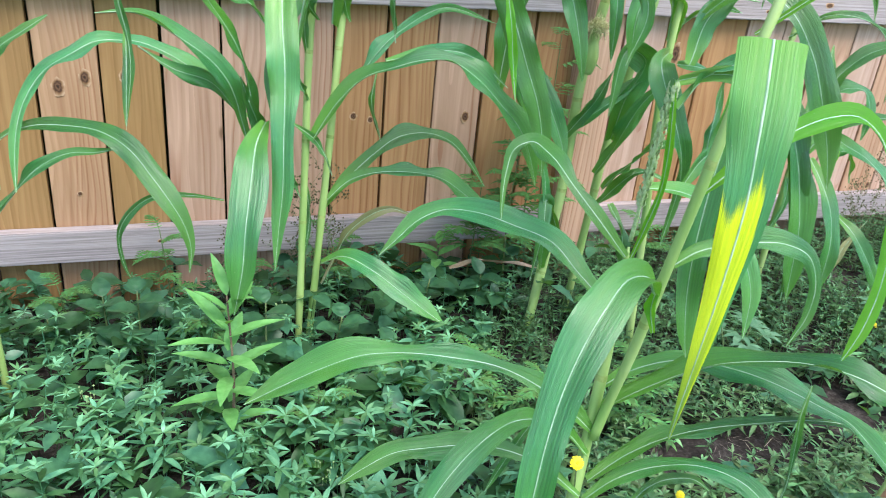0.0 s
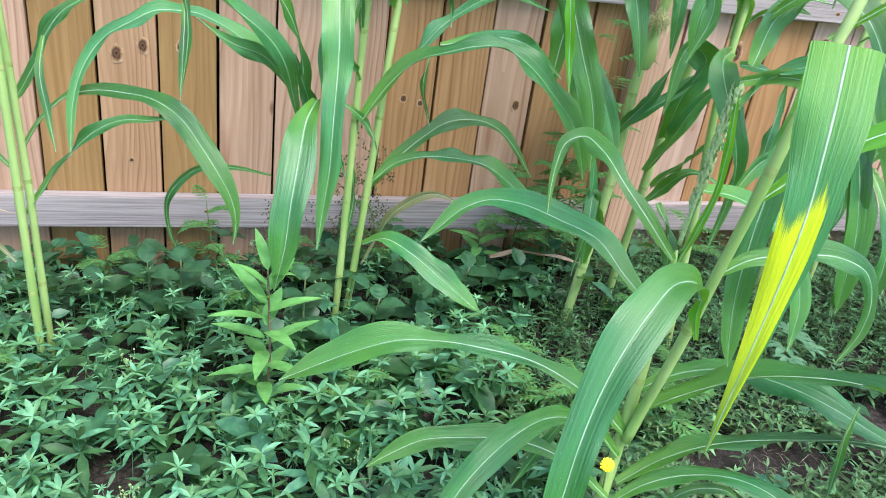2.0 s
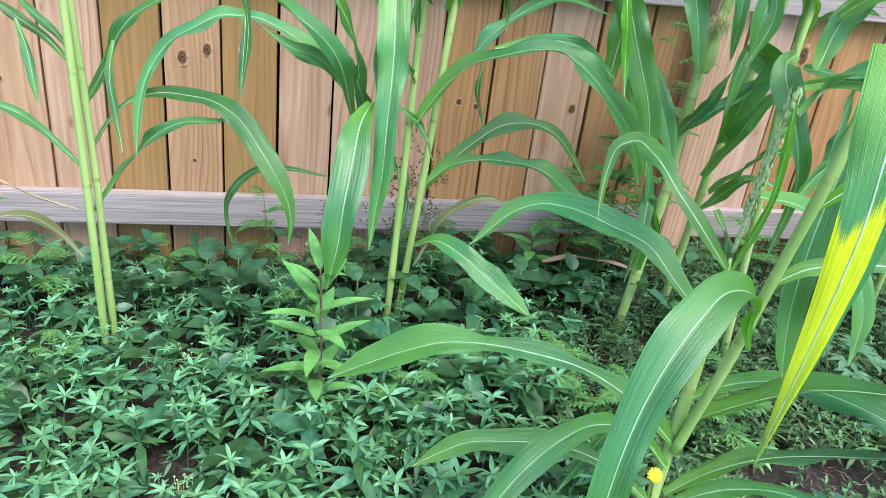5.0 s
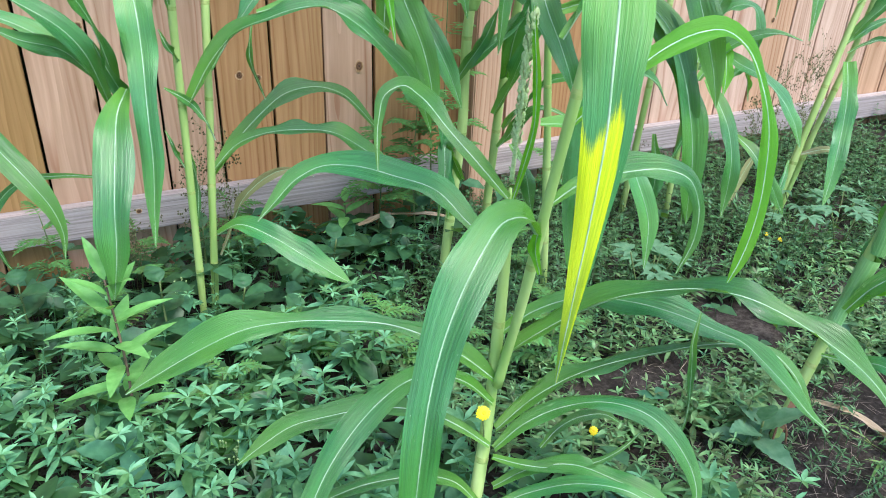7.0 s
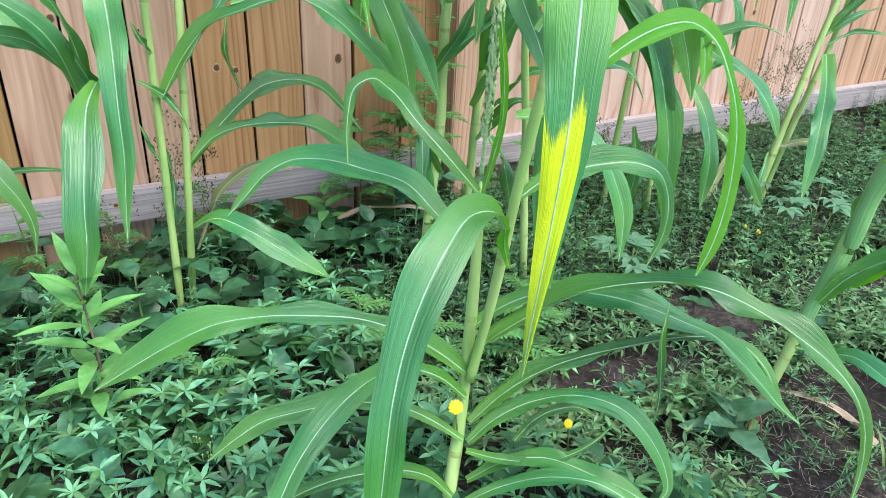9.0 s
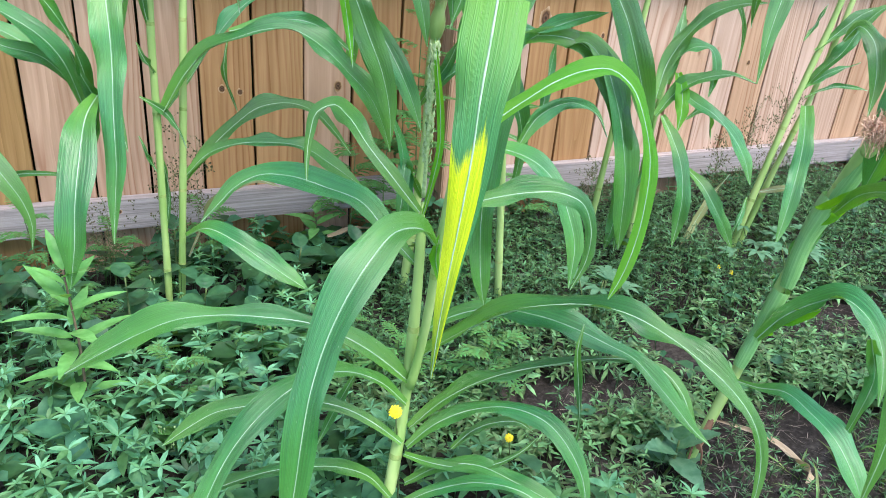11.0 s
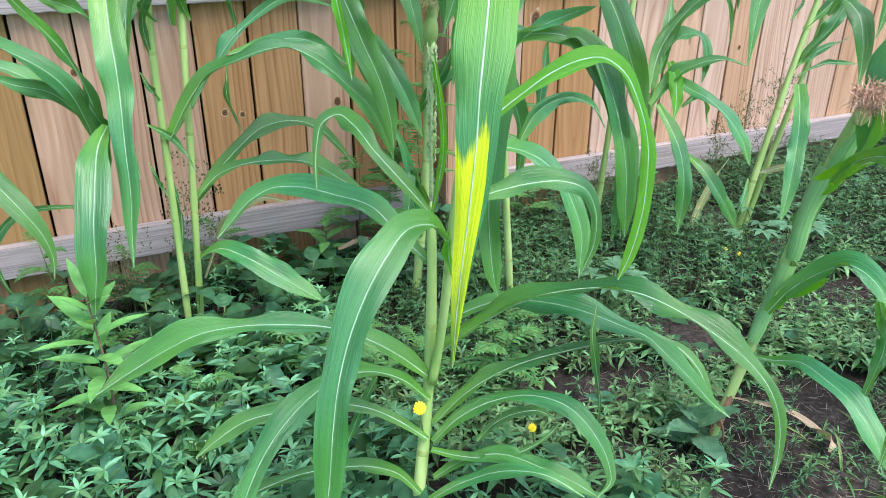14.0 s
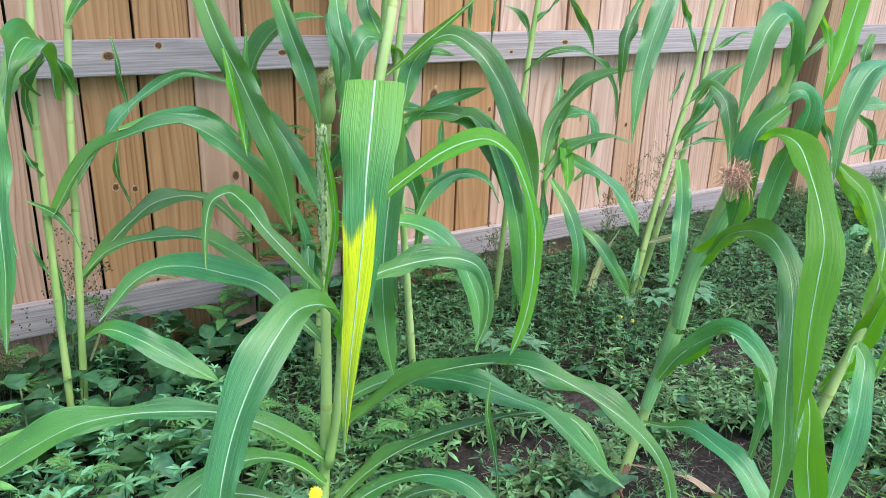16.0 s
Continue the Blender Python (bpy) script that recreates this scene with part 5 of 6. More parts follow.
leaf(corn_thin, 0.030, (-0.83, -0.32, 0.47), (0.919, 1.700, 1.049), (0.942, 1.680, 1.077), (0.977, 1.660, 1.125), twist=-4, rise=0.5, base=0.22)
leaf(corn_thin, 0.023, (0.15, -0.98, 0.15), (0.910, 1.700, 0.996), (0.866, 1.700, 1.075), (0.805, 1.700, 1.100), twist=12, rise=0.5, base=0.22)
leaf(corn_thin, 0.016, (-0.59, -0.81, 0.03), (0.747, 1.650, 1.171), (0.744, 1.650, 1.083), (0.738, 1.650, 0.978), twist=-1, rise=0.5, base=0.22)
leaf(corn_thin, 0.016, (-0.55, -0.84, 0.01), (0.668, 1.650, 1.140), (0.667, 1.650, 1.082), (0.665, 1.650, 1.024), twist=4, rise=0.5, base=0.22)
leaf(corn_thin, 0.048, (-0.57, -0.82, 0.07), (0.830, 1.600, 0.458), (0.844, 1.580, 0.325), (0.824, 1.580, 0.177), twist=18, rise=0.5, base=0.22)
corn_bushy = corn_plant((1.020, 1.600, 0.163), "bushy low corn plant with many narrow arching leaves")
stalk(corn_bushy, 0.0110, 0.0080, (0.926, 1.600, 0.128), (0.926, 1.600, 0.305), (0.925, 1.600, 0.492), (0.936, 1.600, 0.685), (0.960, 1.600, 0.851))
leaf(corn_bushy, (0.021, 0.046, 0.056, 0.050, 0.038, 0.004), (-0.23, -0.40, 0.89), (0.823, 1.482, 0.685), (0.867, 1.513, 0.782), (0.915, 1.507, 0.856), (0.960, 1.480, 0.911), (1.000, 1.450, 0.934), (1.051, 1.409, 0.944))
leaf(corn_bushy, (0.015, 0.035, 0.047, 0.043, 0.029, 0.018, 0.003), (-0.23, -0.40, 0.89), (0.828, 1.485, 0.695), (0.880, 1.505, 0.776), (0.918, 1.485, 0.817), (0.949, 1.460, 0.818), (0.958, 1.437, 0.784), (0.945, 1.418, 0.737), (0.931, 1.409, 0.707))
leaf(corn_bushy, (0.016, 0.042, 0.043, 0.027, 0.004), (-0.23, -0.40, 0.89), (0.818, 1.462, 0.644), (0.866, 1.461, 0.705), (0.924, 1.434, 0.748), (0.978, 1.396, 0.767), (1.026, 1.356, 0.754))
leaf(corn_bushy, (0.016, 0.038, 0.046, 0.046, 0.037, 0.003), (-0.34, -0.72, 0.61), (0.815, 1.432, 0.654), (0.821, 1.382, 0.609), (0.827, 1.341, 0.562), (0.831, 1.312, 0.487), (0.827, 1.299, 0.414), (0.817, 1.290, 0.342))
leaf(corn_bushy, (0.016, 0.043, 0.054, 0.064, 0.047, 0.004), (-0.23, -0.40, 0.89), (0.879, 1.477, 0.723), (0.898, 1.428, 0.694), (0.927, 1.366, 0.670), (0.969, 1.323, 0.622), (0.995, 1.295, 0.569), (1.009, 1.271, 0.511))
leaf(corn_bushy, (0.010, 0.032, 0.042, 0.043, 0.003), (-0.34, -0.72, 0.61), (0.860, 1.350, 0.537), (0.877, 1.304, 0.511), (0.901, 1.267, 0.461), (0.934, 1.250, 0.410), (0.962, 1.230, 0.351))
leaf(corn_bushy, (0.019, 0.041, 0.033, 0.003), (-0.34, -0.72, 0.61), (0.884, 1.489, 0.750), (0.870, 1.438, 0.711), (0.855, 1.409, 0.667), (0.833, 1.384, 0.623), mat=LEAF_PALE_LIT)
leaf(corn_bushy, (0.018, 0.040, 0.031, 0.003), (-0.34, -0.72, 0.61), (0.867, 1.503, 0.717), (0.903, 1.539, 0.791), (0.937, 1.579, 0.851), (0.970, 1.618, 0.904))
leaf(corn_bushy, 0.028, (-0.71, -0.41, 0.57), (1.040, 1.500, 0.196), (1.110, 1.520, 0.322), (1.204, 1.540, 0.427), twist=9, mat=LEAF_DRY, rise=0.5, base=0.22)
leaf(corn_bushy, 0.027, (-0.66, -0.73, 0.16), (0.919, 1.600, 0.599), (0.922, 1.580, 0.461), (0.887, 1.580, 0.374), twist=4, rise=0.5, base=0.22)
leaf(corn_bushy, 0.028, (0.01, -0.54, 0.84), (0.906, 1.600, 0.627), (0.968, 1.600, 0.648), (1.025, 1.600, 0.625), twist=14, rise=0.5, base=0.22)
leaf(corn_bushy, 0.036, (0.15, -0.84, 0.52), (1.041, 1.600, 0.588), (1.076, 1.580, 0.625), (1.135, 1.580, 0.528), rise=0.5, base=0.22)
corn_double = corn_plant((1.140, 1.420, 0.173), "corn plant with twin stems and feathery weeds at its foot")
stalk(corn_double, 0.0125, 0.0090, (1.176, 1.440, 0.165), (1.228, 1.440, 0.463), (1.279, 1.440, 0.708), (1.330, 1.440, 0.925), (1.362, 1.440, 1.148), (1.378, 1.440, 1.240))
stalk(corn_double, 0.0110, 0.0080, (1.222, 1.460, 0.177), (1.287, 1.460, 0.449), (1.359, 1.460, 0.716), (1.398, 1.460, 0.938), (1.445, 1.460, 1.181))
leaf(corn_double, (0.015, 0.036, 0.062, 0.071, 0.062, 0.041, 0.003), (-0.44, -0.73, 0.52), (1.209, 1.393, 1.302), (1.157, 1.372, 1.237), (1.097, 1.350, 1.158), (1.045, 1.333, 1.074), (1.000, 1.313, 0.990), (0.960, 1.288, 0.901), (0.927, 1.257, 0.779))
leaf(corn_double, 0.040, (-0.74, -0.60, 0.31), (1.015, 1.350, 1.169), (0.929, 1.320, 1.046), (0.927, 1.320, 0.898), twist=-9, rise=0.5, base=0.22)
leaf(corn_double, (0.011, 0.033, 0.043, 0.035, 0.021, 0.004), (-0.23, -0.40, 0.89), (1.301, 1.458, 0.697), (1.324, 1.426, 0.769), (1.352, 1.404, 0.820), (1.383, 1.398, 0.881), (1.426, 1.385, 0.939), (1.460, 1.370, 0.961))
leaf(corn_double, 0.039, (-0.51, -0.32, 0.80), (1.293, 1.440, 0.819), (1.352, 1.420, 0.886), (1.427, 1.400, 0.937), (1.475, 1.380, 0.948), twist=-8, rise=0.5, base=0.22)
leaf(corn_double, 0.030, (-0.52, -0.24, 0.82), (1.289, 1.440, 0.716), (1.366, 1.420, 0.765), (1.431, 1.400, 0.796), twist=2, rise=0.5, base=0.22)
leaf(corn_double, 0.020, (-0.22, -0.47, 0.86), (1.306, 1.440, 0.689), (1.399, 1.420, 0.728), (1.494, 1.400, 0.715), twist=18, rise=0.5, base=0.22)
leaf(corn_double, (0.039, 0.053, 0.055, 0.051, 0.037, 0.003), (-0.34, -0.72, 0.61), (1.312, 1.436, 0.665), (1.304, 1.408, 0.605), (1.282, 1.371, 0.517), (1.251, 1.342, 0.436), (1.221, 1.316, 0.362), (1.196, 1.298, 0.307))
leaf(corn_double, 0.026, (-0.23, -0.93, -0.29), (1.322, 1.440, 0.987), (1.283, 1.440, 1.062), (1.206, 1.420, 1.145), twist=-13, rise=0.5, base=0.22)
leaf(corn_double, 0.027, (-0.47, -0.37, 0.80), (1.405, 1.450, 0.989), (1.466, 1.430, 1.029), (1.521, 1.420, 1.043), twist=-20, rise=0.5, base=0.22)
leaf(corn_double, 0.024, (-0.67, -0.51, 0.54), (1.192, 1.440, 0.394), (1.164, 1.420, 0.330), (1.122, 1.400, 0.269), twist=-17, rise=0.5, base=0.22)
leaf(corn_double, 0.029, (0.02, -0.58, 0.82), (1.226, 1.440, 0.407), (1.301, 1.420, 0.422), (1.402, 1.400, 0.376), twist=-2, mat=LEAF_DRY, rise=0.5, base=0.22)
leaf(corn_double, 0.018, (-0.80, -0.42, 0.42), (1.240, 1.440, 0.846), (1.266, 1.440, 0.894), (1.291, 1.440, 0.943), twist=-7, rise=0.5, base=0.22)

# ---- the plants at the far end ----
corn_far = corn_plant((0.980, 0.950, 0.174), "corn plant with bright backlit leaves and a slanting stem")
stalk(corn_far, 0.0130, 0.0100, (0.920, 0.655, 0.149), (0.992, 0.638, 0.419), (1.036, 0.619, 0.586), (1.055, 0.586, 0.772), (1.077, 0.564, 0.958))
leaf(corn_far, (0.012, 0.022, 0.040, 0.046, 0.055, 0.052, 0.036, 0.002), (-0.44, -0.73, 0.52), (0.875, 0.567, 0.492), (0.901, 0.573, 0.519), (0.904, 0.557, 0.503), (0.879, 0.535, 0.461), (0.846, 0.515, 0.402), (0.817, 0.500, 0.339), (0.790, 0.492, 0.283), (0.755, 0.484, 0.214))
leaf(corn_far, 0.055, (-0.94, -0.35, 0.06), (1.002, 0.632, 0.420), (1.020, 0.611, 0.542), (1.033, 0.589, 0.658), twist=-1, mat=LEAF_PALE_LIT)
leaf(corn_far, 0.066, (-0.35, -0.15, 0.92), (1.015, 0.576, 0.898), (0.927, 0.619, 1.027), (0.840, 0.623, 1.030), (0.773, 0.612, 0.966), (0.746, 0.594, 0.856), twist=-19)
leaf(corn_far, (0.033, 0.047, 0.042, 0.026, 0.002), (-0.44, -0.73, 0.52), (0.924, 0.727, 1.194), (0.886, 0.707, 1.122), (0.850, 0.692, 1.062), (0.816, 0.680, 1.015), (0.794, 0.674, 0.968), mat=LEAF_PALE_LIT)
leaf(corn_far, 0.054, (-0.52, -0.60, 0.61), (0.928, 0.639, 0.328), (0.807, 0.612, 0.390), (0.766, 0.552, 0.336), (0.748, 0.490, 0.219))
leaf(corn_far, 0.032, (-0.28, -0.61, 0.74), (0.976, 0.644, 0.380), (1.070, 0.645, 0.397), (1.157, 0.600, 0.412), twist=1, mat=LEAF_PALE_LIT)
leaf(corn_far, 0.028, (-0.76, -0.35, 0.54), (0.993, 0.608, 0.646), (0.960, 0.541, 0.584), (0.900, 0.525, 0.461), twist=19, mat=LEAF_PALE_LIT)
leaf(corn_far, (0.010, 0.038, 0.059, 0.051, 0.023, 0.003), (-0.44, -0.73, 0.52), (1.374, 0.982, 0.755), (1.397, 0.955, 0.722), (1.409, 0.909, 0.687), (1.412, 0.869, 0.623), (1.397, 0.839, 0.559), (1.392, 0.818, 0.503), mat=LEAF_PALE_LIT)
leaf(corn_far, (0.014, 0.046, 0.054, 0.029, 0.003), (-0.44, -0.73, 0.52), (1.155, 0.695, 0.641), (1.114, 0.669, 0.579), (1.080, 0.650, 0.514), (1.046, 0.638, 0.466), (1.033, 0.632, 0.432), mat=LEAF_PALE_LIT)
leaf(corn_far, (0.010, 0.027, 0.027, 0.003), (-0.30, -0.46, 0.83), (0.971, 0.662, 0.356), (1.001, 0.641, 0.409), (1.025, 0.613, 0.434), (1.056, 0.579, 0.426), mat=LEAF_PALE_LIT)
leaf(corn_far, (0.010, 0.038, 0.043, 0.024, 0.003), (-0.44, -0.73, 0.52), (1.300, 0.832, 0.732), (1.299, 0.796, 0.672), (1.284, 0.762, 0.600), (1.257, 0.737, 0.529), (1.240, 0.726, 0.479))
corn_last = corn_plant((1.750, 1.500, 0.202), "corn plant with folded light-green leaves before the fence corner")
stalk(corn_last, 0.0120, 0.0090, (2.001, 1.250, -0.103), (2.098, 1.270, 0.141), (2.212, 1.300, 0.333), (2.252, 1.300, 0.583), (2.264, 1.300, 0.880))
leaf(corn_last, 0.074, (-0.50, -0.79, -0.34), (2.195, 1.500, 0.576), (2.298, 1.480, 0.494), (2.431, 1.460, 0.348), (2.535, 1.450, 0.217), twist=12, mat=LEAF_PALE_LIT)
leaf(corn_last, 0.079, (-0.16, -0.97, -0.16), (2.595, 1.500, 0.193), (2.565, 1.500, 0.320), (2.349, 1.500, 0.439), twist=-5)
leaf(corn_last, 0.052, (0.01, -0.54, 0.84), (2.563, 1.500, 0.759), (2.331, 1.500, 0.780), (2.065, 1.500, 0.762), twist=10)
leaf(corn_last, 0.041, (-0.38, -0.88, -0.29), (2.311, 1.500, 0.739), (2.434, 1.500, 0.656), (2.459, 1.500, 0.542), twist=-7)
leaf(corn_last, 0.046, (-0.01, -0.48, 0.88), (2.673, 1.500, 0.594), (2.506, 1.500, 0.618), (2.295, 1.500, 0.589), twist=3)
leaf(corn_last, 0.055, (-0.84, -0.33, 0.43), (2.479, 1.400, 0.265), (2.209, 1.380, 0.309), (2.106, 1.360, 0.218), (2.071, 1.360, 0.019), twist=2)
leaf(corn_last, 0.075, (-0.32, -0.06, 0.94), (2.180, 1.280, 0.053), (2.287, 1.280, 0.149), (2.541, 1.280, 0.177), twist=-14)
leaf(corn_last, 0.046, (-0.71, -0.67, -0.22), (2.286, 1.500, 1.035), (2.264, 1.500, 0.956), (2.347, 1.500, 0.832), twist=-16)
leaf(corn_last, 0.030, (-0.48, -0.19, 0.86), (1.864, 1.500, 0.906), (1.987, 1.500, 0.998), (2.127, 1.500, 1.054), twist=-5)
leaf(corn_last, 0.057, (-0.58, -0.72, -0.39), (2.342, 1.500, 0.253), (2.253, 1.500, 0.404), (2.160, 1.500, 0.525), twist=-19, mat=LEAF_PALE_LIT)

# ---- weeds ----
def blades(origin, azim, elev, length, width, roll=None, droop=0.25, shape=(0.45,)):
    """Many small folded leaves at once: arrays in, vertices and faces out."""
    n = len(origin)
    d = np.stack([np.cos(azim) * np.cos(elev), np.sin(azim) * np.cos(elev), np.sin(elev)], 1)
    flat = np.stack([-np.sin(azim), np.cos(azim), np.zeros(n)], 1)
    up = np.cross(d, flat)
    if roll is not None:
        flat, up = flat * np.cos(roll)[:, None] + up * np.sin(roll)[:, None], up * np.cos(roll)[:, None] - flat * np.sin(roll)[:, None]
    L, W = length[:, None], width[:, None]
    dip = np.array([0, 0, -1.0])[None] * L * droop
    base = origin
    mid1 = origin + d * L * 0.30 + dip * 0.08
    mid2 = origin + d * L * 0.65 + dip * 0.40
    tip = origin + d * L + dip
    lift = up * W * 0.14
    v = np.stack([base, mid1 - flat * W * 0.46 + lift, mid1, mid1 + flat * W * 0.46 + lift,
                  mid2 - flat * W * 0.40 + lift, mid2, mid2 + flat * W * 0.40 + lift, tip], 1)
    f = np.array([(0, 1, 2, 2), (0, 2, 3, 3), (1, 4, 5, 2), (2, 5, 6, 3), (4, 7, 5, 5), (5, 7, 6, 6)])
    return v.reshape(-1, 3), (np.arange(n)[:, None, None] * 8 + f[None]).reshape(-1, 4)


def quick_mesh(name, sets, mat):
    """One mesh out of several vertex and face arrays; faces with a repeated last corner are triangles."""
    vs, fs, off = [], [], 0
    for v, f in sets:
        vs.append(v)
        fs.append(f + off)
        off += len(v)
    v, f = np.concatenate(vs), np.concatenate(fs)
    tri = f[:, 2] == f[:, 3]
    faces = [tuple(q[:3]) if t else tuple(q) for q, t in zip(f.tolist(), tri.tolist())]
    me = bpy.data.meshes.new(name)
    me.from_pydata(v.tolist(), [], faces)
    me.polygons.foreach_set("use_smooth", [True] * len(me.polygons))
    me.materials.append(mat)
    return me


def stems(foot, top, r):
    """Three-sided stems between two arrays of points."""
    n = len(foot)
    ang = np.array([0, 2.1, 4.2])
    ring = np.stack([np.cos(ang), np.sin(ang), np.zeros(3)], 1)
    a = foot[:, None] + ring[None] * r
    b = top[:, None] + ring[None] * r * 0.6
    v = np.concatenate([a, b], 1).reshape(-1, 3)
    f = np.array([(0, 1, 4, 3), (1, 2, 5, 4), (2, 0, 3, 5)])
    return v, (np.arange(n)[:, None, None] * 6 + f[None]).reshape(-1, 4)


RNG = np.random.RandomState(11)


def scatter(x0, x1, y0, y1, step, keep=None):
    gx, gy = np.meshgrid(np.arange(x0, x1, step), np.arange(y0, y1, step), indexing="ij")
    p = np.stack([gx.ravel(), gy.ravel()], 1) + (RNG.rand(gx.size, 2) - 0.5) * step * 1.1
    if keep is not None:
        p = p[keep(p[:, 0], p[:, 1])]
    return p


def lumpy(p, size, seed):
    return np.array([noise.noise(Vector((x * size, y * size, seed))) for x, y in p])


def bare(x, y):
    """Soil shows round the leaning plant and in a few worn spots."""
    a = ((x - 0.68) / 0.36) ** 2 + ((y - 0.62) / 0.22) ** 2 < 1
    b = ((x - 1.2) / 0.22) ** 2 + ((y - 1.04) / 0.09) ** 2 < 1
    c = ((x - 0.45) / 0.13) ** 2 + ((y - 0.97) / 0.075) ** 2 < 1
    c = c | (((x - 0.29) / 0.10) ** 2 + ((y - 0.77) / 0.06) ** 2 < 1)
    return a | b | c


def whorled(points, height, size, tiers, mat, name, label, elev0=0.30, per=7, slim=0.27, tip_mat=None):
    """Upright sprigs with stars of narrow leaves, tier over tier; young stars at the tips may be paler."""
    n = len(points)
    foot = np.concatenate([points, ground_z(points[:, 0], points[:, 1])[:, None]], 1)
    lean = RNG.randn(n, 2) * 0.14
    top = foot + np.concatenate([lean * height[:, None], height[:, None]], 1)
    tip_sets, low_sets = [], []
    for k in range(tiers):
        at = top - (top - foot) * (0.20 * k)
        cnt = per if k == 0 else per - 1
        a0 = RNG.rand(n) * 6.28
        tilt, towards = np.abs(RNG.randn(n)) * 0.22, RNG.rand(n) * 6.28
        org, az, el, ln = [], [], [], []
        for j in range(cnt):
            keep = RNG.rand(n) > (0.08 if k == 0 else 0.2)
            a = a0 + j * 6.283 / cnt + RNG.randn(n) * 0.16
            org.append(at[keep])
            az.append(a[keep])
            el.append((elev0 - 0.20 * k + tilt * np.cos(a - towards) + RNG.randn(n) * 0.13)[keep])
            ln.append((size * (0.8 + 0.28 * k) * (0.70 + 0.6 * RNG.rand(n)))[keep])
        org, az, el, ln = np.concatenate(org), np.concatenate(az), np.concatenate(el), np.concatenate(ln)
        (tip_sets if tip_mat and k == 0 else low_sets).append(blades(org, az, el, ln, ln * slim * (0.8 + 0.4 * RNG.rand(len(ln))), RNG.randn(len(ln)) * 0.2, 0.14))
    low_sets.append(stems(foot - np.array([0, 0, 0.01]), top, 0.0011))
    me = quick_mesh(name, low_sets + tip_sets, mat)
    if tip_sets:
        me.materials.append(tip_mat)
        young = sum(len(f) for v, f in tip_sets)
        me.polygons.foreach_set("material_index", [0] * (len(me.polygons) - young) + [1] * young)
    return tagged(piece(name, me), label, "weeds", kind="stuff")


left_zone = lambda x, y: (x < 0.10 + 0.22 * np.sin(y * 4)) & ~bare(x, y)
pts = scatter(-2.6, 0.4, 0.25, 1.97, 0.056, left_zone)
hum = lumpy(pts, 3.0, 1.0)
shady = np.clip((pts[:, 1] - 1.28) / 0.3, 0, 1) * 0.30 + np.clip((pts[:, 0] + 0.45) / 0.35, 0, 1) * 0.35
pts = pts[(hum > -0.33) & (RNG.rand(len(pts)) > np.clip(shady, 0, 0.72))]
hum = lumpy(pts, 3.0, 1.0)
near_fence = np.clip((pts[:, 1] - 1.6) / 0.4, 0, 1)
whorled(pts, 0.085 + 0.06 * np.clip(hum + 0.5, 0, 1) + 0.05 * RNG.rand(len(pts)) - 0.03 * near_fence, (0.036 - 0.010 * np.clip((pts[:, 1] - 1.2) / 0.4, 0, 1)) * (0.45 + 0.95 * RNG.rand(len(pts))), 3, WEED_STAR,
        "star_weeds", "dense green low weeds with starry whorled leaves", 0.30, 7, 0.27, STAR_TIP)
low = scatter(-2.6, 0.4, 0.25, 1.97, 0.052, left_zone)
whorled(low, 0.030 + 0.040 * RNG.rand(len(low)), 0.032 * (0.7 + 0.6 * RNG.rand(len(low))), 2, WEED_UNDER_SHADE,
        "under_weeds", "small weeds below the starry weeds, shade painted into their colour", 0.25, 6, 0.28)
pts = scatter(-0.15, 3.8, 0.25, 1.97, 0.0305, lambda x, y: ~left_zone(x, y) & ~bare(x, y))
hum = lumpy(pts, 3.5, 7.0)
pts = pts[hum > -0.42]
hum = lumpy(pts, 3.5, 7.0)
height = 0.045 + 0.05 * np.clip(hum + 0.5, 0, 1) + 0.045 * RNG.rand(len(pts))
# far weeds stay dark for the corn's shade; near ones take the lit colour
near = pts[:, 1] + 0.10 * RNG.randn(len(pts)) < 1.12
whorled(pts[~near], height[~near], 0.0165 * (0.5 + 1.0 * RNG.rand(int((~near).sum()))), 4, WEED_FINE,
        "fine_weeds", "fine-leaved weeds between the corn stems, shade in their dark green", 0.45, 6, 0.26)
whorled(pts[near], height[near] * 0.85, 0.021 * (0.45 + 1.1 * RNG.rand(int(near.sum()))), 4, WEED_NEAR_LIT,
        "creeping_weeds", "small-leaved weeds creeping over the soil, pale green painted as lit", 0.42, 6, 0.27)
pts = scatter(0.1, 1.6, 0.3, 1.3, 0.028, bare)
pts = pts[lumpy(pts, 6.0, 3.0) > -0.12]
whorled(pts, 0.02 + 0.03 * RNG.rand(len(pts)), 0.018 * (0.7 + 0.6 * RNG.rand(len(pts))), 2, WEED_FINE,
        "sparse_weeds", "sparse small weeds on bare soil", 0.4, 5, 0.2)


# pale bud clusters at the tips of some sprigs
bud = scatter(-2.2, -0.3, 0.8, 1.5, 0.34, left_zone)
bud = np.repeat(bud, 14, 0) + RNG.randn(len(bud) * 14, 2) * 0.012
at = np.concatenate([bud, (ground_z(bud[:, 0], bud[:, 1]) + 0.135 + RNG.randn(len(bud)) * 0.012)[:, None]], 1)
octa = np.array([(1, 0, 0), (-1, 0, 0), (0, 1, 0), (0, -1, 0), (0, 0, 1.3), (0, 0, -1.3)]) * 0.0024
oct_f = np.array([(0, 2, 4, 4), (2, 1, 4, 4), (1, 3, 4, 4), (3, 0, 4, 4), (2, 0, 5, 5), (1, 2, 5, 5), (3, 1, 5, 5), (0, 3, 5, 5)])
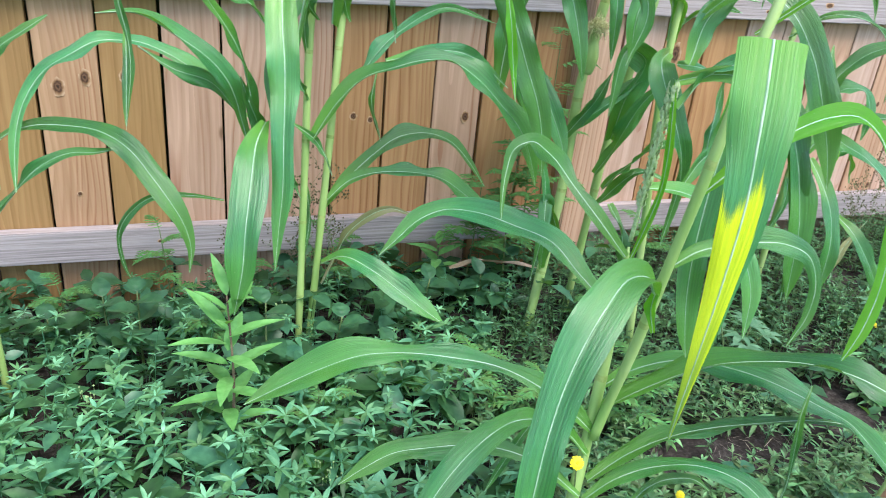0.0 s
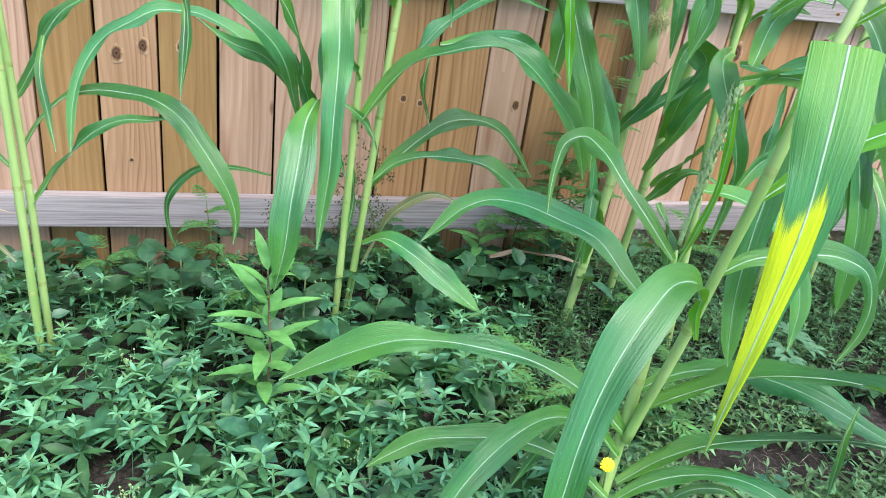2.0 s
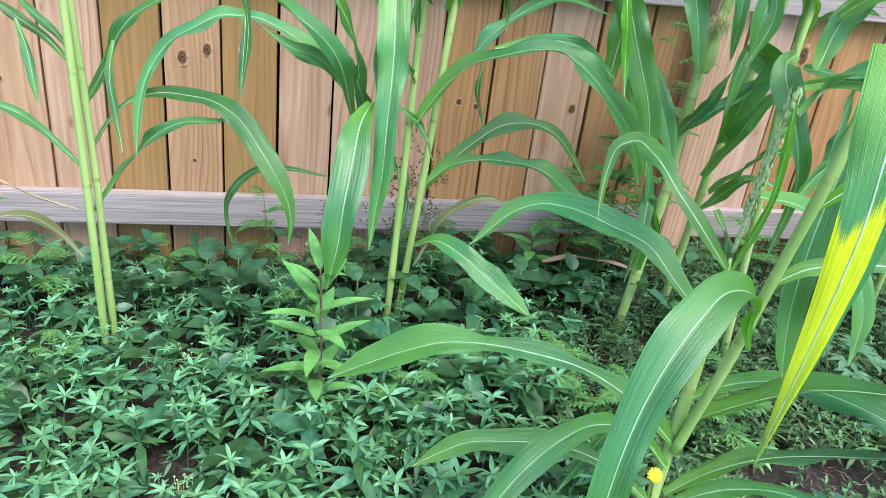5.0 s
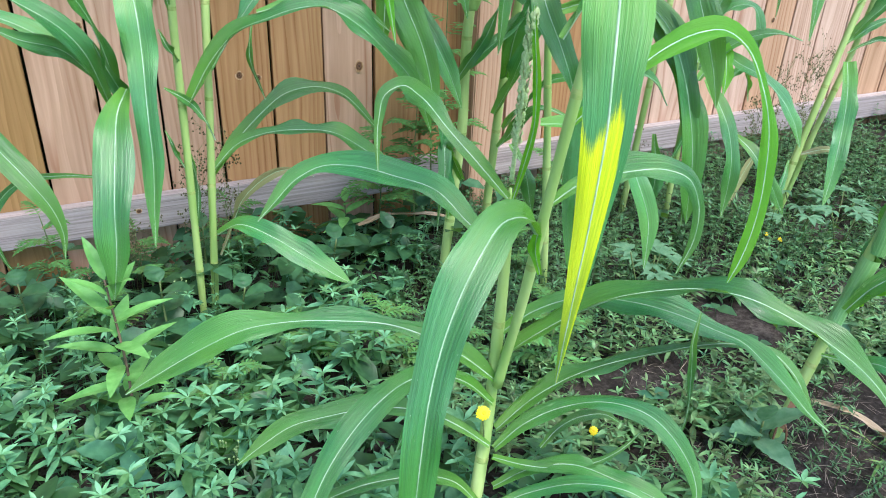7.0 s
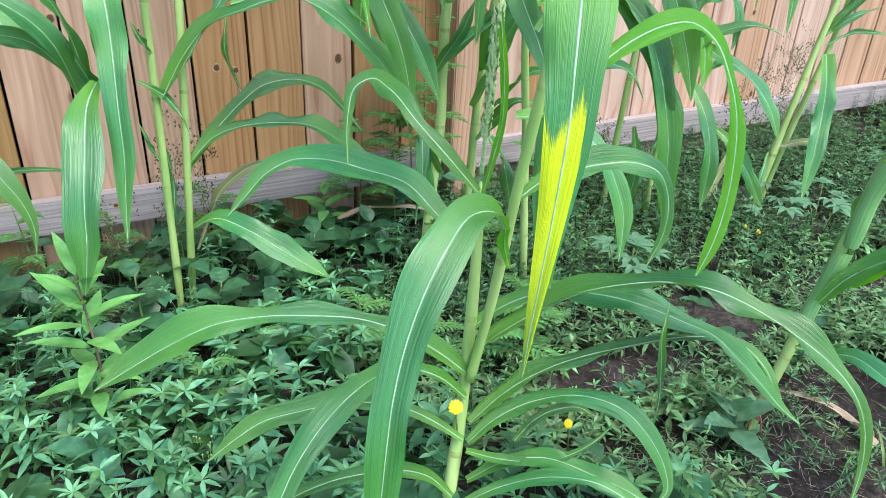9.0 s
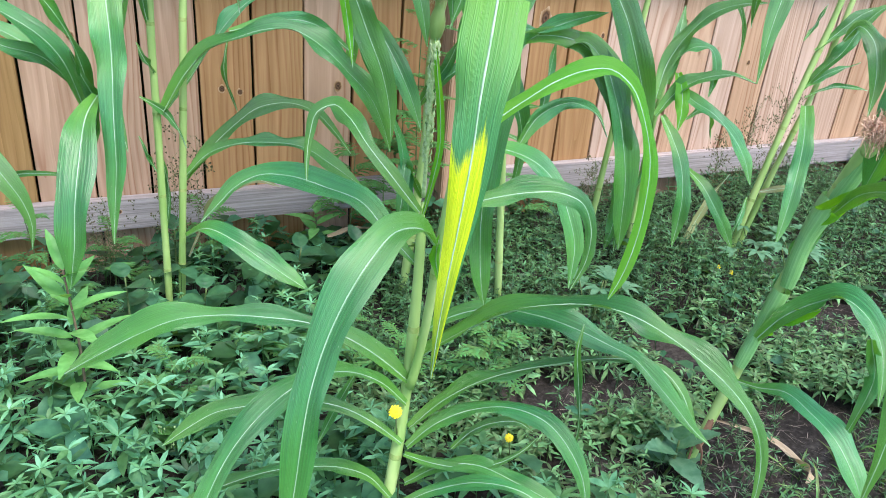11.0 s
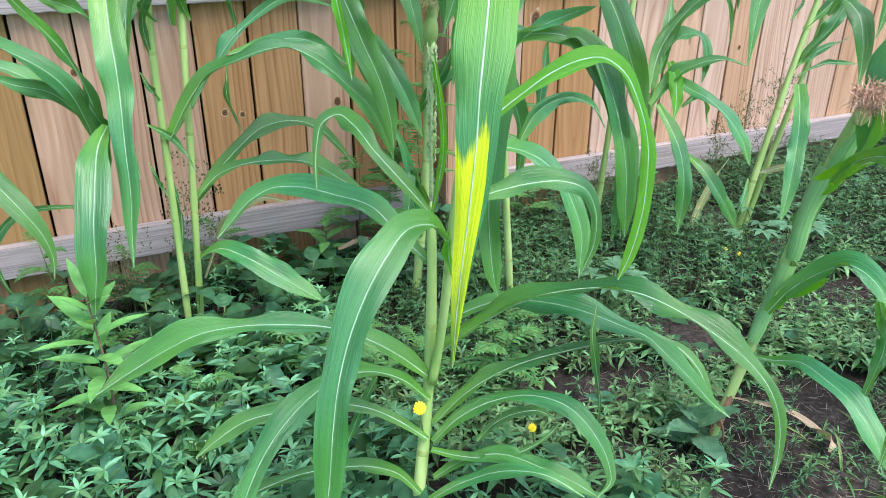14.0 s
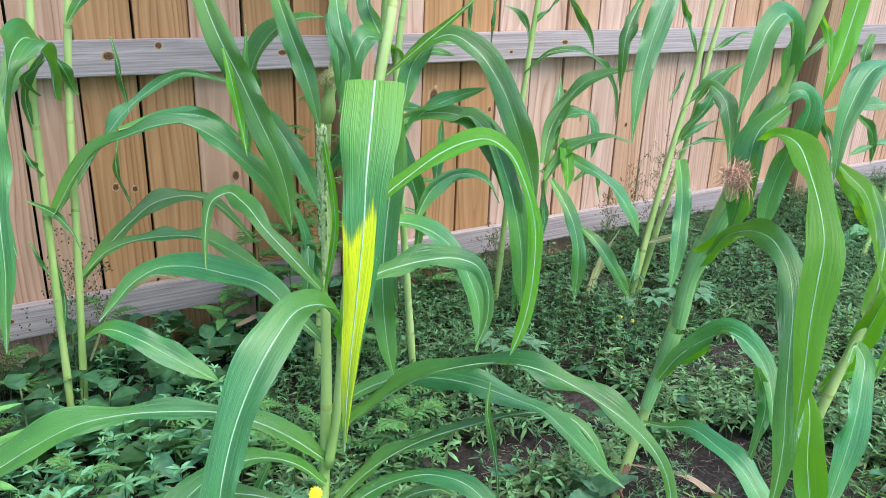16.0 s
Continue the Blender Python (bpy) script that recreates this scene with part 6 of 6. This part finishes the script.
tagged(piece("weed_buds", quick_mesh("weed_buds", [((at[:, None] + octa[None]).reshape(-1, 3), (np.arange(len(at))[:, None, None] * 6 + oct_f[None]).reshape(-1, 4)),
                                                    stems(at - np.array([0, 0, 0.014]), at, 0.0005)], BUD)), "tiny pale buds over the low weeds", "weeds", kind="stuff")


# low leaf litter under the sprigs: broad leaves near the ground
def broad_field(pts, h0, h1, size, name, label):
    n = len(pts)
    foot = np.concatenate([pts, ground_z(pts[:, 0], pts[:, 1])[:, None]], 1)
    top = foot + np.stack([RNG.randn(n) * 0.02, RNG.randn(n) * 0.02, h0 + (h1 - h0) * RNG.rand(n)], 1)
    org, az, el, ln = [], [], [], []
    a0 = RNG.rand(n) * 6.28
    for j in range(3):
        org.append(top)
        az.append(a0 + j * 2.09 + RNG.randn(n) * 0.3)
        el.append(0.15 + RNG.randn(n) * 0.25)
        ln.append(size * (0.7 + 0.6 * RNG.rand(n)))
    org, az, el, ln = np.concatenate(org), np.concatenate(az), np.concatenate(el), np.concatenate(ln)
    sets = [blades(org, az, el, ln, ln * (0.60 + 0.15 * RNG.rand(len(ln))), RNG.randn(len(ln)) * 0.3, 0.2), stems(foot, top, 0.0012)]
    return tagged(piece(name, quick_mesh(name, sets, WEED_BROAD)), label, "weeds", kind="stuff")


pts = scatter(-2.6, 0.35, 0.3, 1.98, 0.10, left_zone)
broad_field(pts, 0.03, 0.12, 0.066, "broad_weeds", "broad oval weed leaves among the starry weeds")
pts = scatter(-2.5, 0.4, 1.55, 1.95, 0.12)
broad_field(pts, 0.05, 0.17, 0.060, "fence_side_weeds", "taller broad-leaved weeds at the foot of the fence")
pts = scatter(0.2, 3.8, 0.4, 1.95, 0.13, lambda x, y: ~bare(x, y))
broad_field(pts, 0.02, 0.07, 0.040, "scattered_weeds", "scattered broad weed leaves in the fine weeds")

# loose straw on the bare soil
pts = scatter(0.1, 1.7, 0.3, 1.25, 0.0155, lambda x, y: bare(x, y))
pts = pts[RNG.rand(len(pts)) > 0.35]
o = np.concatenate([pts, ground_z(pts[:, 0], pts[:, 1])[:, None] + 0.008], 1)
k = 0.012 + 0.055 * RNG.rand(len(o)) ** 2
tagged(piece("straw", quick_mesh("straw", [blades(o, RNG.rand(len(o)) * 6.28, RNG.randn(len(o)) * 0.16, k, k * 0.012 + 0.0007, None, 0.1)], STRAW)),
       "dead straw scattered on the soil", "straw", kind="stuff")


# tufts of grass at the bed's edge
pts = scatter(0.70, 1.35, 0.30, 0.72, 0.085)
pts = np.repeat(pts, 11, 0) + RNG.randn(len(pts) * 11, 2) * 0.012
o = np.concatenate([pts, ground_z(pts[:, 0], pts[:, 1])[:, None] - 0.004], 1)
k = 0.05 + 0.09 * RNG.rand(len(o))
tagged(piece("grass", quick_mesh("grass", [blades(o, RNG.rand(len(o)) * 6.28, 0.55 + RNG.randn(len(o)) * 0.35, k, k * 0.035 + 0.0015, RNG.randn(len(o)) * 0.5, 0.4)], GRASS)),
       "thin tufts of green grass on the soil", "grass", kind="stuff")


def ragweed(place, height, spread, fronds, seed, label, mat=None):
    """A feathery weed: a stem with pinnate leaves, each leaf a part of its own."""
    rng = np.random.RandomState(seed)
    root = base_empty("feathery_weed", place, label, "weed", "feathery weeds")
    foot = np.array(place)
    top = foot + np.array([rng.randn() * 0.02, rng.randn() * 0.02, height])
    v, f = tube((foot - np.array([0, 0, 0.01]), (foot + top) / 2 + rng.randn(3) * 0.006, top), lambda k: 0.0028 * (1 - 0.6 * k), 6, 10)
    piece("stem", mesh_of("stem", v, f, STEM), root)
    for i in range(fronds):
        k = 0.35 + 0.65 * i / max(1, fronds - 1)
        at = foot + (top - foot) * k
        az = i * 2.4 + rng.rand() * 0.6
        el = 0.25 + 0.5 * k * rng.rand()
        d = np.array([math.cos(az) * math.cos(el), math.sin(az) * math.cos(el), math.sin(el)])
        ln = spread * (1.15 - 0.5 * k) * (0.8 + 0.4 * rng.rand())
        axis = spline((at, at + d * ln * 0.55, at + d * ln + np.array([0, 0, -ln * 0.25])), 9)
        org, azs, els, lns = [], [], [], []
        for q in range(1, 9):
            for sgn in (-1, 1):
                for sub in range(3):
                    along = (0.0, 0.4, 0.7)[sub]
                    dirz = az + sgn * (1.0 - 0.07 * q)
                    ll = ln * 0.42 * (1 - abs(q - 3.5) / 8)
                    org.append(axis[q] + np.array([math.cos(dirz), math.sin(dirz), 0.05]) * ll * along)
                    azs.append(dirz if sub == 0 else dirz + sgn * 0.7 * (-1) ** sub)
                    els.append(0.05)
                    lns.append(ll if sub == 0 else ll * 0.5)
        org.append(axis[-1]), azs.append(az), els.append(-0.2), lns.append(ln * 0.3)
        lns = np.array(lns)
        sets = [blades(np.array(org), np.array(azs), np.array(els), lns, lns * 0.26 + 0.002, None, 0.15), stems(axis[:-1], axis[1:], 0.0009)]
        piece("frond", quick_mesh("frond", sets, mat or WEED_FERN), root)
    return root


def gz(x, y):
    return float(ground_z(x, y))


FERN = "feathery cut-leaved green weed standing among low weeds"
for i, (x, y, h, s) in enumerate((
        (-0.42, 1.22, 0.16, 0.085), (-0.08, 1.30, 0.15, 0.10), (0.02, 1.18, 0.14, 0.09), (0.20, 1.10, 0.15, 0.10), (-0.22, 1.33, 0.13, 0.09),
        (0.28, 1.22, 0.12, 0.09), (-0.55, 1.78, 0.20, 0.10), (-0.72, 1.82, 0.27, 0.09), (-0.95, 1.80, 0.17, 0.10), (-1.25, 1.75, 0.20, 0.11),
        (-1.42, 1.82, 0.32, 0.10), (-0.30, 1.84, 0.22, 0.10), (0.10, 1.86, 0.34, 0.12), (0.20, 1.80, 0.42, 0.12), (0.28, 1.88, 0.60, 0.12),
        (0.32, 1.84, 0.74, 0.12), (0.70, 1.85, 0.16, 0.10), (-0.62, 1.62, 0.16, 0.09), (-1.12, 1.45, 0.12, 0.08), (0.36, 1.50, 0.14, 0.10))):
    ragweed((x, y, gz(x, y)), h, s, 7 if h < 0.3 else 13, 40 + i, FERN)


def ovate_leaf(root, at, az, el, ln, wd, mat, name="leaf", teeth=0.0, droop=0.16):
    """A single veined leaf with a pointed tip and a shallow fold."""
    d = np.array([math.cos(az) * math.cos(el), math.sin(az) * math.cos(el), math.sin(el)])
    s = np.array([-math.sin(az), math.cos(az), 0.0])
    u = np.cross(d, s)
    rows, cols = 13, 7
    v = []
    for i in range(rows):
        k = i / (rows - 1)
        w = wd / 2 * (math.sin(math.pi * k ** 0.72) ** 0.85 if 0 < k < 1 else 0.03)
        w *= 1 + teeth * (1 if i % 2 else -1)
        for j in range(cols):
            a = j / (cols - 1) * 2 - 1
            v.append(np.array(at) + d * ln * k + np.array([0, 0, -ln * droop * k * k]) + s * a * w + u * (abs(a) * w * 0.28 + 0.03 * wd * math.sin(k * 22) * (1 - abs(a))))
    f = [(i * cols + j, i * cols + j + 1, (i + 1) * cols + j + 1, (i + 1) * cols + j) for i in range(rows - 1) for j in range(cols - 1)]
    return piece(name, mesh_of(name, v, f, mat), root)


def leafy_weed(place, height, leaves, ln, wd, mat, seed, label, category="weed", stem_mat=None, el0=0.5, teeth=0.0, low=0.2):
    rng = np.random.RandomState(seed)
    root = base_empty("leafy_weed", place, label, category)
    foot = np.array(place)
    top = foot + np.array([rng.randn() * 0.01, rng.randn() * 0.01, height])
    v, f = tube((foot - np.array([0, 0, 0.01]), (foot + top) / 2 + rng.randn(3) * 0.004, top), lambda k: 0.0035 * (1 - 0.5 * k), 7, 12)
    piece("stem", mesh_of("stem", v, f, stem_mat or STEM), root)
    for i in range(leaves):
        k = low + (1 - low) * (i + 1) / leaves
        at = foot + (top - foot) * k
        up = el0 * (0.25 + 1.6 * max(0.0, k - 0.5)) + rng.randn() * 0.12
        size = 1.0 if k < 0.9 else 0.75
        ovate_leaf(root, at, i * 2.399 + rng.randn() * 0.15, up, ln * size * (0.85 + 0.3 * rng.rand()), wd * size, mat, teeth=teeth)
    return root


# the tall fresh weed with lance-shaped leaves
leafy_weed((-0.602, 1.235, gz(-0.602, 1.235)), 0.385, 20, 0.112, 0.029, WEED_FRESH, 5, "tall bright green weed with long pointed leaves on a brown stem", stem_mat=STEM_BROWN, el0=0.75, low=0.25)
leafy_weed((0.00, 1.82, gz(0.0, 1.82)), 0.17, 12, 0.085, 0.030, WEED_FRESH, 6, "bushy green weed with pointed leaves near the fence")
leafy_weed((-0.45, 1.13, gz(-0.45, 1.13)), 0.07, 6, 0.060, 0.046, WEED_FRESH, 7, "small weed with bright round toothed leaves", teeth=0.05)
for i, (x, y) in enumerate(((-0.98, 1.72), (-0.86, 1.70), (-0.78, 1.62), (-1.62, 1.55), (-0.35, 1.5), (-0.5, 1.5), (-0.25, 1.42), (-0.1, 1.62), (-0.38, 1.72), (0.08, 1.72))):
    leafy_weed((x, y, gz(x, y)), 0.12 + 0.05 * (i % 3), 7, 0.075, 0.055, WEED_BROAD, 60 + i, "broad-leaved weed with dark oval leaves", el0=0.5, teeth=0.03)
for i, (x, y) in enumerate(((0.43, 0.745),)):
    leafy_weed((x, y, gz(x, y)), 0.080, 8, 0.088, 0.048, LOBED, 80 + i, "soft grey-green weed with broad pointed leaves on bare soil", el0=0.9, teeth=0.07)


def lobed_weed(place, height, seed, label):
    """A weed with hand-shaped, deeply cut pale leaves."""
    rng = np.random.RandomState(seed)
    root = base_empty("lobed_weed", place, label, "weed", "lobed weeds")
    foot = np.array(place)
    for i in range(4):
        az = i * 1.9 + rng.rand()
        tip = foot + np.array([math.cos(az) * 0.05, math.sin(az) * 0.05, height * (0.6 + 0.4 * rng.rand())])
        v, f = tube((foot, (foot + tip) / 2 + np.array([0, 0, 0.01]), tip), lambda k: 0.0016, 5, 8)
        stem = piece("stem", mesh_of("stem", v, f, STEM), root)
        n = 5
        azs = az + np.linspace(-1.5, 1.5, n)
        ln = 0.060 * (1 - 0.30 * np.abs(np.linspace(-1, 1, n)))
        org = np.repeat(tip[None], n, 0)
        piece("leaf", quick_mesh("leaf", [blades(org, azs, np.full(n, 0.25), ln, ln * 0.36, None, 0.3)], LOBED), root)
    return root


for i, (x, y) in enumerate(((1.25, 1.42), (1.10, 1.28), (0.62, 1.28), (0.55, 1.22), (1.35, 1.35), (1.2, 1.22))):
    lobed_weed((x, y, gz(x, y)), 0.13 + 0.04 * (i % 2), 90 + i, "pale blue-green weed with deeply cut hand-shaped leaves")


def yellow_flower(head, size, seed):
    """A small yellow composite flower on a thin stem."""
    rng = np.random.RandomState(seed)
    head = np.array(head)
    foot = np.array([head[0] + 0.02, head[1] + 0.02, gz(head[0], head[1]) - 0.005])
    root = base_empty("yellow_flower", foot, "small bright yellow flower on a thin green stem", "flower", "yellow flowers")
    v, f = tube((foot, (foot + head) / 2 + np.array([0.006, 0, 0]), head), lambda k: 0.0013, 6, 12)
    piece("stem", mesh_of("stem", v, f, STEM), root)
    face = unit(np.array([-0.25, -0.75, 0.6]))
    a = unit(np.cross(face, (0, 0, 1.0)))
    b = np.cross(face, a)
    for ringn, (cnt, ln, off) in enumerate(((13, 1.0, 0.0), (11, 0.72, 0.0015))):
        for i in range(cnt):
            an = i * 6.283 / cnt + ringn * 0.2
            d = a * math.cos(an) + b * math.sin(an)
            s = np.cross(face, d)
            o = head + face * off
            L, W = size / 2 * ln * (0.9 + 0.2 * rng.rand()), size * 0.11
            v = [o, o + d * L * 0.5 - s * W + face * 0.001, o + d * L * 0.5 + face * 0.0018, o + d * L * 0.5 + s * W + face * 0.001, o + d * L - s * W * 0.6, o + d * L + s * W * 0.6]
            piece("petal", mesh_of("petal", v, [(0, 1, 2), (0, 2, 3), (1, 4, 2), (2, 4, 5), (2, 5, 3)], PETAL), root)
    bm = bmesh.new()
    bmesh.ops.create_icosphere(bm, subdivisions=2, radius=size * 0.10)
    bmesh.ops.transform(bm, matrix=Matrix.Translation(head + face * 0.002), verts=bm.verts[:])
    part("flower_eye", bm, PETAL_EYE, root)


yellow_flower((-0.120, 0.775, 0.403), 0.022, 1)
yellow_flower((0.100, 0.790, 0.286), 0.016, 2)
yellow_flower((1.03, 1.27, 0.250), 0.014, 3)
yellow_flower((1.01, 1.30, 0.255), 0.011, 4)


def seed_plant(place, height, seed):
    """A wispy dried weed dotted with tiny seed heads."""
    rng = np.random.RandomState(seed)
    root = base_empty("seeding_weed", place, "wispy weed with tiny brown seed heads", "weed", "seeding weeds")
    foot = np.array(place)
    top = foot + np.array([0.02, 0.0, height])
    f0, t0, pts = [foot - np.array([0, 0, 0.01])], [top], []
    for i in range(46):
        k = 0.35 + 0.65 * rng.rand()
        at = foot + (top - foot) * k
        tip = at + rng.randn(3) * np.array([0.028, 0.028, 0.015]) + np.array([0, 0, 0.025])
        f0.append(at), t0.append(tip)
        for q in range(5):
            w = tip + rng.randn(3) * 0.009
            f0.append(tip), t0.append(w)
            pts.append(w)
    piece("stem", quick_mesh("stem", [stems(np.array(f0), np.array(t0), 0.0006)], STEM), root)["kind"] = "stuff"
    pts = np.array(pts)
    n = len(pts)
    s = 0.0023
    oct6 = np.array([(1, 0, 0), (-1, 0, 0), (0, 1, 0), (0, -1, 0), (0, 0, 1.3), (0, 0, -1.3)]) * s
    fo = np.array([(0, 2, 4, 4), (2, 1, 4, 4), (1, 3, 4, 4), (3, 0, 4, 4), (2, 0, 5, 5), (1, 2, 5, 5), (3, 1, 5, 5), (0, 3, 5, 5)])
    piece("seed_head", quick_mesh("seed_head", [((pts[:, None] + oct6[None]).reshape(-1, 3), (np.arange(n)[:, None, None] * 6 + fo[None]).reshape(-1, 4))], SEEDS), root)["kind"] = "stuff"


for i, (x, y, h) in enumerate(((-0.40, 1.72, 0.42), (-0.34, 1.74, 0.46), (-0.56, 1.76, 0.28), (1.45, 1.75, 0.40), (1.55, 1.72, 0.45), (1.2, 1.60, 0.38), (1.62, 1.8, 0.35), (0.9, 1.82, 0.22))):
    seed_plant((x, y, gz(x, y)), h, 120 + i)

# fallen dry corn leaf, curled at its end, on the bare soil
fallen = base_empty("fallen_leaf", (0.67, 0.67, gz(0.67, 0.67)), "dry tan fallen corn leaf curled on the soil", "dead leaf")
leaf(fallen, (0.004, 0.009, 0.013, 0.018, 0.026, 0.024, 0.006), (-0.2, -0.75, 0.6), (0.612, 0.822, 0.185), (0.648, 0.789, 0.185), (0.679, 0.744, 0.185), (0.695, 0.700, 0.180), (0.683, 0.652, 0.185), (0.662, 0.619, 0.200), (0.649, 0.613, 0.190), twist=35, mat=HUSK)
old = base_empty("dead_leaf", (0.16, 1.75, gz(0.16, 1.75)), "dry brown leaf lying over the weeds", "dead leaf")
leaf(old, 0.022, (0.0, -0.5, 0.85), (0.02, 1.78, 0.225), (0.10, 1.76, 0.25), (0.20, 1.74, 0.25), (0.30, 1.72, 0.22), twist=20, mat=HUSK)

# ---- fence boards, last ----
def knot(x, z, rx, rz, board_ob, face=FENCE_Y):
    for s, mat, nm, out in ((1.0, KNOT, "knot", 0.0010),):
        bm = bmesh.new()
        bmesh.ops.create_uvsphere(bm, u_segments=32, v_segments=10, radius=1.0)
        bmesh.ops.scale(bm, vec=(rx * s * 1.4, out, rz * s * 1.4), verts=bm.verts[:])
        for q in bm.verts:
            w = 1 + 0.40 * noise.noise(Vector((q.co.x * 110 + x * 7, q.co.z * 110, z * 5)))
            q.co.x *= w
            q.co.z *= w
        me = bpy.data.meshes.new(nm)
        bm.to_mesh(me)
        bm.free()
        me.materials.append(mat)
        ob = new(nm, me)
        ob.parent = board_ob
        ob.matrix_parent_inverse = board_ob.matrix_basis.inverted()
        ob.matrix_basis = pose(x, face, z)


KNOTS = {}
for x, z, rx, rz in ((-0.951, 0.659, 0.011, 0.016), (-0.888, 0.684, 0.010, 0.015), (-0.226, 0.597, 0.008, 0.008), (-0.178, 0.587, 0.007, 0.007),
                     (-0.80, 0.69, 0.011, 0.011), (-0.585, 0.735, 0.008, 0.010), (-0.10, 0.54, 0.005, 0.009), (-1.43, 0.565, 0.009, 0.006), (-1.39, 0.575, 0.008, 0.008),
                     (0.10, 0.60, 0.009, 0.012), (1.05, 0.86, 0.012, 0.006), (0.76, 0.80, 0.016, 0.024), (1.30, 0.80, 0.010, 0.008), (0.55, 0.7, 0.010, 0.014),
                     (-0.40, 0.70, 0.003, 0.005), (-0.93, 0.385, 0.005, 0.005), (1.62, 0.66, 0.006, 0.008), (0.98, 0.75, 0.006, 0.009), (2.05, 0.72, 0.010, 0.010), (1.70, 0.36, 0.008, 0.010)):
    KNOTS.setdefault(int(math.floor((x - GAP0) / PITCH)), []).append((x, z, rx, rz))
rng = random.Random(4)
OCHRE, TAN = (-1, 1, -8, -13), (5, 6, 8, 9, 12, 13, -5, -11, 27)
for i in range(-28, 46):
    x = GAP0 + (i + 0.5) * PITCH + rng.uniform(-0.0012, 0.0012)
    p = piece("picket", (OCHRE_BOARDS if i in OCHRE else TAN_BOARDS if i in TAN else BOARDS if x < 0.55 else PALE_BOARDS)[rng.randrange(4)], fence)
    p.matrix_basis = pose(x, FENCE_Y + rng.uniform(0.0, 0.0025), 0.08 + rail_z(x) + rng.uniform(-0.01, 0.01), 0, rng.uniform(-0.12, 0.12), 0)
    for k in KNOTS.get(i, ()):
        knot(*k, p)
for x, z, rx, rz in ((-0.214, 0.947, 0.013, 0.009), (-0.09, 0.971, 0.008, 0.008), (0.078, 0.970, 0.007, 0.006), (0.242, 0.951, 0.010, 0.007),
                     (1.029, 0.945, 0.006, 0.004), (1.253, 0.975, 0.012, 0.006), (-0.74, 0.26, 0.007, 0.004), (-0.52, 0.27, 0.006, 0.005), (1.9, 0.96, 0.009, 0.006)):
    for r in RAILS:
        if abs(x - r.matrix_basis.translation.x) < 1.1 and abs(z - r.matrix_basis.translation.z) < 0.06:
            knot(x, z, rx, rz, r, FENCE_Y - 0.0385)
